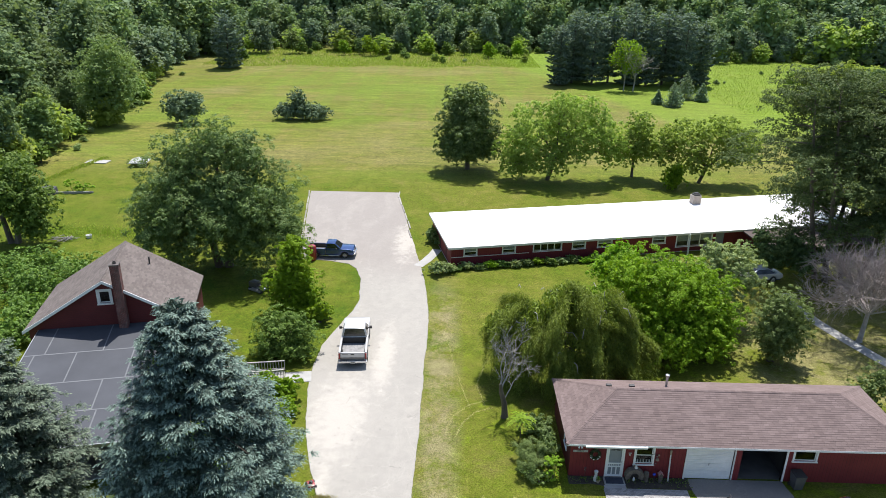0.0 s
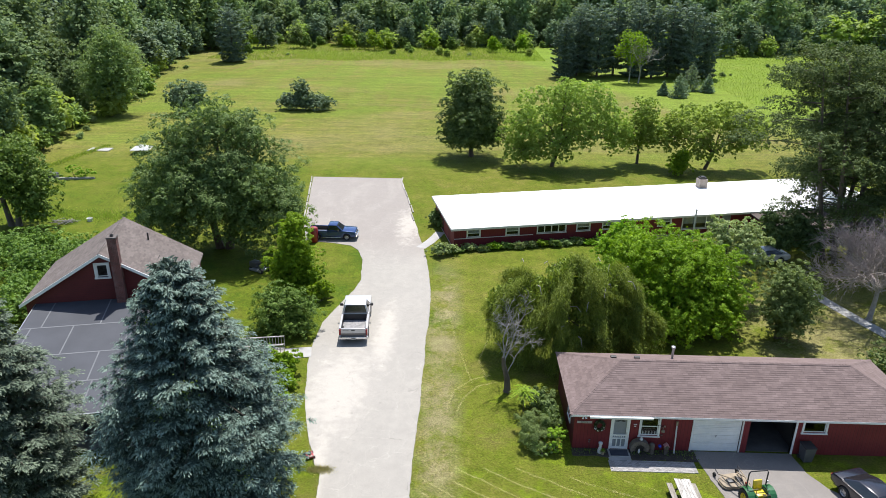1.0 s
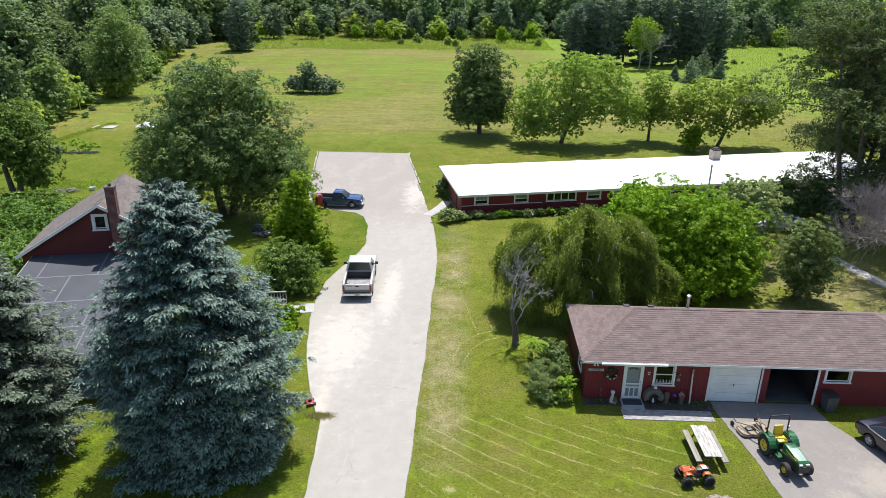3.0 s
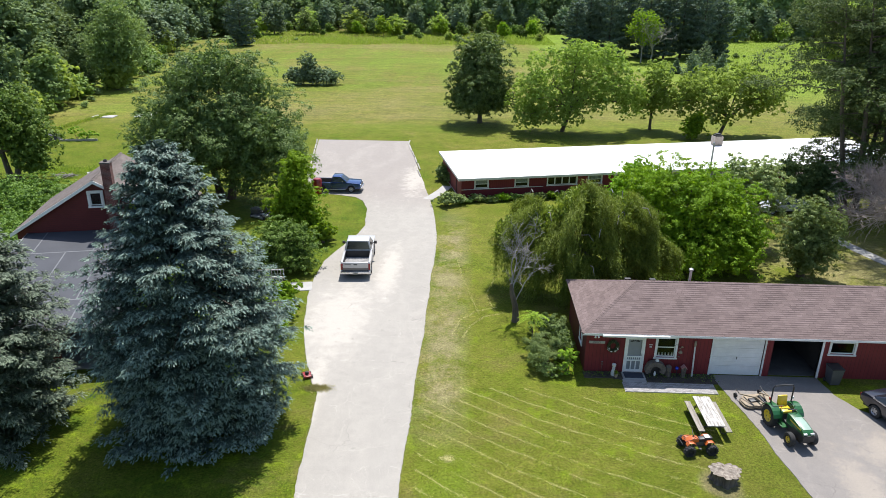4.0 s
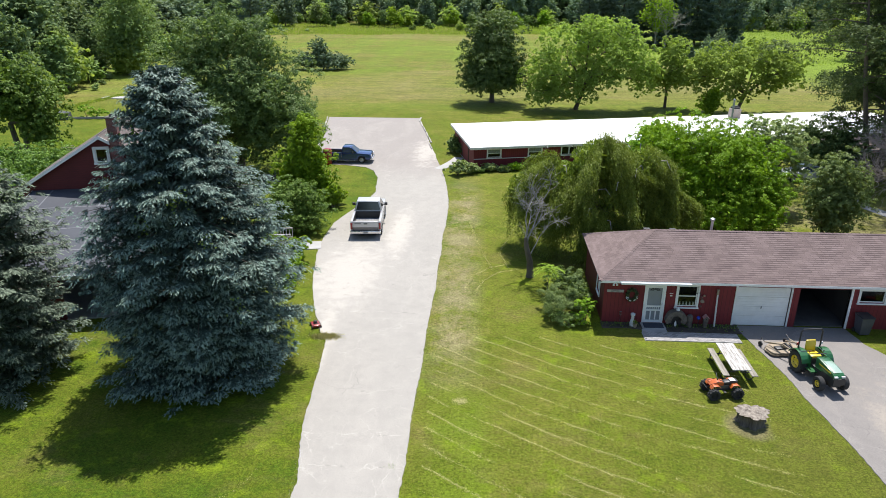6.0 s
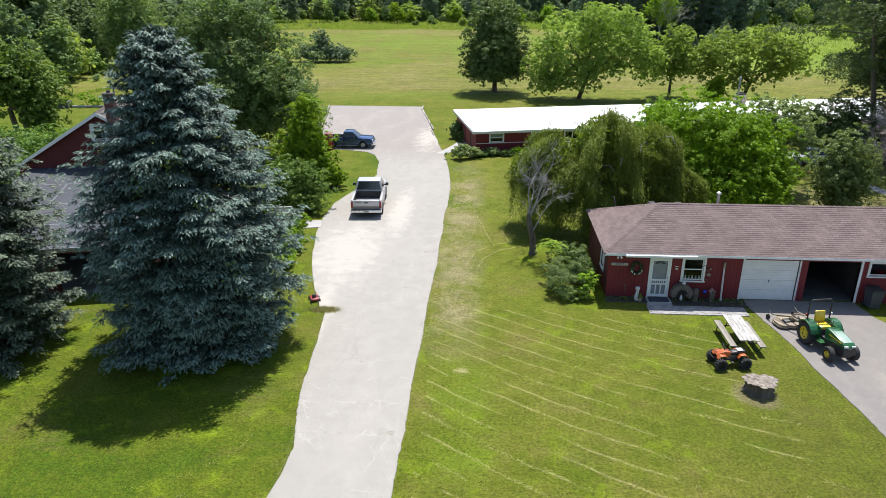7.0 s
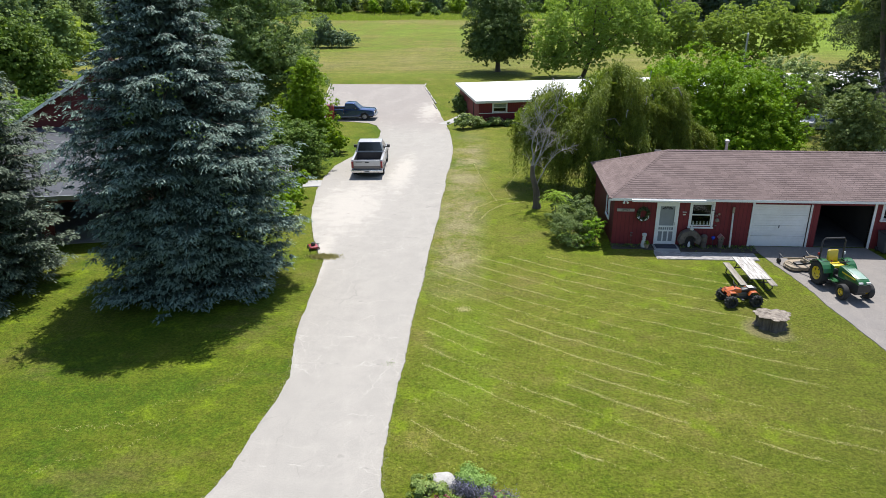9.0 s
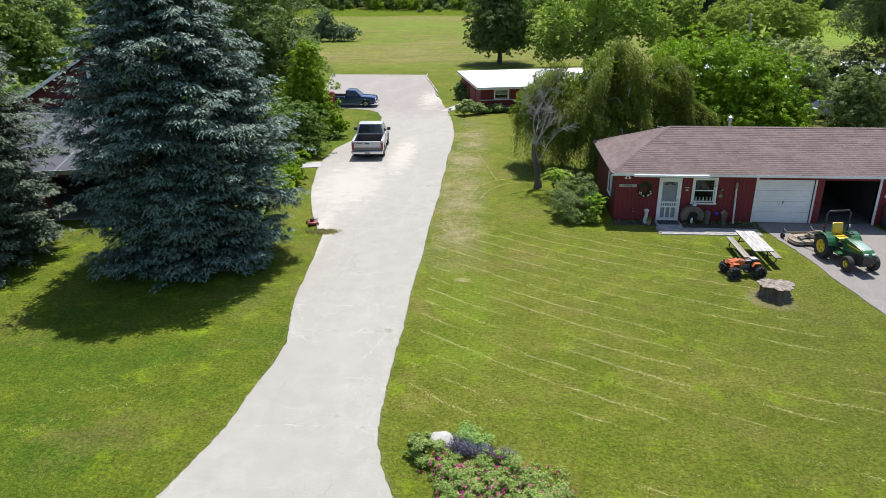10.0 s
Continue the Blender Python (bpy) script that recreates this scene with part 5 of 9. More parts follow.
M_LAMPRED = surface("red_lamp_lens", (0.20, 0.010, 0.012), (0.28, 0.018, 0.018), 4, 20, 0.2)
M_LAMPCLEAR = surface("clear_lamp_lens", (0.62, 0.62, 0.60), (0.74, 0.74, 0.72), 4, 20, 0.15)
M_BEDLINER = surface("scuffed_bed_floor", (0.12, 0.12, 0.12), (0.34, 0.33, 0.32), 2.5, 12, 0.7)


def bevelled(b, width=0.03, segments=2, angle=35):
    """The built solid with its sharp edges rounded."""
    me = b.mesh("rounded", None)
    bm = bmesh.new()
    bm.from_mesh(me)
    bmesh.ops.remove_doubles(bm, verts=bm.verts[:], dist=0.0005)
    es = [e for e in bm.edges if len(e.link_faces) == 2 and e.calc_face_angle(0) > radians(angle)]
    bmesh.ops.bevel(bm, geom=es, offset=width, segments=segments, affect="EDGES", profile=0.5, clamp_overlap=True)
    for f in bm.faces:
        f.smooth = True
    for e in bm.edges:
        if len(e.link_faces) == 2 and e.calc_face_angle(0) > 0.6:
            e.smooth = False
    bm.to_mesh(me)
    bm.free()
    return me


def rounded(name, b, material, parent, label="", width=0.03):
    me = bevelled(b, width)
    me.name = name
    me.materials.append(material)
    ob = new(name, me)
    ob.parent = parent
    return tagged(ob, label)


def wheel(parent, x, y, r, width, rim_mat=None, out=1, lugs=0, hub=0.6):
    """A wheel with its axle along x."""
    m = pose(x, y, r, 0, 90, 0)
    h = width / 2
    w = part("wheel", Build().lathe([(r * 0.62, -h), (r * 0.93, -h), (r, -h * 0.7), (r, h * 0.7), (r * 0.93, h), (r * 0.62, h), (r * 0.60, 0.0), (r * 0.62, -h)], 26, m, False), M_RUBBER, parent, "", True)
    if lugs:
        t = Build()
        for i in range(lugs):
            for s in (-1, 1):
                a = 2 * math.pi * (i + 0.25 * (s + 1)) / lugs
                q = Matrix.Translation((x + s * h * 0.45, y + math.cos(a) * r, r + math.sin(a) * r)) @ Euler((a, 0, 0)).to_matrix().to_4x4()
                t.box(-h * 0.5, -0.03, -0.022, h * 0.5, 0.025, 0.022, q @ pose(0, 0, 0, s * 20, 0, 0))
        part("tread", t, M_RUBBER, w)
    rim = Build().lathe([(r * hub * 0.25, h * 0.55), (r * hub * 0.3, h * 0.7), (r * hub * 0.85, h * 0.45), (r * hub, h * 0.92), (r * (hub + 0.03), h * 0.92), (r * (hub + 0.03), -h * 0.9), (0.01, -h * 0.9)], 20, m if out > 0 else m @ pose(0, 0, 0, 180, 0, 0))
    rm = part("rim", rim, rim_mat or M_RIM, w, "", True)
    for i in range(5):
        a = 2 * math.pi * i / 5
        c, s = math.cos(a) * r * hub * 0.62, math.sin(a) * r * hub * 0.62
        part("rim_hole", Build().box(x + out * h * 0.50, y + c - 0.035, r + s - 0.03, x + out * h * 0.60, y + c + 0.035, r + s + 0.03, bevel=0.01), M_BLACK, rm)
    return w


def arch(y, r, z0):
    """Points of a wheel arch cut into a lower edge, front to back."""
    return [(y + r * math.cos(a), max(z0, z0 + 0.02 + r * 0.98 * math.sin(a))) for a in [math.pi * i / 9 for i in range(10)]]


def pane(b, corners, inset, push):
    """A glass quad set into a sloping face given by four corners."""
    c = [Vector(p) for p in corners]
    mid = sum(c, Vector()) / 4
    n = (c[1] - c[0]).cross(c[3] - c[0]).normalized()
    q = [p.lerp(mid, inset) + n * push for p in c]
    k = [p - n * 0.012 for p in q]
    b.add(q + k, [(0, 1, 2, 3), (0, 4, 5, 1), (1, 5, 6, 2), (2, 6, 7, 3), (3, 7, 4, 0)])


def pickup(m, body_mat, low_mat, label, steps=False):
    """A regular-cab pickup, front towards +y, wheels on z = 0."""
    car = thing("pickup_truck", m, label, "pickup truck")
    W = 0.97
    prof = [(2.78, 0.62), (2.80, 0.92), (2.62, 1.08), (1.25, 1.17), (-0.55, 1.20), (-0.55, 0.42)] + [(0.55, 0.42)] + list(reversed(arch(1.72, 0.44, 0.42))) + [(2.72, 0.45)]
    rounded("body", Build().prism(prof, -W, W, "x"), body_mat, car, "", 0.05)
    # load bed
    bed = Build()
    side = [(-0.60, 1.18), (-2.72, 1.18), (-2.78, 0.52)] + [(-2.3, 0.50)] + list(arch(-1.72, 0.44, 0.42))[::-1] + [(-0.60, 0.42)]
    bed.prism(side, -W, -W + 0.14, "x").prism(side, W - 0.14, W, "x")
    bedm = rounded("bed", bed, body_mat, car, "", 0.03)
    part("bed_floor", Build().box(-W + 0.14, -2.7, 0.62, W - 0.14, -0.6, 0.68), M_BEDLINER, bedm, "scuffed bare bed floor")
    ribs = Build()
    for i in range(8):
        ribs.box(-0.72 + i * 0.2, -2.68, 0.68, -0.64 + i * 0.2, -0.62, 0.70)
    part("bed_rib", ribs, M_BEDLINER, bedm)
    part("bed_liner", Build().box(-W + 0.14, -2.68, 0.68, -W + 0.155, -0.62, 1.15).box(W - 0.155, -2.68, 0.68, W - 0.14, -0.62, 1.15).box(-W + 0.155, -0.625, 0.68, W - 0.155, -0.61, 1.15), M_BLACK, bedm)
    tg = rounded("tailgate", Build().box(-W + 0.145, -2.80, 0.60, W - 0.145, -2.70, 1.17), body_mat, car, "", 0.02)
    part("tailgate_band", Build().box(-W + 0.15, -2.812, 0.62, W - 0.15, -2.80, 0.80), low_mat, tg, "dark band along the tailgate")
    part("handle", Build().box(-0.12, -2.815, 1.0, 0.12, -2.80, 1.07, bevel=0.006), M_BLACK, tg)
    part("lettering", Build().box(-0.70, -2.806, 1.03, -0.30, -2.801, 1.07), low_mat, tg)
    rounded("rear_bumper", Build().box(-W - 0.01, -2.98, 0.42, W + 0.01, -2.80, 0.60), M_CHROME, car, "", 0.03)
    part("number_plate", Build().box(-0.17, -2.995, 0.43, 0.17, -2.982, 0.58), M_CURTAIN, car)
    part("plate_bar", Build().box(-0.12, -3.0, 0.48, 0.12, -2.996, 0.53), M_LOWGREY, car)
    for s in (-1, 1):
        part("tail_light", Build().box(min(s * W, s * (W - 0.13)), -2.80, 0.66, max(s * W, s * (W - 0.13)) + 0.0, -2.74, 1.08, bevel=0.012), M_LAMPRED, car)
        part("headlight", Build().box(min(s * 0.60, s * 0.94), 2.74, 0.76, max(s * 0.60, s * 0.94), 2.83, 0.96, bevel=0.02), M_LAMPCLEAR, car)
        mi = part("mirror", Build().box(min(s * 0.99, s * 1.20), 0.72, 1.14, max(s * 0.99, s * 1.20), 0.84, 1.34, bevel=0.03), M_BLACK, car)
        part("mirror_arm", Build().box(min(s * 0.9, s * 1.02), 0.76, 1.16, max(s * 0.9, s * 1.02), 0.80, 1.22), M_BLACK, mi)
        part("sill_trim", Build().box(min(s * (W + 0.012), s * W), -2.3, 0.52, max(s * (W + 0.012), s * W), -2.2, 0.60).box(min(s * (W + 0.012), s * W), -1.2, 0.60, max(s * (W + 0.012), s * W), 1.2, 0.68), low_mat, car)
        part("door_handle", Build().box(min(s * (W + 0.02), s * W), -0.40, 1.0, max(s * (W + 0.02), s * W), -0.22, 1.05, bevel=0.006), M_BLACK, car)
        part("door_seam", Build().box(min(s * (W + 0.003), s * W), -0.47, 0.5, max(s * (W + 0.003), s * W), -0.455, 1.18).box(min(s * (W + 0.003), s * W), 0.92, 0.5, max(s * (W + 0.003), s * W), 0.935, 1.18), M_BLACK, car)
        if steps:
            part("side_step", Build().tube([(s * 1.02, -1.1, 0.36), (s * 1.02, 1.1, 0.36)], 0.05, 10), M_CHROME, car)
    part("grille", Build().box(-0.58, 2.76, 0.72, 0.58, 2.82, 0.98, bevel=0.02), M_BLACK, car)
    rounded("front_bumper", Build().box(-W, 2.74, 0.42, W, 2.95, 0.64), M_CHROME, car, "", 0.04)
    part("underbody", Build().box(-0.8, -2.6, 0.32, 0.8, 2.6, 0.55), M_BLACK, car)
    # cab
    B = [(-0.93, -0.55, 1.18), (0.93, -0.55, 1.18), (0.93, 1.30, 1.16), (-0.93, 1.30, 1.16)]
    T = [(-0.76, -0.42, 1.80), (0.76, -0.42, 1.80), (0.74, 0.55, 1.80), (-0.74, 0.55, 1.80)]
    cab = Build().add(B + T, [(0, 1, 5, 4), (1, 2, 6, 5), (2, 3, 7, 6), (3, 0, 4, 7), (4, 5, 6, 7), (3, 2, 1, 0)])
    cb = rounded("cab", cab, body_mat, car, "", 0.06)
    for nm, q in (("rear_window", (B[0], B[1], T[1], T[0])), ("windscreen", (B[2], B[3], T[3], T[2])), ("side_window", (B[1], B[2], T[2], T[1])), ("side_window", (B[3], B[0], T[0], T[3]))):
        g = Build()
        pane(g, q, 0.14, 0.006)
        part(nm, g, M_CARGLASS, cb)
    for x in (-0.86, 0.86):
        for y in (-1.72, 1.72):
            wheel(car, x, y, 0.38, 0.25, M_RIM, 1 if x > 0 else -1)
    return car


pickup(pose(-7.35, 47.42, gz(47.5) + 0.03, 0, 0, 4.0) @ Matrix.Scale(1.06, 4), M_SILVER, M_LOWGREY, "white and grey pickup truck with an empty load bed")
pickup(pose(-12.5, 66.98, gz(67) + 0.03, 0, 0, -90) @ Matrix.Scale(0.87, 4), M_BLUE, M_BLUE, "dark blue pickup truck with chrome side steps", True)


def sedan(m, body_mat, label, sleek=True):
    car = thing("car", m, label, "car")
    W = 0.88
    prof = [(2.35, 0.55), (2.38, 0.70), (1.9, 0.84), (0.95, 0.92), (-1.6, 0.98), (-2.2, 0.96), (-2.36, 0.80), (-2.36, 0.45)] + [(-1.9, 0.32)] + list(arch(-1.38, 0.36, 0.30))[::-1] + list(arch(1.38, 0.36, 0.30))[::-1] + [(2.3, 0.32)]
    rounded("body", Build().prism(prof, -W, W, "x"), body_mat, car, "", 0.09)
    B = [(-0.84, -1.75, 0.95), (0.84, -1.75, 0.95), (0.84, 1.05, 0.90), (-0.84, 1.05, 0.90)]
    T = [(-0.60, -0.95, 1.36), (0.60, -0.95, 1.36), (0.60, 0.20, 1.37), (-0.60, 0.20, 1.37)]
    cb = rounded("cabin", Build().add(B + T, [(0, 1, 5, 4), (1, 2, 6, 5), (2, 3, 7, 6), (3, 0, 4, 7), (4, 5, 6, 7), (3, 2, 1, 0)]), body_mat, car, "", 0.08)
    for nm, q in (("rear_window", (B[0], B[1], T[1], T[0])), ("windscreen", (B[2], B[3], T[3], T[2])), ("side_window", (B[1], B[2], T[2], T[1])), ("side_window", (B[3], B[0], T[0], T[3]))):
        g = Build()
        pane(g, q, 0.12, 0.006)
        part(nm, g, M_CARGLASS, cb)
    for s in (-1, 1):
        part("tail_light", Build().box(min(s * 0.42, s * 0.84), -2.385, 0.62, max(s * 0.42, s * 0.84), -2.33, 0.78, bevel=0.015), M_LAMPRED, car)
        part("headlight", Build().box(min(s * 0.50, s * 0.84), 2.32, 0.58, max(s * 0.50, s * 0.84), 2.40, 0.70, bevel=0.02), M_LAMPCLEAR, car)
        part("mirror", Build().box(min(s * 0.86, s * 1.02), 0.55, 0.92, max(s * 0.86, s * 1.02), 0.68, 1.04, bevel=0.03), body_mat, car)
        part("window_trim", Build().box(min(s * 0.875, s * 0.886), -1.6, 0.925, max(s * 0.875, s * 0.886), 0.9, 0.94), M_CHROME, car)
        for y in (-1.38, 1.38):
            wheel(car, s * 0.78, y, 0.32, 0.2, M_RIM, s)
    part("underbody", Build().box(-0.7, -2.2, 0.2, 0.7, 2.2, 0.4), M_BLACK, car)
    return car


sedan(pose(21.75, 28.55, 0.03, 0, 0, 197), M_NAVY, "glossy black sedan parked at the yard edge")

# ---- tractor with a rear mower deck ----
M_GREEN = paint("green_machine_paint", (0.012, 0.085, 0.022), (0.020, 0.120, 0.032), 0.35, 0.0)
M_YELLOW = paint("yellow_machine_paint", (0.62, 0.44, 0.010), (0.72, 0.53, 0.020), 0.4, 0.0)
M_TAN = surface("rusty_tan_paint", (0.20, 0.155, 0.105), (0.36, 0.295, 0.21), 3, 20, 0.8, bump=0.3)
M_HOODTOP = paint("pale_green_hood", (0.22, 0.33, 0.25), (0.34, 0.44, 0.36), 0.25, 0.0)
tr = thing("tractor", pose(15.74, 28.85, 0.03, 0, 0, 189) @ Matrix.Scale(1.0, 4), "green compact tractor with yellow seat and roll bar", "tractor")
for s in (-1, 1):
    wheel(tr, s * 0.58, 0.0, 0.50, 0.32, M_YELLOW, s, 18, 0.55)
    wheel(tr, s * 0.55, 1.62, 0.33, 0.22, M_YELLOW, s, 0, 0.42)
    f = Build()
    for i in range(8):
        a0, a1 = math.radians(20 + 17 * i), math.radians(37 + 17 * i)
        x0, x1 = (0.36, 0.76) if s > 0 else (-0.76, -0.36)
        f.add([(x, 0.58 * math.cos(a) * q, 0.5 + 0.58 * math.sin(a) * q) for q in (1, 1.04) for a in (a0, a1) for x in (x0, x1)], [(0, 1, 3, 2), (4, 6, 7, 5), (0, 4, 5, 1), (2, 3, 7, 6), (0, 2, 6, 4), (1, 5, 7, 3)])
    f.box(min(s * 0.34, s * 0.38), -0.45, 0.5, max(s * 0.34, s * 0.38), 0.55, 1.02)
    part("fender", f, M_GREEN, tr)
rounded("hood", Build().prism([(0.72, 0.62), (1.95, 0.66), (2.08, 0.72), (2.10, 0.84), (1.94, 0.99), (1.5, 1.08), (0.95, 1.14), (0.72, 1.14)], -0.27, 0.27, "x"), M_GREEN, tr, "", 0.10)
rounded("hood_top", Build().prism([(1.12, 1.118), (1.5, 1.079), (1.90, 0.998), (1.92, 1.012), (1.5, 1.096), (1.12, 1.135)], -0.20, 0.20, "x"), M_HOODTOP, tr, "paler green hood top", 0.008)
part("grille", Build().prism([(1.25, 0.42), (1.98, 0.42), (2.12, 0.50), (2.125, 0.80), (1.9, 0.82), (1.25, 0.72)], -0.275, 0.275, "x"), M_BLACK, tr)
for s in (-1, 1):
    part("headlight", Build().box(min(s * 0.08, s * 0.25), 2.02, 0.84, max(s * 0.08, s * 0.25), 2.10, 0.91, bevel=0.015), M_LAMPCLEAR, tr)
    part("side_stripe", Build().box(min(s * 0.270, s * 0.277), 1.0, 0.92, max(s * 0.270, s * 0.277), 1.85, 0.97), M_YELLOW, tr)
part("chassis", Build().box(-0.24, -0.4, 0.30, 0.24, 1.95, 0.62, bevel=0.03).box(-0.5, 1.56, 0.28, 0.5, 1.68, 0.40), M_BLACK, tr)
part("footplate", Build().box(-0.52, 0.35, 0.44, 0.52, 0.95, 0.49, bevel=0.01), M_GREEN, tr)
seat = rounded("seat", Build().box(-0.26, -0.10, 0.84, 0.26, 0.42, 0.97), M_YELLOW, tr, "yellow moulded seat", 0.05)
rounded("backrest", Build().prism([(-0.10, 0.93), (-0.10, 1.05), (-0.16, 1.46), (-0.26, 1.46), (-0.22, 0.93)], -0.24, 0.24, "x"), M_YELLOW, seat, "", 0.05)
part("roll_bar", Build().tube([(-0.52, -0.25, 0.62), (-0.52, -0.25, 1.85), (-0.44, -0.25, 1.97), (0.44, -0.25, 1.97), (0.52, -0.25, 1.85), (0.52, -0.25, 0.62)], 0.035, 10), M_BLACK, tr, "black roll bar", True)
st = part("steering_column", Build().tube([(0, 0.85, 0.95), (0, 0.68, 1.22)], 0.03, 8), M_BLACK, tr)
ring = [(0.19 * math.cos(a), 0.66 + 0.16 * math.sin(a), 1.23 + 0.09 * math.sin(a)) for a in [2 * math.pi * i / 20 for i in range(21)]]
part("steering_wheel", Build().tube(ring, 0.016, 8, False).tube([(-0.18, 0.66, 1.23), (0.18, 0.66, 1.23)], 0.012, 6), M_BLACK, st, "", True)
for x, c in ((0.34, M_LAMPRED), (-0.34, M_BLACK)):
    part("lever", Build().tube([(x, 0.25, 0.9), (x, 0.32, 1.15)], 0.012, 6).lathe([(0, 0), (0.03, 0.02), (0.03, 0.05), (0, 0.07)], 8, pose(x, 0.32, 1.14)), c, tr)
for s in (-1, 1):
    part("marker_lamp", Build().box(min(s * 0.55, s * 0.62), -0.30, 1.2, max(s * 0.55, s * 0.62), -0.22, 1.32, bevel=0.012), M_LAMPRED if s > 0 else M_LAMPCLEAR, tr)
deck = thing("mower_deck", pose(15.22, 30.5, 0.03, 0, 0, 195) @ Matrix.Diagonal((0.84, 0.84, 0.84, 1)), "rusty tan rear mower deck hitched behind the tractor", "mower deck")
outline = [(-0.95, 0.30), (-0.86, 0.46), (-0.62, 0.56), (-0.4, 0.52), (-0.22, 0.62), (0.22, 0.62), (0.4, 0.52), (0.62, 0.56), (0.86, 0.46), (0.95, 0.30), (0.95, -0.15), (0.84, -0.38), (0.55, -0.58), (0.2, -0.64), (-0.2, -0.64), (-0.55, -0.58), (-0.84, -0.38), (-0.95, -0.15)]
rounded("housing", Build().prism(outline, 0.13, 0.25, "z"), M_TAN, deck, "", 0.05)
part("skirt", Build().prism([(a * 1.04, b_ * 1.04) for a, b_ in outline], 0.08, 0.15, "z"), M_TAN, deck)
rounded("belt_cover", Build().box(-0.5, -0.16, 0.25, 0.5, 0.22, 0.33), M_BLACK, deck, "", 0.04)
part("gearbox", Build().lathe([(0.16, 0), (0.16, 0.12), (0.08, 0.2), (0.05, 0.26)], 14, pose(0, 0.05, 0.33)), M_TAN, deck)
for s in (-1, 1):
    part("hitch_arm", Build().tube([(s * 0.55, -0.5, 0.35), (s * 0.42, 0.45, 0.75), (s * 0.2, 1.25, 0.62)], 0.045, 8).tube([(s * 0.42, 0.45, 0.75), (s * 0.8, -0.55, 0.42)], 0.035, 8), M_TAN, deck)
    cw = part("caster_fork", Build().tube([(s * 0.8, -0.55, 0.42), (s * 0.82, -0.85, 0.55), (s * 0.82, -0.85, 0.16)], 0.03, 8), M_BLACK, deck)
    part("caster_wheel", Build().lathe([(0.05, -0.05), (0.14, -0.05), (0.14, 0.05), (0.05, 0.05)], 16, pose(s * 0.82, -0.85, 0.14, 0, 90, 0)), M_RUBBER, cw)
part("drive_shaft", Build().tube([(0, 0.1, 0.6), (0.1, 1.3, 0.5)], 0.05, 10), M_BLACK, deck)

# ---- small orange quad bike ----
M_ORANGE = paint("orange_plastic", (0.46, 0.095, 0.016), (0.60, 0.14, 0.022), 0.4, 0.0)
qb = thing("quad_bike", pose(11.15, 26.65, 0, 0, 0, 98), "small orange and black quad bike on the lawn", "quad bike")
for s in (-1, 1):
    for y in (-0.52, 0.52):
        wheel(qb, s * 0.40, y, 0.24, 0.22, M_BLACK, s, 12, 0.45)
part("frame", Build().tube([(-0.14, -0.55, 0.34), (-0.14, 0.55, 0.34)], 0.03, 8).tube([(0.14, -0.55, 0.34), (0.14, 0.55, 0.34)], 0.03, 8).box(-0.36, -0.56, 0.22, 0.36, -0.48, 0.28).box(-0.36, 0.48, 0.22, 0.36, 0.56, 0.28), M_BLACK, qb)
part("engine", Build().box(-0.15, -0.22, 0.28, 0.15, 0.25, 0.52, bevel=0.03), M_LOWGREY, qb)
rounded("seat", Build().prism([(-0.62, 0.56), (-0.05, 0.52), (0.05, 0.60), (-0.05, 0.66), (-0.62, 0.70)], -0.13, 0.13, "x"), M_BLACK, qb, "", 0.04)
for s in (-1, 1):
    part("shock_absorber", Build().tube([(s * 0.30, 0.50, 0.28), (s * 0.15, 0.42, 0.60)], 0.028, 8), M_LAMPRED, qb)
    part("foot_peg", Build().box(min(s * 0.15, s * 0.36), -0.05, 0.27, max(s * 0.15, s * 0.36), 0.05, 0.30), M_LOWGREY, qb)
part("front_rack", Build().tube([(-0.18, 0.62, 0.62), (-0.18, 0.30, 0.70), (0.18, 0.30, 0.70), (0.18, 0.62, 0.62), (-0.18, 0.62, 0.62)], 0.012, 6), M_BLACK, qb)
part("exhaust", Build().tube([(0.12, 0.1, 0.36), (0.2, -0.3, 0.42), (0.2, -0.72, 0.5)], [0.03, 0.04, 0.05], 8), M_LOWGREY, qb, "", True)
rounded("tank_cover", Build().prism([(0.0, 0.50), (0.45, 0.44), (0.62, 0.52), (0.30, 0.72), (0.02, 0.68)], -0.15, 0.15, "x"), M_ORANGE, qb, "", 0.04)
for s in (-1, 1):
    for y, l in ((0.42, 0.22), (-0.45, 0.22)):
        rounded("mudguard", Build().prism([(y - l, 0.50), (y - 0.1, 0.60), (y + 0.12, 0.60), (y + l, 0.46), (y + l, 0.44), (y + 0.12, 0.57), (y - 0.1, 0.57), (y - l, 0.47)], min(s * 0.13, s * 0.33), max(s * 0.13, s * 0.33), "x"), M_ORANGE, qb, "", 0.008)
hb = part("handlebar", Build().tube([(-0.36, 0.16, 0.84), (-0.14, 0.24, 0.80), (0.14, 0.24, 0.80), (0.36, 0.16, 0.84)], 0.016, 8).tube([(0, 0.24, 0.80), (0, 0.34, 0.55)], 0.025, 8), M_BLACK, qb, "", True)
part("seat_cloth", Build().box(-0.12, -0.50, 0.70, 0.12, -0.26, 0.725, bevel=0.008), M_OLDWHITE, qb, "pale cloth over the seat")
part("bumper", Build().tube([(-0.16, 0.66, 0.30), (-0.16, 0.78, 0.46), (0.16, 0.78, 0.46), (0.16, 0.66, 0.30)], 0.018, 8), M_BLACK, qb)

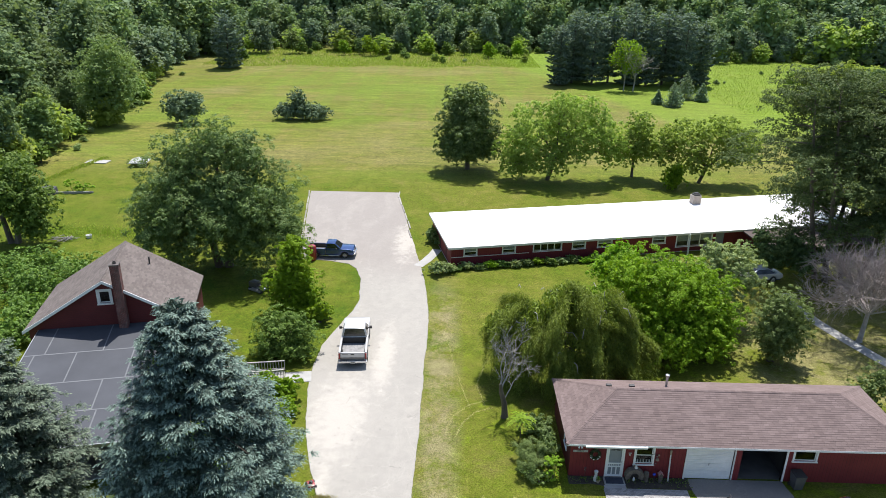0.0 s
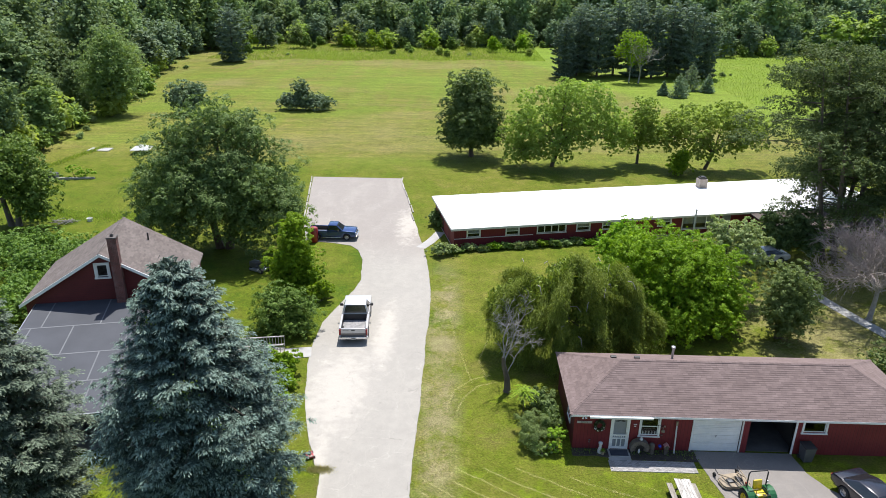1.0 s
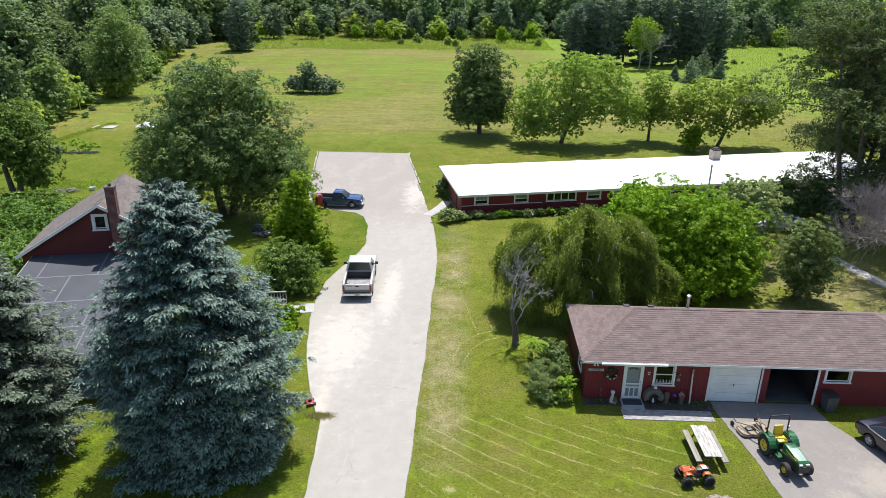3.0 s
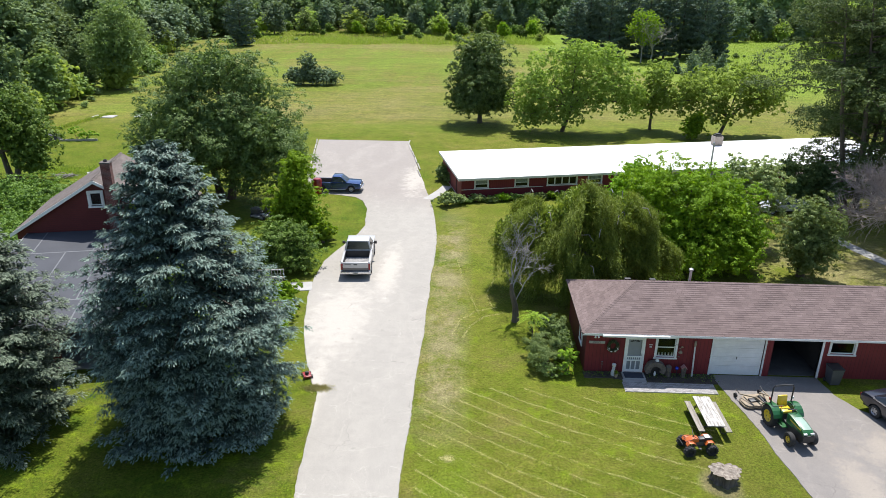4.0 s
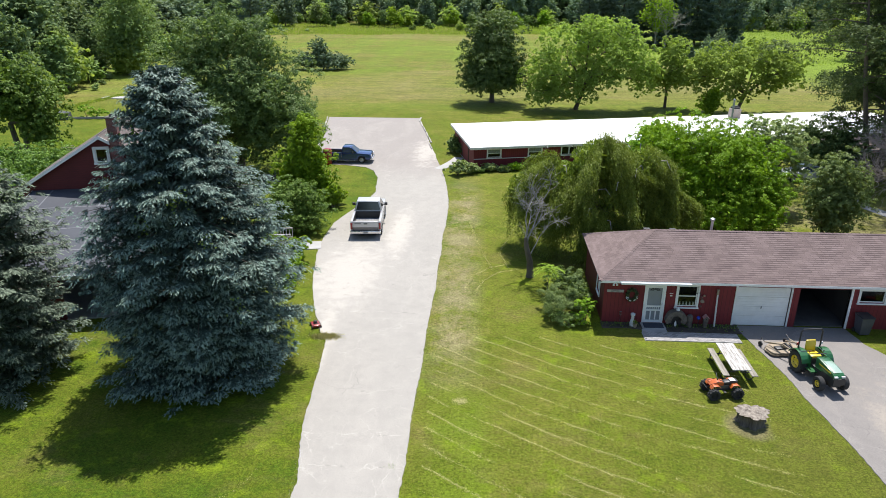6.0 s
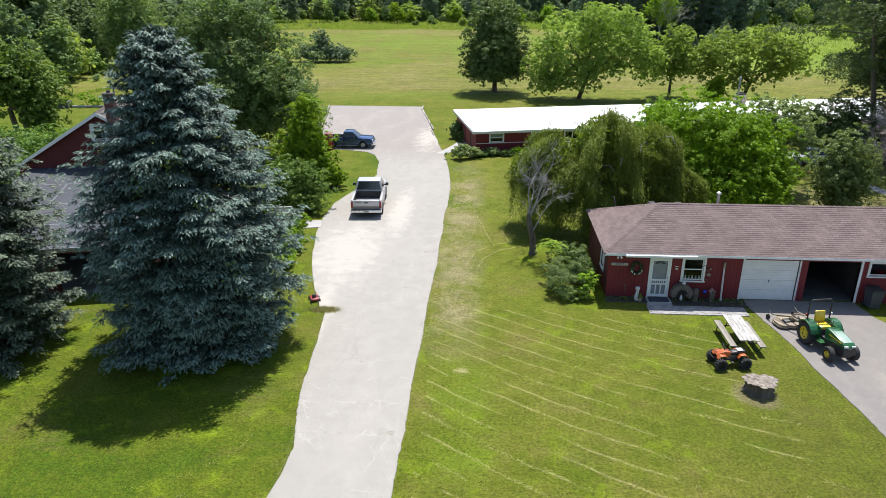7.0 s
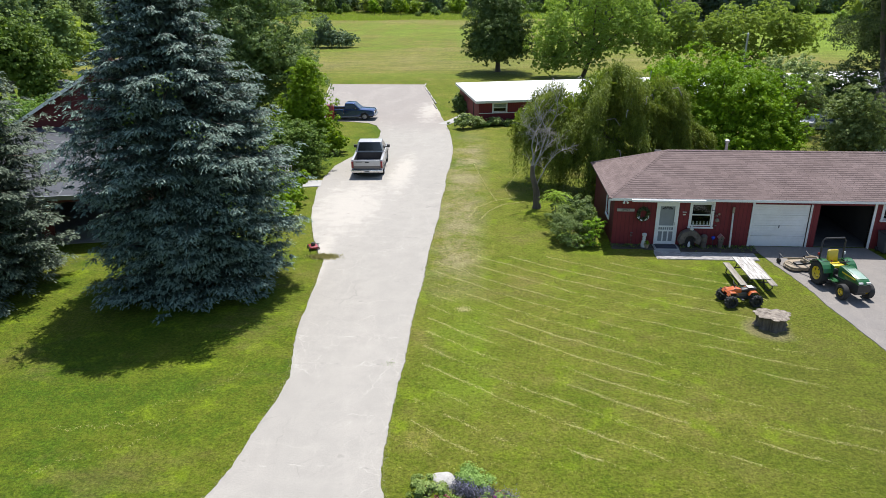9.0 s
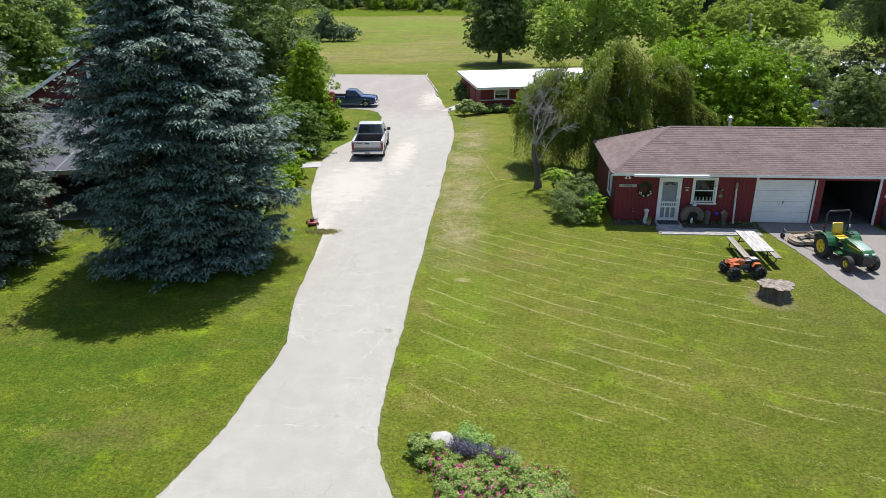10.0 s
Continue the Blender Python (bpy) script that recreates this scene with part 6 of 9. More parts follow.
# ---- picnic table ----
pt = thing("picnic_table", pose(12.2, 28.65, 0, 0, 0, 0), "weathered picnic table with peeling white top", "picnic table")
M_PEEL = surface("peeling_white_boards", (0.17, 0.145, 0.115), (0.66, 0.64, 0.60), 2.6, 11, 0.85, bump=0.3, stretch=(5, 0.8, 5), spread=0.1)
M_BENCH = surface("grey_brown_bench_boards", (0.15, 0.135, 0.11), (0.34, 0.31, 0.26), 3, 16, 0.9, bump=0.4, stretch=(5, 0.7, 5), spread=0.2)
for i in range(5):
    part("top_board", Build().box(-0.40 + i * 0.163, -1.22 + 0.02 * (i % 2), 0.71, -0.245 + i * 0.163, 1.22 - 0.015 * (i % 3), 0.75, bevel=0.006), M_PEEL, pt)
for s in (-1, 1):
    for k in range(2):
        x = s * 0.62 + (k - 0.5) * 0.142
        part("bench_board", Build().box(x - 0.07, -1.22, 0.42, x + 0.07, 1.22, 0.46, bevel=0.006), M_BENCH, pt)
    for y in (-0.8, 0.8):
        part("leg", Build().tube([(s * 0.68, y, 0.42), (s * 0.72, y, 0.15), (s * 0.60, y, 0.025), (s * 0.42, y, 0.10), (s * 0.26, y, 0.69)], 0.025, 8), M_BLACK, pt, "", True)
        part("bearer", Build().box(min(s * 0.1, s * 0.74), y - 0.02, 0.385, max(s * 0.1, s * 0.74), y + 0.02, 0.42), M_BLACK, pt)
part("top_batten", Build().box(-0.38, -0.84, 0.68, 0.38, -0.76, 0.71).box(-0.38, 0.76, 0.68, 0.38, 0.84, 0.71), M_GREYWOOD, pt)
sedan(pose(29.6, 63.0, gz(61), 0, 0, 100), M_SILVER, "silver car parked in the shade by the porch")

# ---- yard things ----
# tree stump
M_STUMPTOP = surface("weathered_stump_top", (0.045, 0.030, 0.022), (0.40, 0.35, 0.285), 7.0, 26, 0.95, bump=0.6, dist=0.03)
M_STUMPBARK = surface("old_grey_bark", (0.045, 0.036, 0.028), (0.20, 0.170, 0.135), 5, 25, 0.95, bump=0.9, dist=0.04, stretch=(1, 1, 0.2))
sp = thing("tree_stump", pose(11.72, 24.62, 0) @ Matrix.Diagonal((0.92, 0.92, 0.95, 1)), "weathered fluted tree stump in the lawn", "tree stump")
v, f, K = [], [], 120
rad = [0.56 + 0.04 * math.sin(3 * a) + 0.025 * math.sin(7 * a + 1) + 0.11 * (abs(math.sin(6.5 * a + 0.8 * math.sin(2 * a))) ** 0.5 - 0.75) for a in [2 * math.pi * i / K for i in range(K)]]
levels = [(1.02, -0.03), (0.94, 0.06), (0.86, 0.20), (0.87, 0.36), (1.00, 0.48), (1.12, 0.53)]
for s, h in levels:
    for i in range(K):
        a = 2 * math.pi * i / K
        r = rad[i] * s + (0.05 * math.sin(7 * a) if h < 0.1 else 0)
        v.append((r * 1.12 * math.cos(a), r * 0.95 * math.sin(a), h + 0.03 * math.sin(3 * a + 1) * (h > 0.3)))
for j in range(len(levels) - 1):
    for i in range(K):
        f.append((j * K + i, j * K + (i + 1) % K, (j + 1) * K + (i + 1) % K, (j + 1) * K + i))
part("stump_side", mesh_of("stump_side", v, f, M_STUMPBARK, True), None, sp)
v, f = [(0, 0, 0.55)], []
for q in (0.3, 0.55, 0.8, 1.0):
    for i in range(K):
        a = 2 * math.pi * i / K
        r = rad[i] * 1.10 * q
        v.append((r * 1.12 * math.cos(a), r * 0.95 * math.sin(a), 0.535 + 0.03 * math.sin(3 * a + 1) + 0.03 * noise.noise((r * 5 * math.cos(a), r * 5 * math.sin(a), 3))))
for i in range(K):
    f.append((0, 1 + i, 1 + (i + 1) % K))
    for j in range(3):
        f.append((1 + j * K + i, 1 + (j + 1) * K + i, 1 + (j + 1) * K + (i + 1) % K, 1 + j * K + (i + 1) % K))
part("stump_top", mesh_of("stump_top", v, f, M_STUMPTOP, True), None, sp, "pale cracked cut surface")

# boulder
def rock(name, m, r, material, label, seed):
    bm = bmesh.new()
    bmesh.ops.create_icosphere(bm, subdivisions=4, radius=1)
    for p in bm.verts:
        n = 1 + 0.16 * noise.noise(p.co * 1.4 + Vector((seed, 0, 0))) + 0.05 * noise.noise(p.co * 4 + Vector((0, seed, 0)))
        p.co = Vector((p.co.x * r[0] * n, p.co.y * r[1] * n, max(-0.2 * r[2], p.co.z * r[2] * n)))
    me = bpy.data.meshes.new(name)
    for fc in bm.faces:
        fc.smooth = True
    bm.to_mesh(me)
    bm.free()
    me.materials.append(material)
    ob = new(name, me)
    ob.matrix_world = m
    return tagged(ob, label, "rock")


M_ROCK = surface("pale_granite", (0.28, 0.265, 0.25), (0.54, 0.52, 0.49), 2.5, 26, 0.9, bump=0.6, dist=0.02)
rock("boulder", pose(-0.25, 15.1, 0.0), (0.36, 0.31, 0.21), M_ROCK, "pale rounded granite boulder in the flower bed", 3)

# flower bed
L_BED = leafy("geranium_leaves", (0.150, 0.270, 0.045), (0.380, 0.520, 0.150), 0.5)
L_BLUEFL = leafy("blue_flower_spikes", (0.14, 0.145, 0.19), (0.29, 0.27, 0.39), 0.3)
L_PINKFL = leafy("pink_petals", (0.48, 0.03, 0.22), (0.75, 0.10, 0.42), 0.3)


def clump_plant(name, x, y, lobes, n, size, mat, label, category="plant", group="", **kw):
    ob = thing(name, pose(x, y, gz(y)), label, category, group)
    part("leaves", crown_mesh("leaves", lobes, n, size, mat, **kw), None, ob)
    st_ = Build()
    for i in range(14):
        lo = lobes[i % len(lobes)]
        q = unit(1)[0]
        st_.tube([(lo[0] * 0.6, lo[1] * 0.6, -0.02), (lo[0] + q[0] * lo[3] * 0.5, lo[1] + q[1] * lo[4] * 0.5, max(0.08, lo[2] + abs(q[2]) * lo[5] * 0.5))], [0.02, 0.006], 5)
    part("stem", st_, M_BARK, ob)
    return ob


def blossoms(ob, lobes, n, size, mat, name="blossom"):
    lob = np.array(lobes)
    w = rng.integers(0, len(lob), n)
    d = unit(n)
    d[:, 2] = np.abs(d[:, 2])
    P = lob[w, :3] + d * lob[w, 3:] * rng.uniform(0.95, 1.12, n)[:, None]
    k = 5
    P = np.repeat(P, k, axis=0) + rng.normal(size=(n * k, 3)) * size * 0.35
    part(name, leaf_mesh(name, P, np.repeat(d, k, axis=0) + 0.5 * rng.normal(size=(n * k, 3)), size, size * 0.8, mat), None, ob)


geo = [(-0.5, 0.0, 0.10, 0.5, 0.4, 0.24), (0.25, -0.45, 0.10, 0.65, 0.5, 0.25), (1.2, -0.2, 0.10, 0.7, 0.5, 0.25), (2.0, -0.4, 0.08, 0.7, 0.5, 0.22), (0.6, -1.1, 0.1, 0.8, 0.6, 0.3), (1.7, -1.2, 0.1, 0.8, 0.6, 0.3), (0.9, 0.2, 0.1, 0.5, 0.4, 0.28), (-0.1, -0.2, 0.08, 0.6, 0.5, 0.22), (0.8, -0.6, 0.08, 0.7, 0.6, 0.24), (1.6, -0.7, 0.08, 0.7, 0.6, 0.22), (0.1, -0.9, 0.08, 0.6, 0.5, 0.22), (2.2, -0.9, 0.08, 0.6, 0.5, 0.2)]
bedp = clump_plant("flower_bed", 0.25, 13.95, geo, 26000, 0.05, L_BED, "low bed of geraniums with pink blossoms", "flower bed", density=22)
blossoms(bedp, geo, 420, 0.045, L_PINKFL)
cat_l = [(0.35, 14.62 - 14.6, 0.15, 0.32, 0.22, 0.36), (0.05, 0.1, 0.16, 0.28, 0.22, 0.40), (0.8, -0.05, 0.15, 0.35, 0.22, 0.30), (1.25, -0.15, 0.15, 0.4, 0.22, 0.28)]
ob = thing("catmint", pose(0.1, 14.5, 0), "blue-flowered catmint among the geraniums", "flowers")
P = np.concatenate([np.array(l[:3]) + rng.normal(size=(620, 3)) * np.array(l[3:]) * 0.36 for l in cat_l])
P[:, 2] = np.abs(P[:, 2]) + 0.05
part("flower_spike", leaf_mesh("flower_spike", P, rng.normal(size=P.shape), 0.085, 0.02, L_BLUEFL, np.tile([0.1, 0.0, 1.0], (len(P), 1)) + 0.3 * rng.normal(size=P.shape)), None, ob)
clump_plant("green_plant", 0.55, 15.15, [(0, 0, 0.14, 0.34, 0.28, 0.20), (0.25, -0.2, 0.12, 0.25, 0.2, 0.16), (-0.2, 0.05, 0.12, 0.2, 0.2, 0.14)], 3600, 0.055, L_BED, "leafy bright green plant beside the boulder", density=14, clump=0.55)
daisy = clump_plant("pale_plant", -0.66, 14.5, [(0, 0, 0.15, 0.5, 0.4, 0.3), (0.35, -0.4, 0.1, 0.4, 0.35, 0.25), (-0.1, 0.35, 0.12, 0.3, 0.25, 0.22)], 4600, 0.06, L_PALE, "pale leafy plant at the drive side of the bed", density=14)

# wheelie bin
bn = thing("wheeled_bin", pose(19.95, 32.62, 0.02, 0, 0, 4), "dark grey lidded wheeled bin against the garage", "bin")
part("body", Build().add([(-0.24, -0.28, 0.06), (0.24, -0.28, 0.06), (0.24, 0.24, 0.06), (-0.24, 0.24, 0.06), (-0.31, -0.36, 0.98), (0.31, -0.36, 0.98), (0.31, 0.32, 0.98), (-0.31, 0.32, 0.98)], [(0, 1, 5, 4), (1, 2, 6, 5), (2, 3, 7, 6), (3, 0, 4, 7), (4, 5, 6, 7), (3, 2, 1, 0)]), surface("grey_bin_plastic", (0.055, 0.06, 0.068), (0.085, 0.09, 0.10), 3, 25, 0.5), bn)
part("lid", Build().box(-0.33, -0.39, 0.98, 0.33, 0.34, 1.03, bevel=0.02).tube([(-0.28, 0.37, 0.97), (0.28, 0.37, 0.97)], 0.025, 8), M_BLACK, bn)
for s in (-1, 1):
    part("wheel", Build().lathe([(0.03, -0.03), (0.11, -0.03), (0.11, 0.03), (0.03, 0.03)], 14, pose(s * 0.27, 0.24, 0.11, 0, 90, 0)), M_RUBBER, bn)

# brick path and mat before the office door
M_PAVER = surface("grey_paver", (0.22, 0.21, 0.20), (0.44, 0.42, 0.40), 4, 30, 0.9, bump=0.3, spread=0.25)
pv = tagged(new("pavement_garden", Build().box(8.88, 31.22, -0.05, 13.62, 32.12, 0.012).box(8.95, 32.12, -0.05, 10.2, 33.1, 0.012).mesh("pavement_garden", M_CONCRETE)), "narrow path of grey pavers along the garage", "path", kind="structure")
shape = Build().box(0, 0, -0.02, 0.20, 0.098, 0.038, bevel=0.006).mesh("paver", M_PAVER)
for j in range(9):
    for i in range(23):
        o = new("paver", shape)
        o.parent = pv
        o.matrix_basis = pose(8.90 + i * 0.205 + (0.1 if j % 2 else 0) * (i < 22), 31.23 + j * 0.102, 0.003 * rng.random(), rng.normal() * 0.8, rng.normal() * 0.8, rng.normal() * 0.8)
st_ = thing("door_step", pose(9.6, 32.85, 0), "concrete doorstep with a dark mat", "step")
part("slab", Build().box(-0.6, -0.4, -0.02, 0.6, 0.25, 0.06, bevel=0.015), M_CONCRETE, st_)
part("mat", Build().box(-0.5, -0.36, 0.06, 0.5, 0.18, 0.08, bevel=0.006), surface("dark_blue_mat", (0.03, 0.035, 0.05), (0.06, 0.065, 0.085), 3, 60, 0.95), st_, "dark blue doormat")

# bare soil with weeds along the office wall
M_SOIL = surface("dark_soil", (0.030, 0.024, 0.018), (0.085, 0.070, 0.052), 3, 30, 0.95, bump=0.7, dist=0.03)
so, sf = [], []
xs = np.arange(6.95, 14.0, 0.12)
for i, x in enumerate(xs):
    y0 = 32.45 + 0.14 * noise.noise((x * 1.3, 4, 2)) + 0.05 * noise.noise((x * 5, 1, 2)) - (0.28 if x > 10.3 else 0.0)
    so += [(x, y0, -0.02), (x, y0 + 0.06, 0.022), (x, 33.2, 0.03)]
for i in range(len(xs) - 1):
    sf += [(3 * i + k, 3 * i + 3 + k, 3 * i + 4 + k, 3 * i + 1 + k) for k in (0, 1)]
tagged(new("soil_strip", mesh_of("soil_strip", so, sf, M_SOIL)), "dark soil strip along the office wall", "ground", kind="structure")
n_ = 520
wx, wy = rng.uniform(6.95, 14.0, n_), 33.05 - np.abs(rng.normal(size=n_)) * 0.28
keep = ~((wx > 8.9) & (wx < 10.3))
wx, wy = wx[keep], wy[keep]
ws = rng.uniform(0.05, 0.15, len(wx))
tagged(new("wall_weeds", leaf_mesh("wall_weeds", np.stack([wx, wy, 0.03 + ws * 0.35], axis=1), rng.normal(size=(len(wx), 3)) + np.array([0, -0.2, 0.5]), ws, ws * 0.4, L_SHRUB, np.tile([0, 0, 1.0], (len(wx), 1)) + 0.6 * rng.normal(size=(len(wx), 3)))), "low weeds growing along the office wall", "weeds", kind="stuff")

# ornaments along the office wall
M_STONEGREY = surface("weathered_log", (0.065, 0.052, 0.042), (0.18, 0.152, 0.125), 4, 22, 0.95, bump=0.7, dist=0.02)
lg = thing("hollow_log", pose(10.72, 32.82, 0), "weathered hollow log stood on end with an arched opening", "garden ornament")
b = Build()
for i in range(20):
    a0, a1 = [math.radians(-118 + 236 * (i + q) / 20 + 90) for q in (0, 1)]
    def rp(a, r):
        return (r * 1.15 * math.cos(a) + 0.02 * math.sin(5 * a), 0.52 + r * 1.25 * math.sin(a) * 0.85)
    ring_ = [rp(a0, 0.22), rp(a1, 0.22), rp(a1, 0.46), rp(a0, 0.46)]
    b.prism([(p[0], max(0.0, p[1] - 0.08)) for p in ring_], -0.16, 0.18, "y")
part("log_shell", b, M_STONEGREY, lg)
part("log_back", Build().box(-0.3, 0.1, 0.0, 0.3, 0.17, 0.7), M_DARK, lg)
part("gnome_figure", Build().lathe([(0.05, 0), (0.07, 0.1), (0.05, 0.2), (0.03, 0.26), (0.0, 0.30)], 10, pose(0, -0.02, 0.05)), M_WHITE, lg, "small pale figure inside the log")
part("bird_figure", Build().lathe([(0.05, 0), (0.10, 0.05), (0.09, 0.12), (0.04, 0.17), (0.05, 0.22), (0, 0.25)], 10, pose(0.05, 0, 0.90)), M_OLDWHITE, lg, "pale bird figure on the log")
lg2 = thing("carved_log", pose(11.43, 32.86, 0), "small upright weathered log", "garden ornament")
part("log", Build().lathe([(0.15, -0.02), (0.14, 0.2), (0.16, 0.45), (0.15, 0.62), (0.08, 0.68), (0, 0.69)], 14), M_STONEGREY, lg2, "", True)
gb = thing("gazing_ball", pose(11.85, 32.80, 0), "blue glass gazing ball on a thin stake", "garden ornament")
part("ball", Build().lathe([(0.0, -0.1), (0.06, -0.08), (0.1, 0), (0.08, 0.06), (0.0, 0.1)], 16, pose(0, 0, 0.55)), surface("blue_glass_ball", (0.01, 0.03, 0.32), (0.02, 0.06, 0.5), 2, 9, 0.08), gb, "", True)
part("stake", Build().tube([(0, 0, -0.02), (0, 0, 0.46)], 0.015, 8), M_BLACK, gb)
bh = thing("bird_house", pose(12.22, 32.80, 0), "weathered pink-roofed bird house on a short post", "bird house")
part("box", Build().prism([(-0.11, 0.34), (0.11, 0.34), (0.11, 0.58), (0, 0.70), (-0.11, 0.58)], -0.1, 0.1), M_STONEGREY, bh)
part("roof", Build().prism([(-0.15, 0.55), (0, 0.71), (0.15, 0.55), (0.15, 0.58), (0, 0.745), (-0.15, 0.58)], -0.14, 0.12), surface("faded_pink_paint", (0.34, 0.16, 0.15), (0.48, 0.26, 0.24), 4, 20, 0.8), bh)
part("hole", Build().lathe([(0.035, 0), (0.035, 0.01)], 12, pose(0, -0.1, 0.52, 90, 0, 0)), M_BLACK, bh)
part("post", Build().box(-0.09, -0.08, -0.02, 0.09, 0.08, 0.34), M_STONEGREY, bh)
wc = thing("wind_chime_bracket", pose(11.95, 33.15, 1.55), "curved bracket with hanging rusty ornaments on the wall", "wall ornament")
part("bracket", Build().tube([(-0.1, 0.0, 0.1), (-0.12, -0.25, 0.35), (-0.3, -0.34, 0.40), (-0.45, -0.34, 0.33)], 0.014, 7), M_BLACK, wc)
for i, (x, z, r) in enumerate(((0.0, -0.05, 0.09), (0.06, -0.30, 0.11), (0.0, -0.55, 0.07), (0.12, 0.06, 0.06))):
    part("ornament", Build().lathe([(0.0, 0), (r, r * 0.6), (r * 0.7, r * 1.6), (0.0, r * 2)], 9, pose(x, -0.06, z)), M_TAN if i % 2 else M_BRICK, wc)
pl = thing("leaning_pole", pose(12.72, 33.0, 0), "pale weathered pole leaning on the red wall", "pole")
part("shaft", Build().tube([(0, -0.12, -0.02), (0.0, 0.08, 1.9)], [0.045, 0.04], 9), M_OLDWHITE, pl)
part("head", Build().box(-0.05, 0.02, 1.75, 0.05, 0.11, 2.05, bevel=0.01), M_TAN, pl)
sg = thing("office_sign", pose(7.58, 33.14, 1.80), "grey board sign with black lettering on the red wall", "sign")
part("board", Build().box(-0.42, -0.03, -0.07, 0.42, 0.01, 0.07, bevel=0.006), M_GREYWOOD, sg)
tx = bpy.data.curves.new("office_text", "FONT")
tx.body, tx.size, tx.align_x, tx.align_y, tx.extrude = "OFFICE", 0.13, "CENTER", "CENTER", 0.003
to = bpy.data.objects.new("office_text", tx)
scene.collection.objects.link(to)
bpy.context.view_layer.update()
tm = bpy.data.meshes.new_from_object(to.evaluated_get(bpy.context.evaluated_depsgraph_get()))
bpy.data.objects.remove(to)
tm.materials.append(M_BLACK)
letters = new("lettering", tm)
letters.parent = sg
letters.matrix_basis = pose(0, -0.034, 0, 90, 0, 0)
L_WREATH = leafy("wreath_leaves", (0.03, 0.05, 0.02), (0.09, 0.11, 0.05), 0.1)
wr = thing("wreath", pose(8.42, 33.10, 1.62), "dark leafy wreath with pale blossoms on the wall", "wreath")
a = rng.uniform(0, 6.283, 700)
P = np.stack([0.24 * np.cos(a), rng.normal(size=700) * 0.03 - 0.03, 0.30 * np.sin(a)], axis=1) + rng.normal(size=(700, 3)) * 0.04
part("leaves", leaf_mesh("leaves", P, rng.normal(size=(700, 3)) + np.array([0, -0.8, 0]), 0.09, 0.05, L_WREATH), None, wr)
part("ring", Build().tube([(0.24 * math.cos(t), 0.0, 0.30 * math.sin(t)) for t in [2 * math.pi * i / 24 for i in range(25)]], 0.03, 7, False), M_BARK, wr)
a = rng.uniform(3.3, 6.1, 60)[:26]
P = np.stack([0.25 * np.cos(a), np.full(26, -0.09), 0.31 * np.sin(a)], axis=1) + rng.normal(size=(26, 3)) * 0.03
part("blossom", leaf_mesh("blossom", P, np.tile([0, -1.0, 0.2], (26, 1)) + 0.3 * rng.normal(size=(26, 3)), 0.075, 0.07, M_WHITE), None, wr)
gn = thing("garden_figure", pose(8.52, 32.78, 0), "pale chef-hatted garden figure with a small flower pot", "garden ornament")
me = Build().lathe([(0.12, -0.02), (0.14, 0.15), (0.10, 0.34), (0.07, 0.40), (0.09, 0.48), (0.06, 0.56), (0.11, 0.60), (0.12, 0.70), (0.05, 0.74), (0, 0.74)], 14).mesh("garden_figure", M_OLDWHITE, True)
part("figure", me, None, gn)
part("flower_pot", Build().lathe([(0.08, 0), (0.11, 0.2), (0.12, 0.2), (0.12, 0.24), (0.0, 0.22)], 12, pose(0.12, -0.16, 0)), M_TAN, gn)
P = rng.normal(size=(120, 3)) * 0.06 + np.array([0.12, -0.16, 0.29])
part("pot_flowers", leaf_mesh("pot_flowers", P, rng.normal(size=(120, 3)), 0.06, 0.04, L_LIME), None, gn)
fl = thing("flood_light", pose(7.48, 32.9, 2.28), "white twin flood light under the eave", "lamp")
part("mount", Build().box(-0.07, -0.07, 0.06, 0.07, 0.05, 0.13, bevel=0.01), M_WHITE, fl)
for s in (-1, 1):
    part("lamp_head", Build().lathe([(0.03, 0), (0.035, 0.04), (0.06, 0.12), (0.055, 0.12), (0.0, 0.09)], 12, pose(s * 0.06, -0.04, 0.06, 125, 0, s * 20)), M_WHITE, fl)
pq = thing("wall_plaque", pose(10.42, 33.13, 1.70), "small pale plaque on the red wall", "plaque")
part("board", Build().box(-0.09, -0.02, 0.02, 0.09, 0.01, 0.06, bevel=0.004).box(-0.06, -0.02, -0.12, 0.06, 0.01, -0.06, bevel=0.004), M_OLDWHITE, pq)
ut = thing("tap_box", pose(7.95, 33.12, 0.35), "small red utility box on the wall", "utility box")
part("box", Build().box(-0.05, -0.06, 0.1, 0.05, 0.02, 0.3, bevel=0.008).tube([(0, -0.02, 0.1), (0, -0.02, -0.37)], 0.015, 7), M_BRICK, ut)

# pole among the garden trees
lp = thing("yard_pole", pose(18.2, 50.6, gz(50.6)), "thin grey weathered pole among the garden trees", "pole")
part("pole", Build().tube([(0, 0, -0.1), (0, 0, 4.0), (0.02, 0, 8.75)], [0.085, 0.075, 0.06], 10), M_GREYWOOD, lp)
part("pole_cap", Build().lathe([(0.075, 8.72), (0.075, 8.82), (0.03, 8.88), (0, 8.89)], 10, pose(0.02, 0, 0)), M_STEEL, lp)

# timbers along the parking lot
M_BENCHGREY = surface("weathered_timber", (0.20, 0.185, 0.16), (0.40, 0.38, 0.34), 2, 18, 0.9, bump=0.4, stretch=(4, 0.6, 4), spread=0.25)


def timber(m, l):
    ob = thing("parking_timber", m, "weathered pale parking timber at the lot edge", "parking timber", "parking timbers")
    part("beam", Build().box(-0.075, -l / 2, -0.02, 0.075, l / 2, 0.12, bevel=0.02), M_BENCHGREY, ob)
    return ob


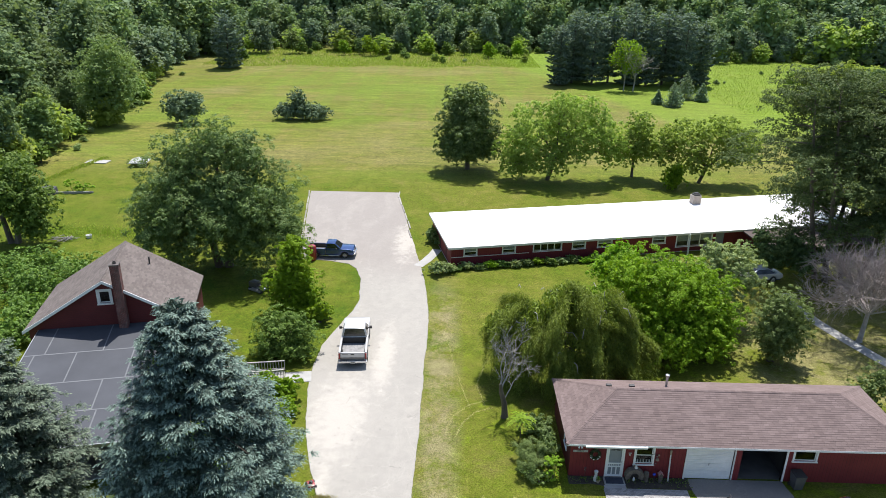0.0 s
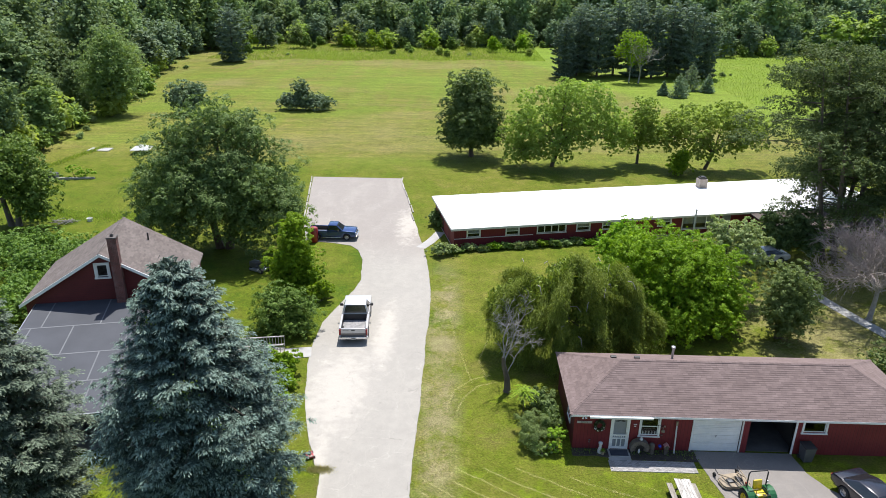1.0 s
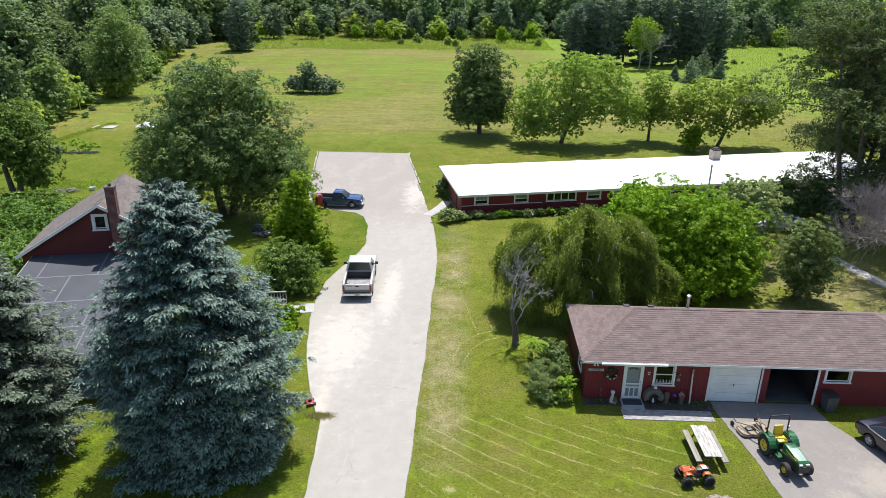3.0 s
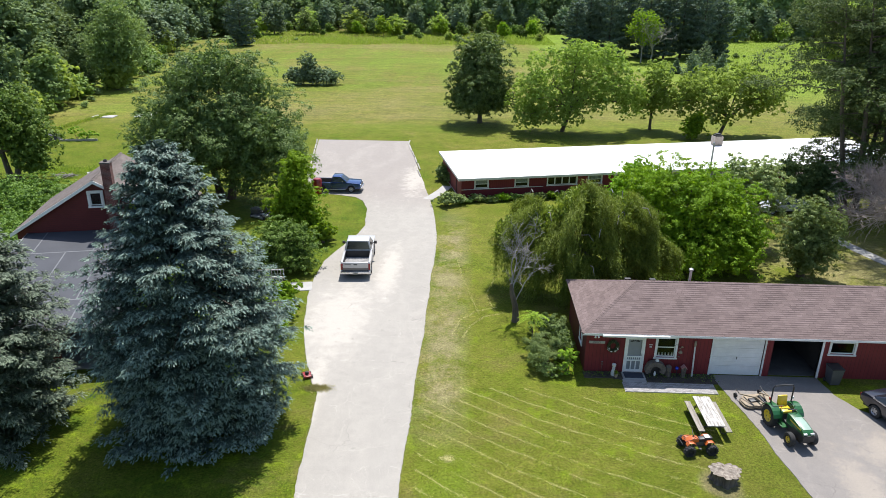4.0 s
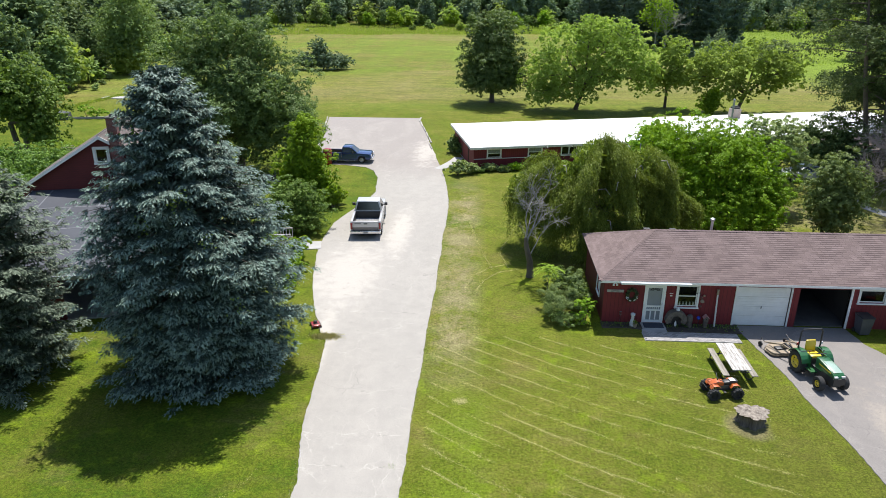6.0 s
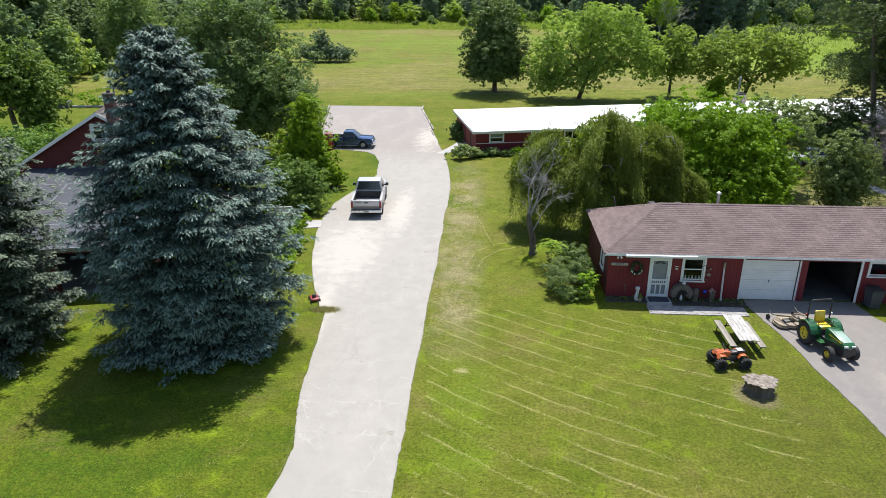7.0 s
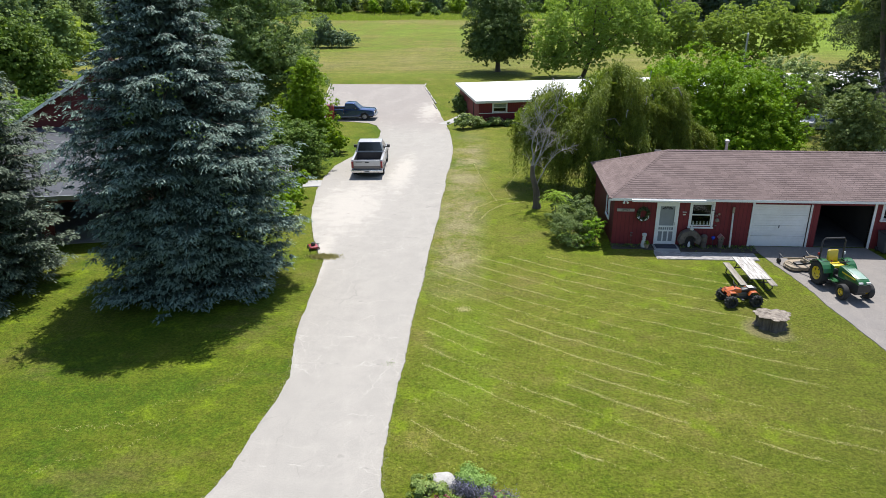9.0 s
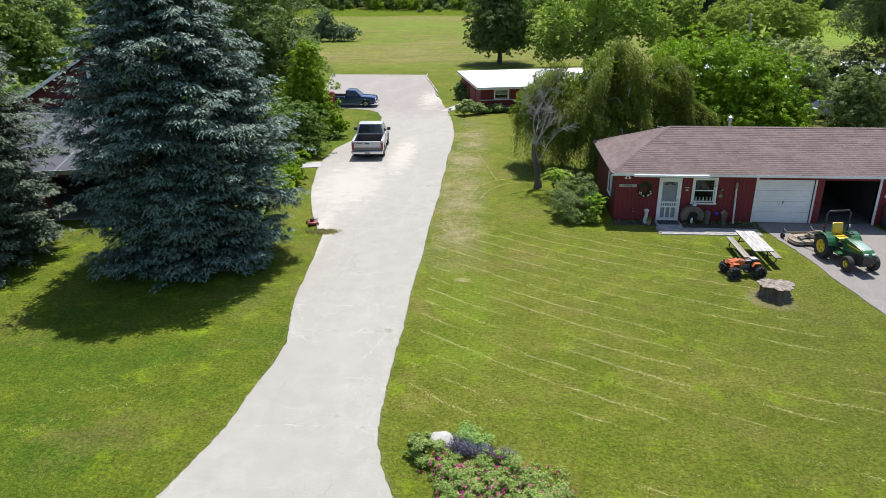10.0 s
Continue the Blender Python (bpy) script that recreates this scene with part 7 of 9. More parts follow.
t0 = timber(pose(-7.15, 88.2, gz(88)), 2.5)
for i in range(1, 6):
    y = 88.2 - 2.9 * i
    copy_thing(t0, pose(-7.1 + 0.168 * 2.9 * i + 0.1 * rng.normal(), y, gz(y), 0, 0, 9.6 + 2 * rng.normal()))
for i in range(8):
    y = 88 - 2.75 * i
    copy_thing(t0, pose(-19.0 + 0.147 * 2.75 * i, y, gz(y), 0, 0, 8.5 + rng.normal()))

# wooden ramp with rails by the drive
rp_ = thing("wooden_ramp", pose(-12.8, 42.6, 0, 0, 0, 10), "grey weathered wooden ramp with slatted rails", "ramp")
for i in range(14):
    part("deck_board", Build().box(-2.6 + i * 0.26, -0.6, 0.30 - 0.01 * i, -2.36 + i * 0.26, 0.6, 0.34 - 0.01 * i), M_GREYWOOD, rp_)
part("joist", Build().box(-2.6, -0.55, -0.02, 1.0, -0.48, 0.26).box(-2.6, 0.48, -0.02, 1.0, 0.55, 0.26), M_GREYWOOD, rp_)
for s in (-1, 1):
    rail = part("rail", Build().box(-2.6, s * 0.62 - 0.05, 1.05, 1.05, s * 0.62 + 0.05, 1.10).box(-2.6, s * 0.62 - 0.03, 0.42, 1.05, s * 0.62 + 0.03, 0.48), M_GREYWOOD, rp_)
    for i in range(19):
        part("baluster", Build().box(-2.56 + i * 0.198, s * 0.62 - 0.02, 0.3, -2.52 + i * 0.198, s * 0.62 + 0.02, 1.05), M_GREYWOOD, rail)
part("landing_slab", Build().box(1.05, -0.7, -0.05, 2.9, 0.7, 0.05, bevel=0.02), M_CONCRETE, rp_, "concrete landing at the drive edge")

# small red push mower
pm = thing("push_mower", pose(-7.75, 31.75, 0, 0, 0, 25) @ Matrix.Diagonal((0.8, 0.8, 0.8, 1)), "small red lawn mower beside the drive", "lawn mower")
M_REDPAINT = paint("red_machine_paint", (0.24, 0.010, 0.012), (0.32, 0.02, 0.018), 0.4, 0.0)
rounded("deck", Build().box(-0.26, -0.34, 0.08, 0.26, 0.34, 0.22), M_REDPAINT, pm, "", 0.04)
part("engine", Build().lathe([(0.13, 0.22), (0.13, 0.34), (0.10, 0.40), (0, 0.41)], 14), M_BLACK, pm)
for s in (-1, 1):
    for y in (-0.3, 0.3):
        part("wheel", Build().lathe([(0.03, -0.025), (0.1, -0.025), (0.1, 0.025), (0.03, 0.025)], 14, pose(s * 0.29, y, 0.1, 0, 90, 0)), M_RUBBER, pm)
    part("handle_bar", Build().tube([(s * 0.22, -0.3, 0.2), (s * 0.22, -0.85, 0.62)], 0.014, 7), M_BLACK, pm)
part("grip", Build().tube([(-0.22, -0.85, 0.62), (0.22, -0.85, 0.62)], 0.018, 7), M_BLACK, pm)

# garden path to the long house
def path_strip(name, pts, width, label):
    v, f = [], []
    P = [Vector((x, y, 0)) for x, y in pts]
    for i, p in enumerate(P):
        d = (P[min(i + 1, len(P) - 1)] - P[max(0, i - 1)]).normalized()
        s = Vector((-d.y, d.x, 0)) * width / 2
        for q, z in ((-1.02, -0.05), (-1, 0.03), (1, 0.03), (1.02, -0.05)):
            v.append((p.x + s.x * q, p.y + s.y * q, gz(p.y) + z))
    for i in range(len(P) - 1):
        for k in range(3):
            f.append((i * 4 + k, i * 4 + k + 1, (i + 1) * 4 + k + 1, (i + 1) * 4 + k))
    return tagged(new(name, mesh_of(name, v, f, M_CONCRETE)), label, "path", kind="structure")


path_strip("pavement_path", [(36, 40), (34.5, 44), (33, 47.6), (32, 50.8), (31.2, 54), (30.8, 57), (31, 60)], 1.1, "pale concrete garden path")
path_strip("pavement_walk", [(-3.4, 64.6), (-2.6, 66.2), (-2.0, 67.8), (-1.6, 69.2)], 1.0, "concrete walk to the end of the long house")

# far yard: pad, canopy, woodpile
cp = thing("concrete_pad", pose(-53.5, 101.5, gz(101)), "pale concrete pad in the long grass", "concrete pad")
part("slab", Build().box(-1.6, -0.9, -0.05, 1.6, 0.9, 0.12, bevel=0.03), M_CONCRETE, cp)
cn = thing("canopy_tent", pose(-46.6, 100.2, gz(100), 0, 0, 8) @ Matrix.Diagonal((0.78, 0.78, 0.62, 1)), "small white peaked canopy on poles", "canopy")
part("canopy_top", Build().add([(-1.7, -1.7, 1.1), (1.7, -1.7, 1.1), (1.7, 1.7, 1.1), (-1.7, 1.7, 1.1), (0, 0, 2.1), (-1.7, -1.7, 0.95), (1.7, -1.7, 0.95), (1.7, 1.7, 0.95), (-1.7, 1.7, 0.95)], [(0, 1, 4), (1, 2, 4), (2, 3, 4), (3, 0, 4), (0, 5, 6, 1), (1, 6, 7, 2), (2, 7, 8, 3), (3, 8, 5, 0)]), M_CURTAIN, cn)
for x in (-1.65, 1.65):
    for y in (-1.65, 1.65):
        part("pole", Build().tube([(x, y, -0.05), (x, y, 1.1)], 0.03, 7), M_STEEL, cn)
bo = thing("covered_woodpile", pose(-52.4, 85.6, gz(85), 0, 0, 10), "low woodpile under a dark grey tarp", "woodpile")
part("tarp", Build().prism([(-1.1, 0.0), (1.1, 0.0), (1.0, 0.75), (0, 0.95), (-1.0, 0.75)], -0.7, 0.7), M_MEMBRANE, bo)
bd = thing("garden_edging", pose(-49.2, 86.0, gz(86), 0, 0, 8), "timber edging of a small garden bed", "edging")
part("timber", Build().box(-2.4, -0.1, -0.02, 2.4, 0.1, 0.25, bevel=0.02), M_GREYWOOD, bd)
clump_plant("garden_shrub", -49.6, 86.6, [(0, 0, 0.7, 1.2, 0.8, 0.8), (1.6, 0, 0.6, 1.0, 0.7, 0.6)], 1500, 0.22, L_LIME, "light green garden shrubs behind the edging", "shrub")
bw = thing("brush_pile", pose(-41.8, 69.6, gz(69)), "heap of grey cut branches on the lawn", "brush pile")
b = Build()
for i in range(26):
    q = unit(1)[0]
    p = np.array([rng.normal() * 0.5, rng.normal() * 0.3, 0.08 + 0.25 * rng.random()])
    b.tube([p - q * np.array([0.9, 0.6, 0.1]), p + q * np.array([0.9, 0.6, 0.1])], [0.04, 0.02], 5)
part("branches", b, M_GREYBARK, bw)
bk = thing("white_bucket", pose(-39.5, 70.4, gz(70)), "white tub on the lawn", "bucket")
part("tub", Build().lathe([(0.25, -0.02), (0.32, 0.35), (0.30, 0.35), (0.22, 0.05)], 14), M_WHITE, bk)
rb_ = thing("ride_mower", pose(-17.6, 57.8, gz(58), 0, 0, 60), "dark riding mower in the shade of the maple", "riding mower")
rounded("hood", Build().box(-0.35, 0.1, 0.35, 0.35, 0.95, 0.85), M_LOWGREY, rb_, "", 0.06)
rounded("seat", Build().box(-0.25, -0.5, 0.55, 0.25, -0.05, 0.7).box(-0.25, -0.6, 0.65, 0.25, -0.48, 1.0), M_BLACK, rb_, "", 0.03)
part("deck", Build().box(-0.55, -0.6, 0.12, 0.55, 0.6, 0.32, bevel=0.04), M_STEEL, rb_)
for s in (-1, 1):
    wheel(rb_, s * 0.42, -0.55, 0.25, 0.2, M_OLDWHITE, s)
    wheel(rb_, s * 0.40, 0.75, 0.19, 0.14, M_OLDWHITE, s)
# red drum trailer behind the blue pickup
rd = thing("red_tank", pose(-14.25, 65.75, gz(66)), "red cylindrical tank standing behind the blue pickup", "tank")
part("drum", Build().lathe([(0.34, -0.02), (0.42, 0.1), (0.42, 1.42), (0.34, 1.54), (0.1, 1.6), (0, 1.6)], 24), M_REDPAINT, rd, "", True)
# utility wires at the wood edge
wi = thing("power_line", pose(0, 0, 0), "power lines strung along the edge of the woods", "power line")
for k in range(4):
    pts = [(-70 - 22 * t, 95 + 62 * t, 9.0 + 0.9 * k - 1.6 * math.sin(math.pi * t)) for t in [i / 20 for i in range(21)]]
    part("wire", Build().tube([(x - 0.5 * k, y, z) for x, y, z in pts], 0.022, 5), M_STEEL, wi)
for x, y in ((-70, 95), (-92, 157)):
    part("pole", Build().tube([(x, y, -0.6), (x, y, 12.4)], [0.16, 0.11], 8).box(x - 1.9, y - 0.06, 11.0, x + 0.3, y + 0.06, 11.15), M_GREYBARK, wi)

# ---- trees and shrubs of the yard ----
tree("shade_maple", -22.6, 63.5, [(-4.6, 0.5, 6.4, 4.2, 4.0, 4.4), (3.9, -0.6, 6.0, 4.5, 4.2, 4.8), (-2.8, 0.2, 10.4, 2.9, 2.8, 2.7), (2.8, 0, 10.8, 3.1, 3.0, 2.8), (0, -1.8, 6.6, 3.8, 3.4, 4.0), (6.4, -0.5, 4.0, 2.4, 2.4, 2.8), (-6.6, 0, 3.6, 2.4, 2.4, 2.6), (3.0, -2.6, 3.2, 2.8, 2.4, 2.8), (-3.2, -2.4, 3.0, 2.8, 2.4, 2.6), (0, 2, 5.0, 3.5, 3, 3.5), (0.2, -0.3, 12.1, 2.9, 2.8, 2.6), (1.0, -3.6, 6.4, 3.2, 3.0, 3.2), (-2.6, -3.2, 6.6, 3.0, 3.0, 3.0), (4.0, -3.0, 7.2, 2.6, 2.6, 2.4)], L_MAPLE, 110000, 0.175,
     "broad dense shade maple beside the red house", trunk_r=0.38, fork=0.2, stems=2, clump=0.34, jitter=0.42, lump=(0.34, 0.76, 1.0))
tree("lime_tree", -13.2, 53.4, [(0, 0, 3.2, 2.1, 2.0, 2.1), (0.0, 0, 5.2, 1.4, 1.4, 1.6), (-1.2, 0, 2.4, 1.4, 1.4, 1.4), (1.3, -0.3, 1.7, 1.3, 1.2, 1.3), (0.1, 0.1, 6.4, 0.95, 0.95, 0.9), (-0.6, -0.8, 1.1, 1.4, 1.2, 1.1), (1.0, -0.6, 0.9, 1.3, 1.2, 0.9)], L_BRIGHT, 40000, 0.115, "bright lime-green bushy young tree", trunk_r=0.14)
tree("round_bush", -12.4, 46.2, [(0, 0, 1.7, 2.3, 2.1, 1.6), (-0.7, 0.2, 2.6, 1.4, 1.4, 1.1), (0.9, -0.2, 2.4, 1.3, 1.3, 1.0), (-0.8, -0.7, 0.9, 1.6, 1.4, 0.95), (0.9, -0.7, 0.9, 1.6, 1.4, 0.95), (0, 0.9, 1.0, 2.0, 1.2, 1.0)], L_SHRUB, 34000, 0.10, "large rounded green bush beside the drive", "bush", trunk_r=0.1, stems=3)
tree("low_bush", -10.9, 51.6, [(0, 0, 1.0, 1.0, 1.0, 0.9), (0.1, 0.9, 0.7, 0.7, 0.7, 0.7)], L_LIME, 4500, 0.18, "low green bush at the lawn edge", "bush", trunk_r=0.06, stems=3)
tree("low_bush", -11.3, 40.4, [(0, 0, 0.8, 1.2, 1.0, 0.8), (-1.4, 0.2, 0.9, 1.0, 0.9, 0.8), (0.6, -1.8, 0.6, 0.8, 1.2, 0.6), (0.9, -4.2, 0.5, 0.7, 1.2, 0.5)], L_LIME, 7000, 0.16, "bright low bushes between ramp and spruce", "bush", trunk_r=0.05, stems=3)
tree("round_maple", 2.0, 102, [(0, 0, 6.0, 4.9, 4.6, 4.6), (0, 0, 9.3, 4.0, 3.9, 3.3), (-2.2, -1, 3.5, 2.9, 2.6, 2.4), (2.4, -0.6, 3.6, 2.9, 2.6, 2.4), (0, -1.5, 3.2, 3.0, 2.4, 2.2)], L_DARK, 44000, 0.25, "dark round-headed maple standing alone", trunk_r=0.35, fork=0.18)
tree("apple_tree", 13.4, 97, [(-2.0, 0, 6.4, 4.2, 4.0, 4.2), (3.6, 0, 8.0, 4.2, 4.0, 3.8), (7.6, 0, 6.0, 3.0, 3.0, 3.0), (-4.6, 0, 4.4, 2.8, 2.6, 3.2), (1.0, -1, 10.6, 2.8, 2.6, 1.9), (-2.6, -1.6, 2.8, 2.6, 2.2, 2.0), (3.4, -1.0, 4.8, 3.0, 2.6, 2.4), (8.8, 0, 4.0, 2.2, 2.2, 2.4), (-4.8, -1.0, 2.2, 2.4, 2.2, 2.1), (0.4, -2.0, 3.0, 2.6, 2.2, 2.2)], L_APPLE, 62000, 0.25, "wide light green apple tree with a leaning trunk", group="orchard trees", trunk_r=0.28, fork=0.25, lean=(1.0, 0), stems=1, density=7, core=False, clump=0.22, jitter=0.9, lift=0.6, inner=0.3)
tree("apple_tree", 26, 99.5, [(0, 0, 5.0, 2.7, 2.6, 2.8), (0.4, 0, 7.8, 1.9, 1.9, 1.9), (-1.2, 0, 3.6, 2.0, 1.9, 1.8), (1.4, 0, 4.0, 1.8, 1.7, 1.8)], L_APPLE, 21000, 0.24, "slender light green orchard tree", group="orchard trees", trunk_r=0.2, fork=0.25, density=7, core=False, clump=0.22, jitter=0.9, lift=0.6, inner=0.3)
tree("apple_tree", 35, 97, [(-3.4, 0, 6.0, 3.4, 3.2, 3.0), (1.6, 0, 7.0, 3.6, 3.2, 2.7), (5.6, 0, 5.4, 3.0, 2.8, 3.0), (-1.2, -0.6, 3.0, 2.2, 2.0, 2.2), (-5.6, 0, 4.6, 2.4, 2.2, 2.6), (3.6, -0.6, 4.0, 2.4, 2.2, 2.2)], L_APPLE, 44000, 0.25, "spreading light green orchard tree", group="orchard trees", trunk_r=0.24, fork=0.25, lean=(0.8, 0), stems=1, density=7, core=False, clump=0.22, jitter=0.9, lift=0.6, inner=0.3)
tree("apple_tree", 84, 160, [(-4, 0, 5.5, 4.5, 4, 3.4), (2.5, 0, 6.6, 5, 4, 3.4), (8, 0, 5.6, 4, 4, 3.4)], L_APPLE, 9000, 0.55, "light green field tree behind the locust", group="orchard trees", trunk_r=0.28, fork=0.25, stems=2, density=5, clump=0.22, jitter=0.9, lift=0.6, inner=0.3)


def locust(x, y, height, trunks, n, size, reach, label, seed):
    """Slim dark trunks that rise through layered, feathery sprays."""
    r2 = random.Random(seed)
    ob = thing("locust_tree", pose(x, y, gz(y)), label, "tree", "locusts")
    lobes = []
    for dx, dy, lx, ly in trunks:
        b = Build()
        top = Vector((dx + lx, dy + ly, height * r2.uniform(0.86, 0.95)))
        foot = Vector((dx, dy, -0.15))
        mid = foot.lerp(top, 0.5) + Vector((r2.gauss(0, 0.25), r2.gauss(0, 0.25), 0))
        line = [foot, foot + Vector((0, 0, 0.4)), foot.lerp(mid, 0.5), mid, mid.lerp(top, 0.5), top]
        b.tube(line, [0.34, 0.25, 0.21, 0.17, 0.11, 0.03], 10)
        z = height * 0.25
        while z < height * 0.95:
            f = z / height
            p = foot.lerp(mid, min(1, f / 0.45)) if f < 0.45 else mid.lerp(top, (f - 0.45) / 0.5)
            ang = r2.uniform(0, 6.283)
            out = reach * r2.uniform(0.45, 1.0) * (1.0 if f < 0.7 else 1.0 - 1.9 * (f - 0.7))
            e = p + Vector((math.cos(ang) * out, math.sin(ang) * out, r2.uniform(-0.9, 1.0)))
            m_ = p.lerp(e, 0.5) + Vector((0, 0, 0.35))
            b.tube([p, m_, e], [0.07, 0.045, 0.015], 6)
            w = r2.uniform(1.7, 2.8)
            lobes.append((e.x, e.y, e.z, w, w, w * 0.52))
            q = p.lerp(e, 0.55)
            lobes.append((q.x, q.y, q.z + 0.1, w * 0.75, w * 0.75, w * 0.4))
            z += height * r2.uniform(0.026, 0.042)
        lobes.append((top.x, top.y, top.z - 0.2, 1.6, 1.6, 1.3))
        part("trunk", b.mesh("trunk", M_BARK, True), None, ob)
    part("crown", crown_mesh("crown", lobes, n, size, L_BIG, clump=0.30, density=6, inner=0.3, flat=0.6, aspect=0.45, jitter=0.8, lift=0.6), None, ob)
    return ob


locust(36.4, 63.0, 20.4, [(0, 0, -2.6, 0), (2.1, 1.2, -0.6, 0.4), (0.9, 2.2, 1.6, 0.5), (3.8, 0.8, 4.0, 0), (-0.6, 0.9, -4.0, -0.5)], 150000, 0.235, 6.6, "tall airy old tree with several slim dark trunks", 5)
locust(44.5, 61.5, 18.5, [(0, 0, -1.0, 0), (2.0, 0.6, 2.0, 0)], 40000, 0.26, 5.6, "tall shady tree above the porch", 8)
# two trees added behind the house, mostly hidden, whose crowns shade the porch
locust(43.5, 76.5, 19.0, [(0, 0, -0.5, 0), (2.2, 0.6, 1.2, 0)], 24000, 0.34, 5.2, "tall tree added behind the long house for porch shade", 14)
locust(51.0, 75.0, 19.0, [(0, 0, -0.5, 0), (2.2, 0.6, 1.2, 0)], 20000, 0.36, 5.6, "tall tree added behind the long house for porch shade", 15)
locust(49.5, 67.0, 18.0, [(0, 0, 1.0, 0), (1.4, 0.8, 3.0, 0)], 26000, 0.30, 5.4, "tall shady tree beyond the porch", 9)
tree("porch_shrub", 31.2, 63.6, [(0, 0, 2.4, 1.6, 1.4, 1.7), (1.6, 0.4, 3.4, 1.5, 1.4, 1.4), (-1.0, 0.6, 3.8, 1.2, 1.1, 1.2), (2.8, -0.6, 2.0, 1.4, 1.3, 1.5)], L_BIG, 14000, 0.18, "dark leafy sapling growing before the porch", "shrub", trunk_r=0.07, stems=3)
tree("porch_shrub", 40.6, 60.4, [(0, 0, 2.0, 1.8, 1.6, 1.8), (2.0, 0.4, 2.4, 1.8, 1.6, 1.9), (4.2, 0, 2.0, 1.8, 1.6, 1.8)], L_BIG, 12000, 0.2, "dark undergrowth between the trunks", "shrub", trunk_r=0.07, stems=3)
tree("orchard_shrub", 30.2, 93.5, [(0, 0, 1.5, 1.6, 1.5, 1.5), (0.4, 0, 2.8, 1.1, 1.0, 1.1)], L_LIME, 5000, 0.22, "light green shrub under the orchard trees", "shrub", trunk_r=0.06, stems=2)
tree("field_bush", -29.8, 136, [(0, 0, 1.7, 4.3, 2.4, 1.7), (-0.6, 0, 3.7, 1.9, 1.7, 2.1), (3.2, 0, 1.4, 2.5, 1.9, 1.4), (-3.2, 0, 1.6, 2.3, 2.1, 1.6)], L_WOODS, 8000, 0.36, "thicket of bushes alone in the mown field", "bush", "field bushes", 0.1)
tree("field_bush", -50.5, 130, [(0, 0, 2.8, 3.8, 3.0, 2.8), (1.4, 0, 4.2, 2.2, 2.0, 1.8), (-1.8, 0, 3.2, 2.1, 1.9, 2.1)], L_WOODS, 7000, 0.36, "rounded bush standing in the mown field", "bush", "field bushes", 0.12)
tree("bright_tree", 15.9, 48.8, [(0, 0, 3.5, 3.8, 3.4, 2.9), (-2.2, 0.8, 5.9, 2.6, 2.4, 1.9), (3.2, -0.4, 3.8, 2.8, 2.6, 2.4), (0.6, -0.2, 6.2, 2.3, 2.1, 1.6), (3.2, 0.6, 5.4, 2.0, 1.9, 1.6), (-3.0, 1.2, 2.9, 2.3, 2.1, 2.0), (4.6, 0, 2.5, 1.9, 1.9, 1.8), (-1.6, -1.6, 2.0, 2.4, 1.8, 1.8), (2.6, -1.6, 2.0, 2.6, 1.8, 1.8), (4.8, -0.8, 1.8, 1.6, 1.6, 1.6), (-3.6, 0.2, 1.8, 1.9, 1.7, 1.7), (-2.2, -3.0, 1.5, 2.0, 1.6, 1.5), (1.0, -3.2, 1.6, 2.2, 1.6, 1.6), (3.6, -2.4, 1.5, 1.8, 1.5, 1.5)], L_BRIGHT, 110000, 0.115, "dense vivid green tree behind the garage", trunk_r=0.22, stems=3, fork=0.2, lump=(0.36, 0.72, 0.98))
tree("sprig_tree", 13.9, 55.4, [(0, 0, 5.4, 1.1, 1.0, 1.3), (1.3, 0.2, 4.8, 1.2, 1.1, 1.1), (-0.9, 0, 4.0, 1.3, 1.2, 1.3), (0.4, 0, 3.0, 1.7, 1.4, 1.5)], L_BRIGHT, 13000, 0.145, "slender yellow-green tree with loose top shoots", trunk_r=0.1, stems=2)
tree("sprig_tree", 18.0, 56.4, [(0, 0, 3.6, 1.4, 1.2, 1.4), (1.4, 0.2, 3.2, 1.1, 1.0, 1.2), (-1.2, 0, 2.6, 1.4, 1.2, 1.4)], L_MAPLE, 11000, 0.16, "darker green sapling among the garden trees", trunk_r=0.09, stems=2)
tree("silver_tree", 22.4, 53.8, [(0.2, -0.2, 5.4, 2.5, 2.2, 1.6), (-1.3, -0.4, 3.6, 2.1, 1.8, 1.7), (1.6, -0.4, 4.0, 2.1, 1.8, 1.7), (0.3, -0.8, 2.2, 2.3, 1.8, 1.7), (-0.8, 0, 6.4, 1.2, 1.2, 1.0), (1.5, 0, 6.0, 1.2, 1.2, 1.1)], L_SILVER, 34000, 0.15, "airy silvery-green small tree", trunk_r=0.15, stems=2, core=False, inner=0.15)
tree("small_tree", 24.4, 46.9, [(0, 0, 4.2, 1.7, 1.6, 1.9), (-0.5, -0.2, 2.5, 1.8, 1.6, 1.6), (1.0, 0, 2.5, 1.6, 1.5, 1.5), (0.2, -0.4, 1.2, 1.8, 1.6, 1.2), (0.8, 0.2, 3.4, 1.7, 1.5, 1.6)], L_SMALL, 28000, 0.11, "small rounded tree beside the garden path", trunk_r=0.13, stems=2)
tree("pale_shrub", 5.0, 33.3, [(0, -0.2, 0.6, 1.0, 0.9, 0.6), (0.2, 0.5, 0.85, 0.95, 0.9, 0.65), (-0.2, 1.2, 0.75, 0.75, 0.7, 0.6)], L_SMALL, 24000, 0.066, "green leafy shrub at the garage corner", "shrub", trunk_r=0.03, stems=3, core=False, inner=0.2, clump=0.5, density=5, aspect=0.36)
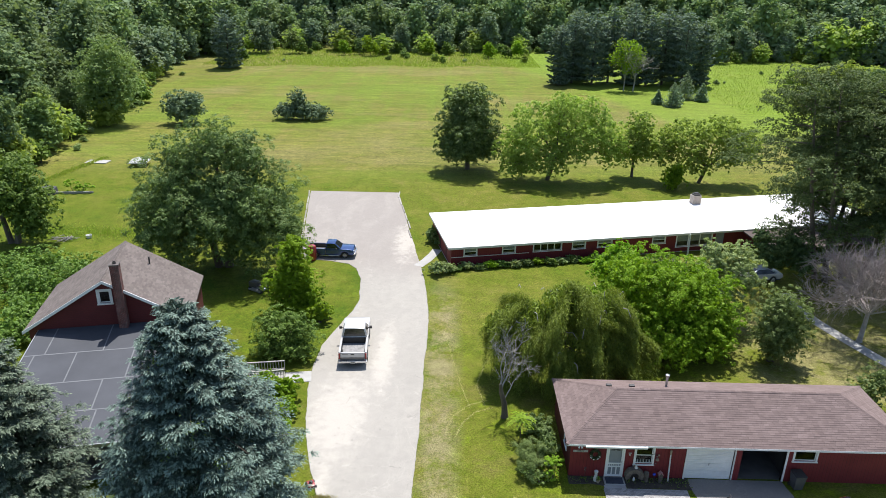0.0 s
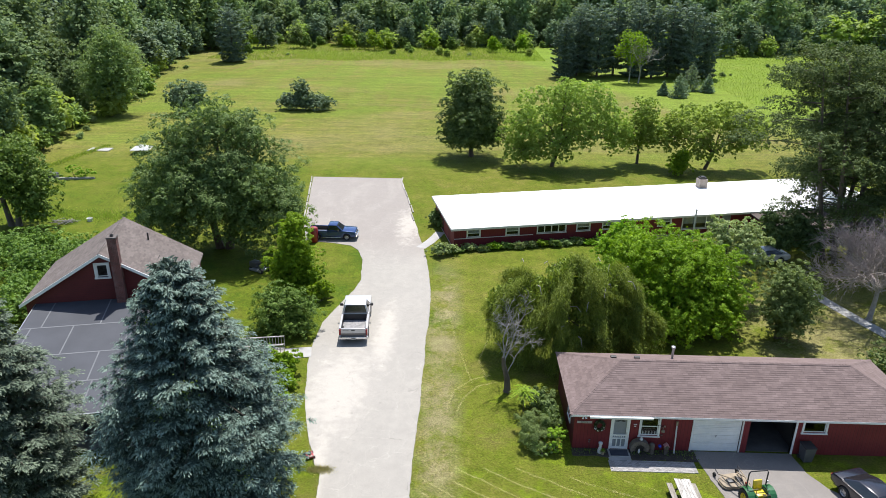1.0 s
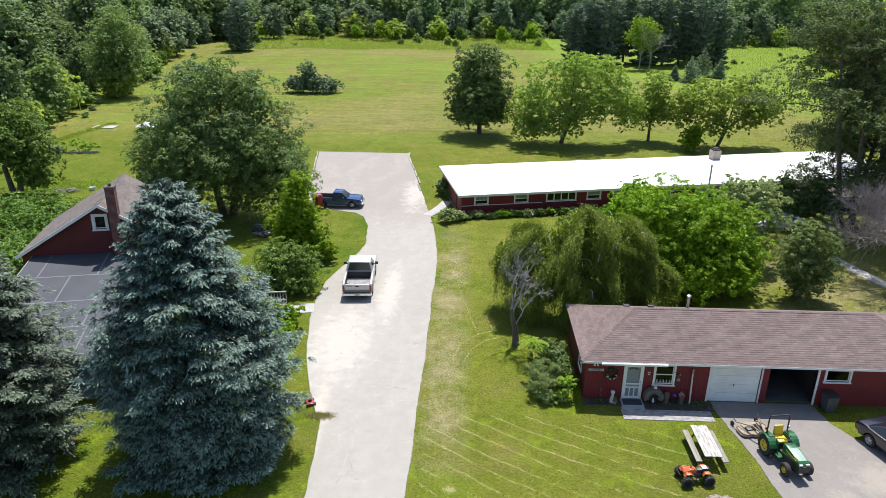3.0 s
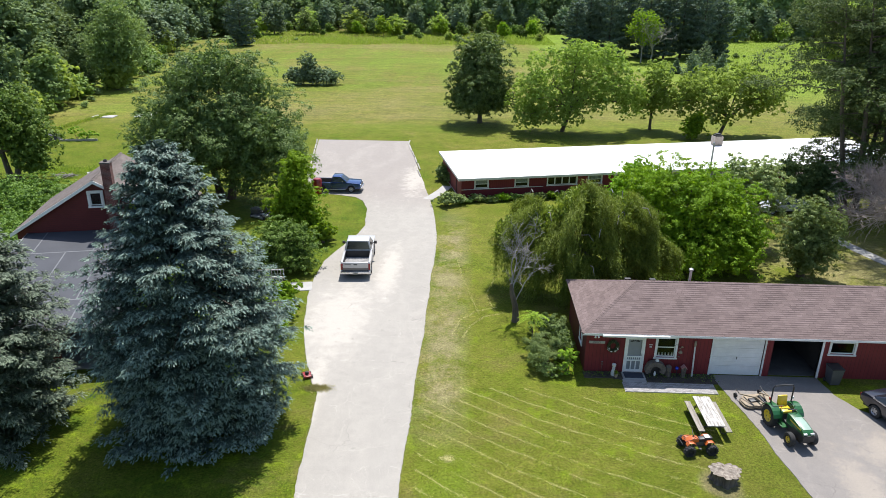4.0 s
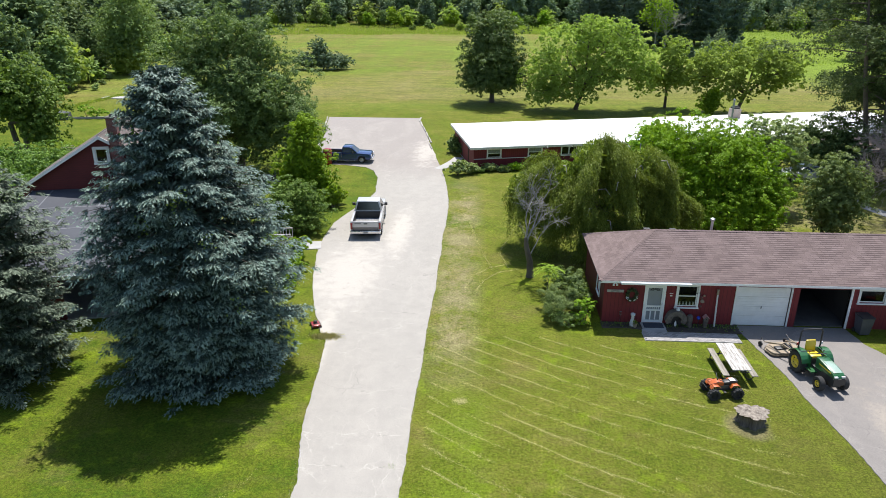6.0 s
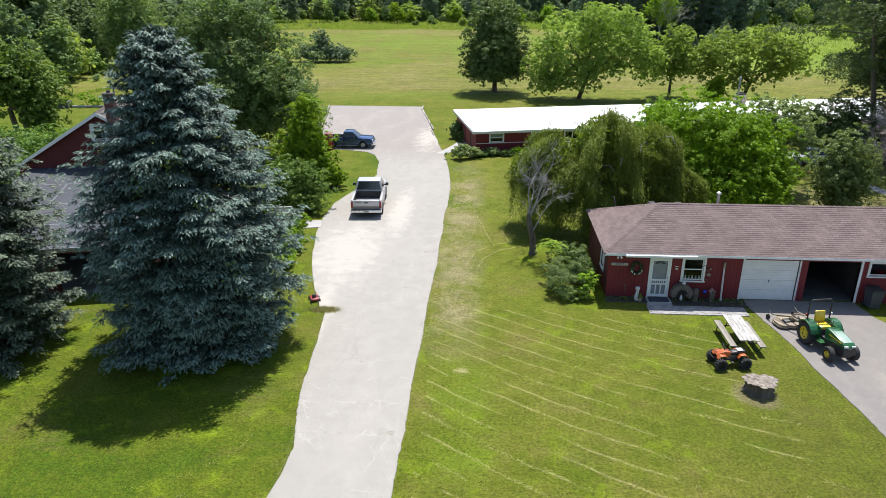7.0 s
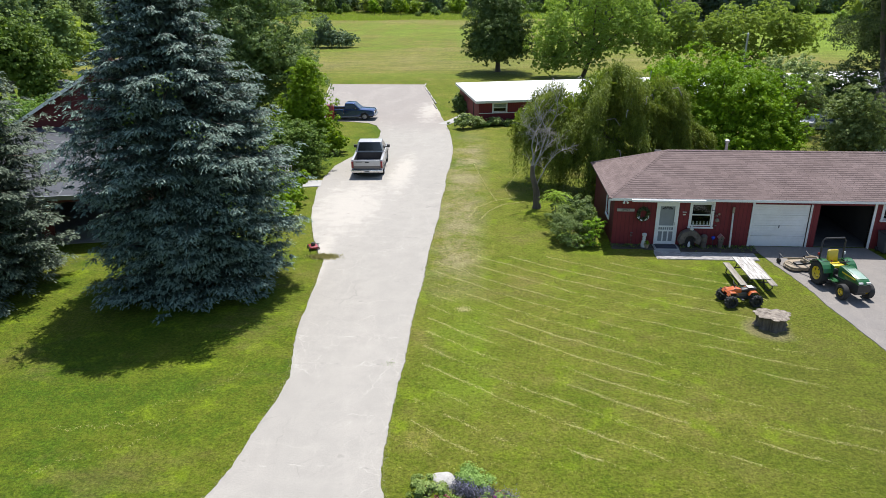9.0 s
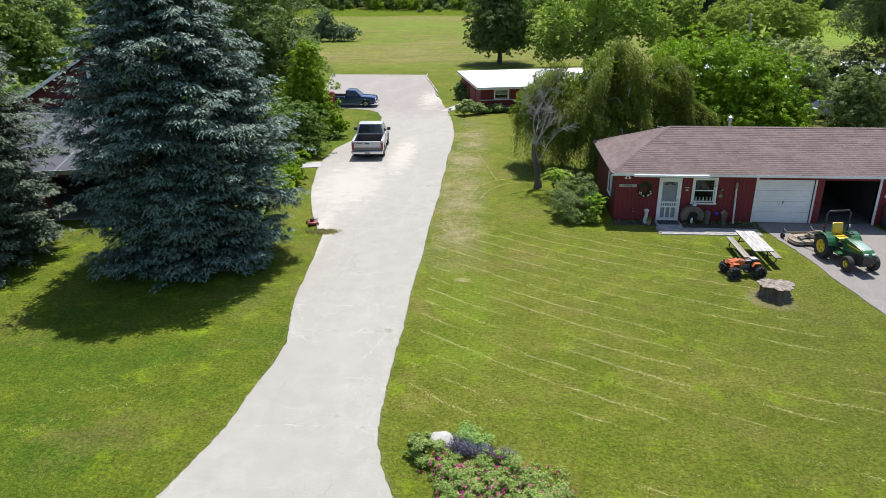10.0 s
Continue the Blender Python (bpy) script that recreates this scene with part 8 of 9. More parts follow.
tree("silvery_shrub", 5.25, 32.55, [(0, 0, 0.35, 0.6, 0.45, 0.4), (-0.5, 0.3, 0.3, 0.4, 0.4, 0.35)], L_PALE, 6000, 0.055, "silvery flowering shrub at the garage corner", "shrub", trunk_r=0.02, stems=3, core=False, aspect=0.36)
tree("yellow_shrub", 6.05, 32.75, [(0, 0.3, 0.95, 0.5, 0.6, 0.5), (-0.2, -0.1, 0.40, 0.5, 0.4, 0.35)], L_VIVID, 6500, 0.07, "yellow-green shrub at the garage corner", "shrub", trunk_r=0.03, stems=3, core=False)
tree("dark_shrub", 6.0, 35.4, [(0, 0, 0.8, 0.8, 1.6, 0.75), (-0.6, 1.6, 0.7, 0.9, 1.0, 0.7)], L_MAPLE, 9000, 0.10, "dark shrubs along the garage side", "shrub", trunk_r=0.04, stems=3)
tree("left_tree", -46.5, 68.5, [(0, 0, 6.2, 4.2, 3.8, 3.8), (2.0, 0, 4.0, 3.0, 2.8, 2.8), (-3, 0, 7.4, 3.2, 3.0, 2.8), (3.0, -1.0, 2.2, 1.8, 1.6, 1.8)], L_SHRUB, 24000, 0.26, "light green tree at the edge of the back lawn", trunk_r=0.3, stems=2).name = "lawn_tree"
tree("hedge_bush", -36.0, 54.5, [(0, 0, 1.6, 3.2, 2.2, 1.6), (-4.4, 2.2, 1.7, 3.2, 2.2, 1.7), (3.0, 2.6, 1.4, 2.6, 2.4, 1.5), (-8, 3.6, 1.8, 3.0, 2.2, 1.7), (-2, 5, 1.4, 4, 1.6, 1.4), (1.6, -4.2, 1.4, 2.2, 2.8, 1.5), (-5, -3.5, 1.5, 3.5, 2.6, 1.5), (2.6, -8.0, 1.3, 1.8, 2.6, 1.4)], L_SHRUB, 30000, 0.18, "rank of overgrown bushes beside the red house", "bush", trunk_r=0.06, stems=3)
tree("back_bush", -32.0, 72.5, [(0, 0, 1.5, 2.2, 1.6, 1.5), (1.6, 0.4, 1.8, 1.8, 1.6, 1.8)], L_LIME, 5000, 0.24, "light green bush behind the maple", "bush", trunk_r=0.06, stems=3)
tree("corner_bush", 27.6, 40.2, [(0, 0, 1.6, 1.4, 1.2, 1.3), (1.2, 0.6, 2.0, 1.3, 1.2, 1.3)], L_MAPLE, 2600, 0.14, "thin twiggy shrub behind the garage", "shrub", trunk_r=0.05, stems=3, density=5)
LBM = pose(-0.35, 64.1, -0.45, 0, 0, 13.0)
for i in range(15):
    p = LBM @ Vector((0.4 + i * 1.25, -0.55 + 0.15 * math.sin(i * 2.1), 0))
    h = 0.28 + 0.16 * abs(math.sin(i * 1.7))
    tree("border_shrub", p.x, p.y, [(0, 0, h, 0.75, 0.55, h * 0.9), (0.4, 0.1, h * 0.8, 0.5, 0.4, h * 0.8)], (L_SHRUB, L_SILVER, L_MAPLE, L_BRIGHT)[i % 4], 900, 0.17, "leafy border shrub along the long house", "shrub", "border shrubs", 0.03, stems=2)
tree("border_shrub", -1.5, 62.6, [(0, 0, 0.7, 1.0, 0.8, 0.7), (1.0, 0.4, 0.6, 0.9, 0.7, 0.6)], L_SILVER, 2600, 0.16, "pale feathery shrub at the end of the long house", "shrub", "border shrubs", 0.03, stems=2)
tree("border_shrub", -2.2, 71.5, [(0, 0, 0.9, 0.9, 0.9, 0.9), (0.7, -1.0, 0.6, 0.7, 0.6, 0.6)], L_DARK, 1800, 0.18, "dark shrub beside the house end", "shrub", "border shrubs", 0.03, stems=2)

SPRUCE_SHAPE = lambda f: min(1.0, (f / 0.50) ** 0.68) * (1.0 - 0.40 * max(0.0, f - 0.58))
spruce("blue_spruce", -11.5, 27.4, 13.4, 4.12, 680, L_SPRUCE, L_SPRUCETIP, "tall full blue spruce reaching to the ground", SPRUCE_SHAPE, 0.2, 0.0, 4, -0.7)
spruce("grey_spruce", -21.2, 26.5, 12.4, 3.7, 440, L_SPRUCE2, L_SPRUCETIP2, "grey-green spruce reaching to the ground", SPRUCE_SHAPE, 0.16, 0.6, 9)

# vine that has climbed into the blue spruce
vine = thing("climbing_vine", pose(-11.6, 27.4, 0), "light green vine climbing through the blue spruce", "vine")
vb, vp = Build(), []
for ang, z_, r_, m_ in ((-168, 8.6, 3.0, 80), (-100, 8.0, 3.0, 40), (-76, 8.9, 2.8, 55), (-58, 7.2, 3.4, 25), (-46, 4.6, 3.9, 30), (-140, 11.0, 1.8, 35)):
    q = Vector((math.cos(radians(ang)) * r_, math.sin(radians(ang)) * r_, z_))
    vb.tube([Vector((q.x * 0.1, q.y * 0.1, 0.0)), Vector((q.x * 0.25, q.y * 0.25, z_ * 0.6)), q], [0.02, 0.015, 0.008], 5, False)
    vp.append(np.array(q) + rng.normal(size=(m_, 3)) * np.array([0.20, 0.16, 0.30]))
vp = np.concatenate(vp)
part("leaves", leaf_mesh("leaves", vp, rng.normal(size=vp.shape) + np.array([0, -0.3, 0.8]), 0.11, 0.08, L_SHRUB), None, vine)
part("stem", vb, M_BARK, vine)


# weeping willow: hanging strands of narrow leaves
def willow(x, y, lobes, strands, label):
    ob = thing("weeping_willow", pose(x, y, gz(y)), label, "tree")
    part("trunk", limbs_mesh("trunk", 8.6, 0.28, lobes, M_BARK, 0.3, (0.2, 0), 2), None, ob)
    lob = np.array(lobes, float)
    # drooping boughs, each hung with a curtain of strands
    boughs, per = 72, strands // 72
    Ps, Os = [], []
    for i in range(boughs):
        lo = lob[rng.choice(len(lob), p=lob[:, 3] / lob[:, 3].sum())]
        a = math.atan2(lo[1] - 0.4, lo[0]) + rng.normal() * 0.7
        q = np.array([math.cos(a), math.sin(a), 0.0])
        start = lo[:3] + np.array([0, 0, lo[5] * rng.uniform(0.0, 0.9)]) - q * lo[3] * rng.uniform(0.0, 0.5)
        far_ = rng.uniform(0.9, 1.6) * lo[3]
        # strands hang in tassels along the bough
        u_ = np.clip((np.floor(rng.random(per) ** 0.6 * 9) + 0.5) / 9 + rng.normal(size=per) * 0.022, 0, 1)
        side = np.array([-q[1], q[0], 0.0]) * 0.24
        top = start + q * (far_ * u_)[:, None] + side * (rng.normal(size=per) * (0.4 + 0.6 * u_))[:, None]
        top[:, 2] += 0.55 * u_ - 1.55 * u_ ** 2 + rng.normal(size=per) * 0.07
        Ps.append(top)
        Os.append(np.tile(q, (per, 1)))
    top, out = np.concatenate(Ps), np.concatenate(Os)
    strands = len(top)
    length = np.minimum(rng.gamma(2.2, 0.62, strands) * (0.8 + 1.1 * np.repeat(rng.random(boughs), per)) + 0.3, top[:, 2] - 0.25)
    k = 16
    s = np.linspace(0, 1, k) ** 1.2
    P = top[:, None, :] + out[:, None, :] * (0.35 * np.sqrt(s))[None, :, None] + np.array([0, 0, -1.0])[None, None, :] * (s[None, :] * length[:, None])[:, :, None]
    P = P.reshape(-1, 3) + rng.normal(size=(strands * k, 3)) * 0.06
    along = np.tile([0, 0, -1.0], (len(P), 1)) + 0.4 * rng.normal(size=P.shape) + np.repeat(out, k, axis=0) * 0.5
    N = np.repeat(out, k, axis=0) * 0.5 + 0.6 * rng.normal(size=P.shape) + np.array([0, 0, 0.75])
    part("crown", leaf_mesh("crown", P, N, 0.22 * rng.uniform(0.7, 1.3, len(P)), 0.040, L_WILLOW, along), None, ob)
    m = 20000
    w = lob[:, 3] * lob[:, 4] * lob[:, 5]
    which = rng.choice(len(lob), m, p=w / w.sum())
    Q = lob[which, :3] + unit(m) * lob[which, 3:] * (0.85 * rng.random(m) ** 0.4)[:, None] - np.array([0, 0, 0.4])
    Q[:, 2] = np.maximum(Q[:, 2], 0.3)
    tagged(part("inner_leaves", leaf_mesh("inner_leaves", Q, rng.normal(size=(m, 3)), 0.36, 0.11, L_WILLOW, np.tile([0, 0, -1.0], (m, 1)) + 0.5 * rng.normal(size=(m, 3))), None, ob), kind="stuff")
    tw = Build()
    for i in range(30):
        lo = lob[rng.integers(0, len(lob))]
        q = unit(1)[0]
        p = Vector(lo[:3]) + Vector((q[0] * lo[3], q[1] * lo[4], abs(q[2]) * lo[5] + 0.25))
        tw.tube([p, p + Vector((q[0] * 0.5, q[1] * 0.5, 0.12)), p + Vector((q[0] * 0.9, q[1] * 0.9, -0.3))], [0.035, 0.025, 0.012], 5)
    tagged(part("bare_twig_growth", tw, M_GREYBARK, ob, "bleached bare twigs"), kind="stuff")
    return ob


willow(7.9, 44.2, [(-4.2, -0.2, 4.4, 1.6, 1.5, 1.3), (-2.6, 0, 4.84, 2.2, 2.0, 1.67), (0.3, -0.3, 6.14, 2.4, 2.2, 1.77), (2.8, 0.2, 5.39, 2.2, 2.0, 1.67), (-1.6, -1.2, 3.72, 1.9, 1.4, 1.3), (1.6, -1.3, 4.28, 2.0, 1.4, 1.3), (3.9, -0.9, 3.72, 1.8, 1.6, 1.4), (-3.6, -0.5, 3.35, 1.5, 1.5, 1.21), (-2.4, -1.6, 2.42, 1.6, 1.2, 0.93), (0.2, -2.0, 2.6, 1.8, 1.2, 1.12), (2.6, -1.8, 2.42, 1.7, 1.2, 1.02), (4.6, -0.6, 2.23, 1.2, 1.2, 0.93)], 7600, "weeping willow with bleached twigs in its crown")


def bare_tree(name, x, y, height, spread, label, levels=5, base_r=0.16, seed=1, twigs=3, bend=0.55):
    r2 = random.Random(seed)
    b = Build()

    def grow(p, d, l, r, k):
        q = p + d * l
        mid = p + d * l * 0.5 + Vector((r2.gauss(0, 0.05), r2.gauss(0, 0.05), 0)) * l
        b.tube([p, mid, q], [r, r * 0.85, r * 0.7], 6 if k > 2 else 4, False)
        if k == 0:
            return
        for i in range(twigs if k > 1 else twigs + 1):
            e = (d + Vector((r2.gauss(0, bend), r2.gauss(0, bend), r2.gauss(0.14, 0.3)))).normalized()
            grow(q if i else mid, e, l * r2.uniform(0.6, 0.85), r * 0.62, k - 1)

    grow(Vector((0, 0, -0.05)), Vector((0.05, 0, 1)).normalized(), height * 0.30, base_r, levels)
    ob = thing(name, pose(x, y, gz(y)), label, "tree")
    part("trunk", b.mesh("trunk", M_GREYBARK, True), None, ob)
    return ob


def twiggy(name, x, y, height, label, limbs, seed, base_r, wide, twigs, rise=0.25, material=None, trunk_h=0.3, trunk_mat=None):
    """A leafless tree: a stout foot, some limbs, and a dense fan of fine twigs."""
    r2 = random.Random(seed)
    ob = thing(name, pose(x, y, gz(y)), label, "tree")
    foot = Vector((0.12, 0, height * trunk_h))
    t = Build().tube([(0, 0, -0.1), (0.02, 0, 0.15), (0.1, 0.02, height * trunk_h * 0.6), foot], [base_r * 1.5, base_r * 1.1, base_r * 0.9, base_r * 0.75], 10)
    fine = Build()

    def sprig(p, d, l, r, k):
        q = p + d * l
        m_ = p + d * l * 0.5 + Vector((r2.gauss(0, 0.07), r2.gauss(0, 0.07), r2.gauss(0.02, 0.05))) * l
        fine.tube([p, m_, q], [r, r * 0.8, r * 0.5], 3, False)
        if k:
            for i in range(r2.choice((3, 4, 5))):
                e = (d + Vector((r2.gauss(0, 0.5), r2.gauss(0, 0.5), r2.gauss(0.02, 0.4)))).normalized()
                sprig(p.lerp(m_, 2 * r2.random()) if i % 2 else m_.lerp(q, r2.random()), e, l * r2.uniform(0.5, 0.85), max(0.009, r * 0.62), k - 1)

    for i in range(limbs):
        a = 6.283 * (i + r2.random()) / limbs
        f = r2.uniform(0.25, 1.0)
        end = Vector((math.cos(a) * wide * f, math.sin(a) * wide * f, height * (0.95 - 0.5 * f * f) * r2.uniform(0.8, 1.05)))
        mid = foot.lerp(end, 0.45) + Vector((0, 0, height * 0.06))
        t.tube([foot - Vector((0, 0, 0.1)), mid, end], [base_r * 0.42, base_r * 0.25, 0.015], 6)
        for j in range(twigs):
            u_ = r2.uniform(0.25, 1.0)
            p = foot.lerp(mid, u_ * 2) if u_ < 0.5 else mid.lerp(end, 2 * u_ - 1)
            d = ((end - foot).normalized() * 0.8 + Vector((r2.gauss(0, 0.55), r2.gauss(0, 0.55), r2.gauss(rise, 0.35)))).normalized()
            sprig(p, d, height * r2.uniform(0.10, 0.18), 0.02, 2)
    part("trunk", t.mesh("trunk", trunk_mat or M_GREYBARK, True), None, ob)
    tagged(part("twig_mass", fine.mesh("twig_mass", material or M_TWIG), None, ob, "dense fine leafless twigs"), kind="stuff")
    return ob


def snag(name, x, y, label, seed):
    """A crooked dead tree: a stout dark foot, winding limbs and tangled bleached twigs."""
    r2 = random.Random(seed)
    ob = thing(name, pose(x, y, gz(y)), label, "tree")
    part("trunk", Build().tube([(0, 0, -0.1), (0, 0, 0.2), (-0.06, 0, 1.0), (-0.30, 0, 1.9), (-0.36, 0, 2.5)], [0.30, 0.22, 0.18, 0.15, 0.10], 10).mesh("trunk", M_BARK, True), None, ob)
    limbs, fine = Build(), Build()

    def wind(p, d, l, r, k):
        pts, rad = [p], [r]
        for i in range(5):
            d = (d + Vector((r2.gauss(0, 0.24), r2.gauss(0, 0.24), r2.gauss(0.0, 0.2)))).normalized()
            p = p + d * l / 5
            pts.append(p)
            rad.append(max(0.006, r * (1 - 0.15 * (i + 1))))
            if k and i:
                for _ in range(2 if k == 2 else 1):
                    wind(p, (d * 0.6 + Vector((r2.gauss(0.05, 0.42), r2.gauss(0, 0.42), r2.gauss(0.25, 0.4)))).normalized(), l * r2.uniform(0.35, 0.6), max(0.008, r * 0.5), k - 1)
        (limbs if k > 1 else fine).tube(pts, rad, 6 if k > 1 else 3, False)

    for foot, d, l, r in (((-0.30, 0, 1.9), (0.38, -0.1, 0.95), 3.0, 0.065), ((-0.36, 0, 2.4), (0.0, 0, 1.0), 2.2, 0.05), ((-0.1, 0, 1.3), (0.55, -0.2, 0.85), 2.2, 0.04), ((-0.36, 0, 2.45), (0.20, 0.2, 1.0), 2.8, 0.05)):
        wind(Vector(foot), Vector(d).normalized(), l, r, 3)
    tagged(part("limb_tangle", limbs.mesh("limb_tangle", M_GREYBARK, True), None, ob, "winding grey bare limbs"), kind="stuff")
    tagged(part("twig_mass", fine.mesh("twig_mass", M_GREYBARK), None, ob, "tangled bleached twigs"), kind="stuff")
    return ob


snag("dead_tree", 3.65, 38.8, "crooked grey dead tree before the willow", 9)
twiggy("bare_tree", 33.0, 50.4, 8.6, "leafless grey-twigged tree beside the path", 20, 11, 0.20, 4.6, 26, -0.05)
twiggy("bare_tree", 37.6, 53.0, 8.0, "leafless grey-twigged tree beside the path", 12, 12, 0.2, 4.0, 7, -0.05)

# sumac-like plant near the garage corner
sm = thing("sumac_plant", pose(4.5, 36.6, 0), "young sumac with long feathered leaves", "plant")
P, A = [], []
for i in range(15):
    a = 2.4 * i
    for k in range(14):
        t = k / 13
        for s in (-1, 1):
            P.append((math.cos(a) * t * 0.9 - s * math.sin(a) * 0.09, math.sin(a) * t * 0.9 + s * math.cos(a) * 0.09, 1.2 + 0.03 * i + 0.25 * t - 0.5 * t * t))
            A.append((math.cos(a) * 0.4 - s * math.sin(a), math.sin(a) * 0.4 + s * math.cos(a), -0.1))
part("leaves", leaf_mesh("leaves", np.array(P), np.tile([0, 0, 1.0], (len(P), 1)) + 0.2 * rng.normal(size=(len(P), 3)), 0.19, 0.06, L_BRIGHT, np.array(A)), None, sm)
part("stem", Build().tube([(0, 0, -0.02), (0.02, 0, 1.3)], [0.03, 0.015], 6), M_BARK, sm)

# ---- mown clippings and grass blades on the near lawn ----
M_STRAW = surface("dry_straw", (0.40, 0.37, 0.13), (0.60, 0.55, 0.25), 3, 20, 0.9, bump=0, spread=0.2)
P = []
for k in range(21):
    y0 = 14.4 + 1.13 * k + 0.25 * noise.noise((k * 2.3, 1, 4))
    for s_ in np.arange(0, 14, 0.0042):
        x = -1.45 + s_
        y = y0 - 0.77 * s_ + 0.0155 * s_ * s_ + 0.05 * math.sin(s_ * 1.3 + k) + 0.03 * math.sin(s_ * 4.1 + 2 * k)
        on = noise.noise((s_ * 0.38, k * 3.7, 2)) + 0.55 * noise.noise((s_ * 2.3, k * 5.1, 7)) + 0.24 - 0.028 * s_ - (0.6 if y < 16.2 else 0.0) - (0.34 if y < 21.5 and x < 3.2 else 0.0)
        if y < 11 or y > 31.2 or (x > 5.5 and y > 30.6) or rng.random() > max(0.06, 0.48 + 1.5 * on):
            continue
        w_ = 0.035 if rng.random() < 0.75 else 0.12
        P.append((x + rng.normal() * 0.03, y + rng.normal() * w_, 0.012 + 0.016 * rng.random()))
for c in ([(1.4, 39.6), (0.9, 42.0), (0.2, 45.8), (-0.2, 49)], [(2.4, 40.0), (1.9, 42.5), (2.4, 44.5), (3.0, 47)], [(-0.2, 36.8), (0.2, 38.6), (1.3, 40.0), (2.6, 40.6)], [(0.4, 36.4), (0.9, 38.0), (1.7, 39.2), (3.0, 39.8)]):
    for i in range(700):
        t = rng.random() * (len(c) - 1.001)
        a, b_ = c[int(t)], c[int(t) + 1]
        u_ = t - int(t)
        P.append((a[0] + (b_[0] - a[0]) * u_ + rng.normal() * 0.04, a[1] + (b_[1] - a[1]) * u_ + rng.normal() * 0.04, gz(a[1]) + 0.03))
for c, m_ in (([(-12.2, 16.7), (-11.0, 16.9), (-9.8, 17.1), (-8.6, 17.3)], 170), ([(-10.9, 17.4), (-9.1, 18.3), (-7.9, 19.3), (-7.4, 20.5)], 110), ([(-11.9, 14.6), (-10.8, 15.4), (-9.4, 16.2), (-8.5, 16.8)], 120)):
    for i in range(m_):
        t = rng.random() * (len(c) - 1.001)
        a, b_ = c[int(t)], c[int(t) + 1]
        u_ = t - int(t)
        P.append((a[0] + (b_[0] - a[0]) * u_ + rng.normal() * 0.03, a[1] + (b_[1] - a[1]) * u_ + rng.normal() * 0.05 + 0.1 * math.sin(9 * t), 0.035))
for i in range(700):
    P.append((-0.09 + rng.normal() * 0.16, 25.4 + rng.normal() * 0.12, 0.03))
P = np.array(P)
ob = new("grass_clippings", leaf_mesh("grass_clippings", P, np.tile([0, 0, 1.0], (len(P), 1)) + 0.35 * rng.normal(size=P.shape), 0.050 * rng.uniform(0.4, 1.6, len(P)), 0.0085, M_STRAW, np.tile([0.9, -0.45, 0], (len(P), 1)) + 0.8 * rng.normal(size=P.shape)))
tagged(ob, "rows of dried mowing clippings on the lawn", "clippings", kind="stuff")


def lawn_blades(name, n, x0, x1, y0, y1, size, label):
    """Tufts of turf; none on the drive, the yard or under the garage."""
    y = y0 + (y1 - y0) * rng.random(n) ** 1.6
    x = rng.uniform(x0, x1, n)
    lx, rx = np.interp(y, *zip(*LEFT)), np.interp(y, *zip(*RIGHT))
    al = np.interp(y, *zip(*AL))
    keep = ((x < lx - 0.02) | (x > rx + 0.02)) & ~((x > al - 0.02) & (y < 33.2)) & ~((x > 6.9) & (y > 33.1)) & ~((x > 8.8) & (x < 13.7) & (y > 31.17))
    x, y = x[keep], y[keep]
    n = len(x)
    s = size * rng.uniform(0.5, 1.4, n)
    P = np.stack([x, y, s * 0.12], axis=1)
    N = np.stack([rng.normal(size=n), rng.normal(size=n) + 0.4, 2.2 * np.ones(n)], axis=1)
    A = np.stack([rng.normal(size=n), rng.normal(size=n), 0.4 * np.ones(n)], axis=1)
    return tagged(new(name, leaf_mesh(name, P, N, s, s * 0.30, M_BLADE, A, 0.1)), label, "grass", kind="stuff")


lawn_blades("lawn_tufts", 120000, -16, 20, 11.8, 31, 0.042, "short mown turf of the front lawn")


def edge_crumbs(name, n, line, label):
    """Loose pale gravel along a worn paved edge."""
    y = 11.0 + 50.0 * rng.random(n) ** 1.5
    x = np.interp(y, *zip(*line)) + rng.normal(size=n) * 0.05
    s = rng.uniform(0.008, 0.020, n)
    P = np.stack([x, y, np.array([gz(q) for q in y]) + 0.036 + 0.004 * rng.random(n)], axis=1)
    N = np.stack([rng.normal(size=n) * 0.3, rng.normal(size=n) * 0.3, np.ones(n)], axis=1)
    return tagged(new(name, leaf_mesh(name, P, N, s, s * 0.8, M_GRAVEL, None, 0.2)), label, "gravel", kind="stuff")


M_GRAVEL = surface("pale_gravel", (0.22, 0.20, 0.165), (0.40, 0.37, 0.31), 5, 30, 0.95, bump=0, spread=0.3)
edge_crumbs("edge_gravel", 2600, LEFT, "loose pale gravel along the drive edge")
edge_crumbs("edge_gravel", 2600, RIGHT, "loose pale gravel along the drive edge")

# ---- woods, pines and meadow round the field ----
def wood_tree(i, n, size, leaves=None):
    lobes = [(0, 0, 8.5, 4.0, 3.9, 4.4), (rng.normal(), rng.normal(), 13.0, 3.1, 3.0, 3.3), (-2.4, rng.normal(), 6.5, 2.8, 2.7, 3.1), (2.4, rng.normal(), 7.2, 2.8, 2.7, 3.3), (rng.normal(), -2.2, 5.0, 2.9, 2.5, 2.9), (rng.normal() * 2, -1.5, 10.5, 2.5, 2.3, 2.3), (rng.normal() * 2.5, 0, 3.0, 2.8, 2.8, 2.8), (rng.normal() * 2.5, -1.5, 1.8, 2.6, 2.2, 1.8)]
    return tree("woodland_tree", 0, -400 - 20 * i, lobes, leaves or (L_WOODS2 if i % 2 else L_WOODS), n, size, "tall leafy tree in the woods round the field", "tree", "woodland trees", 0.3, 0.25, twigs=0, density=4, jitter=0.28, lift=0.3)


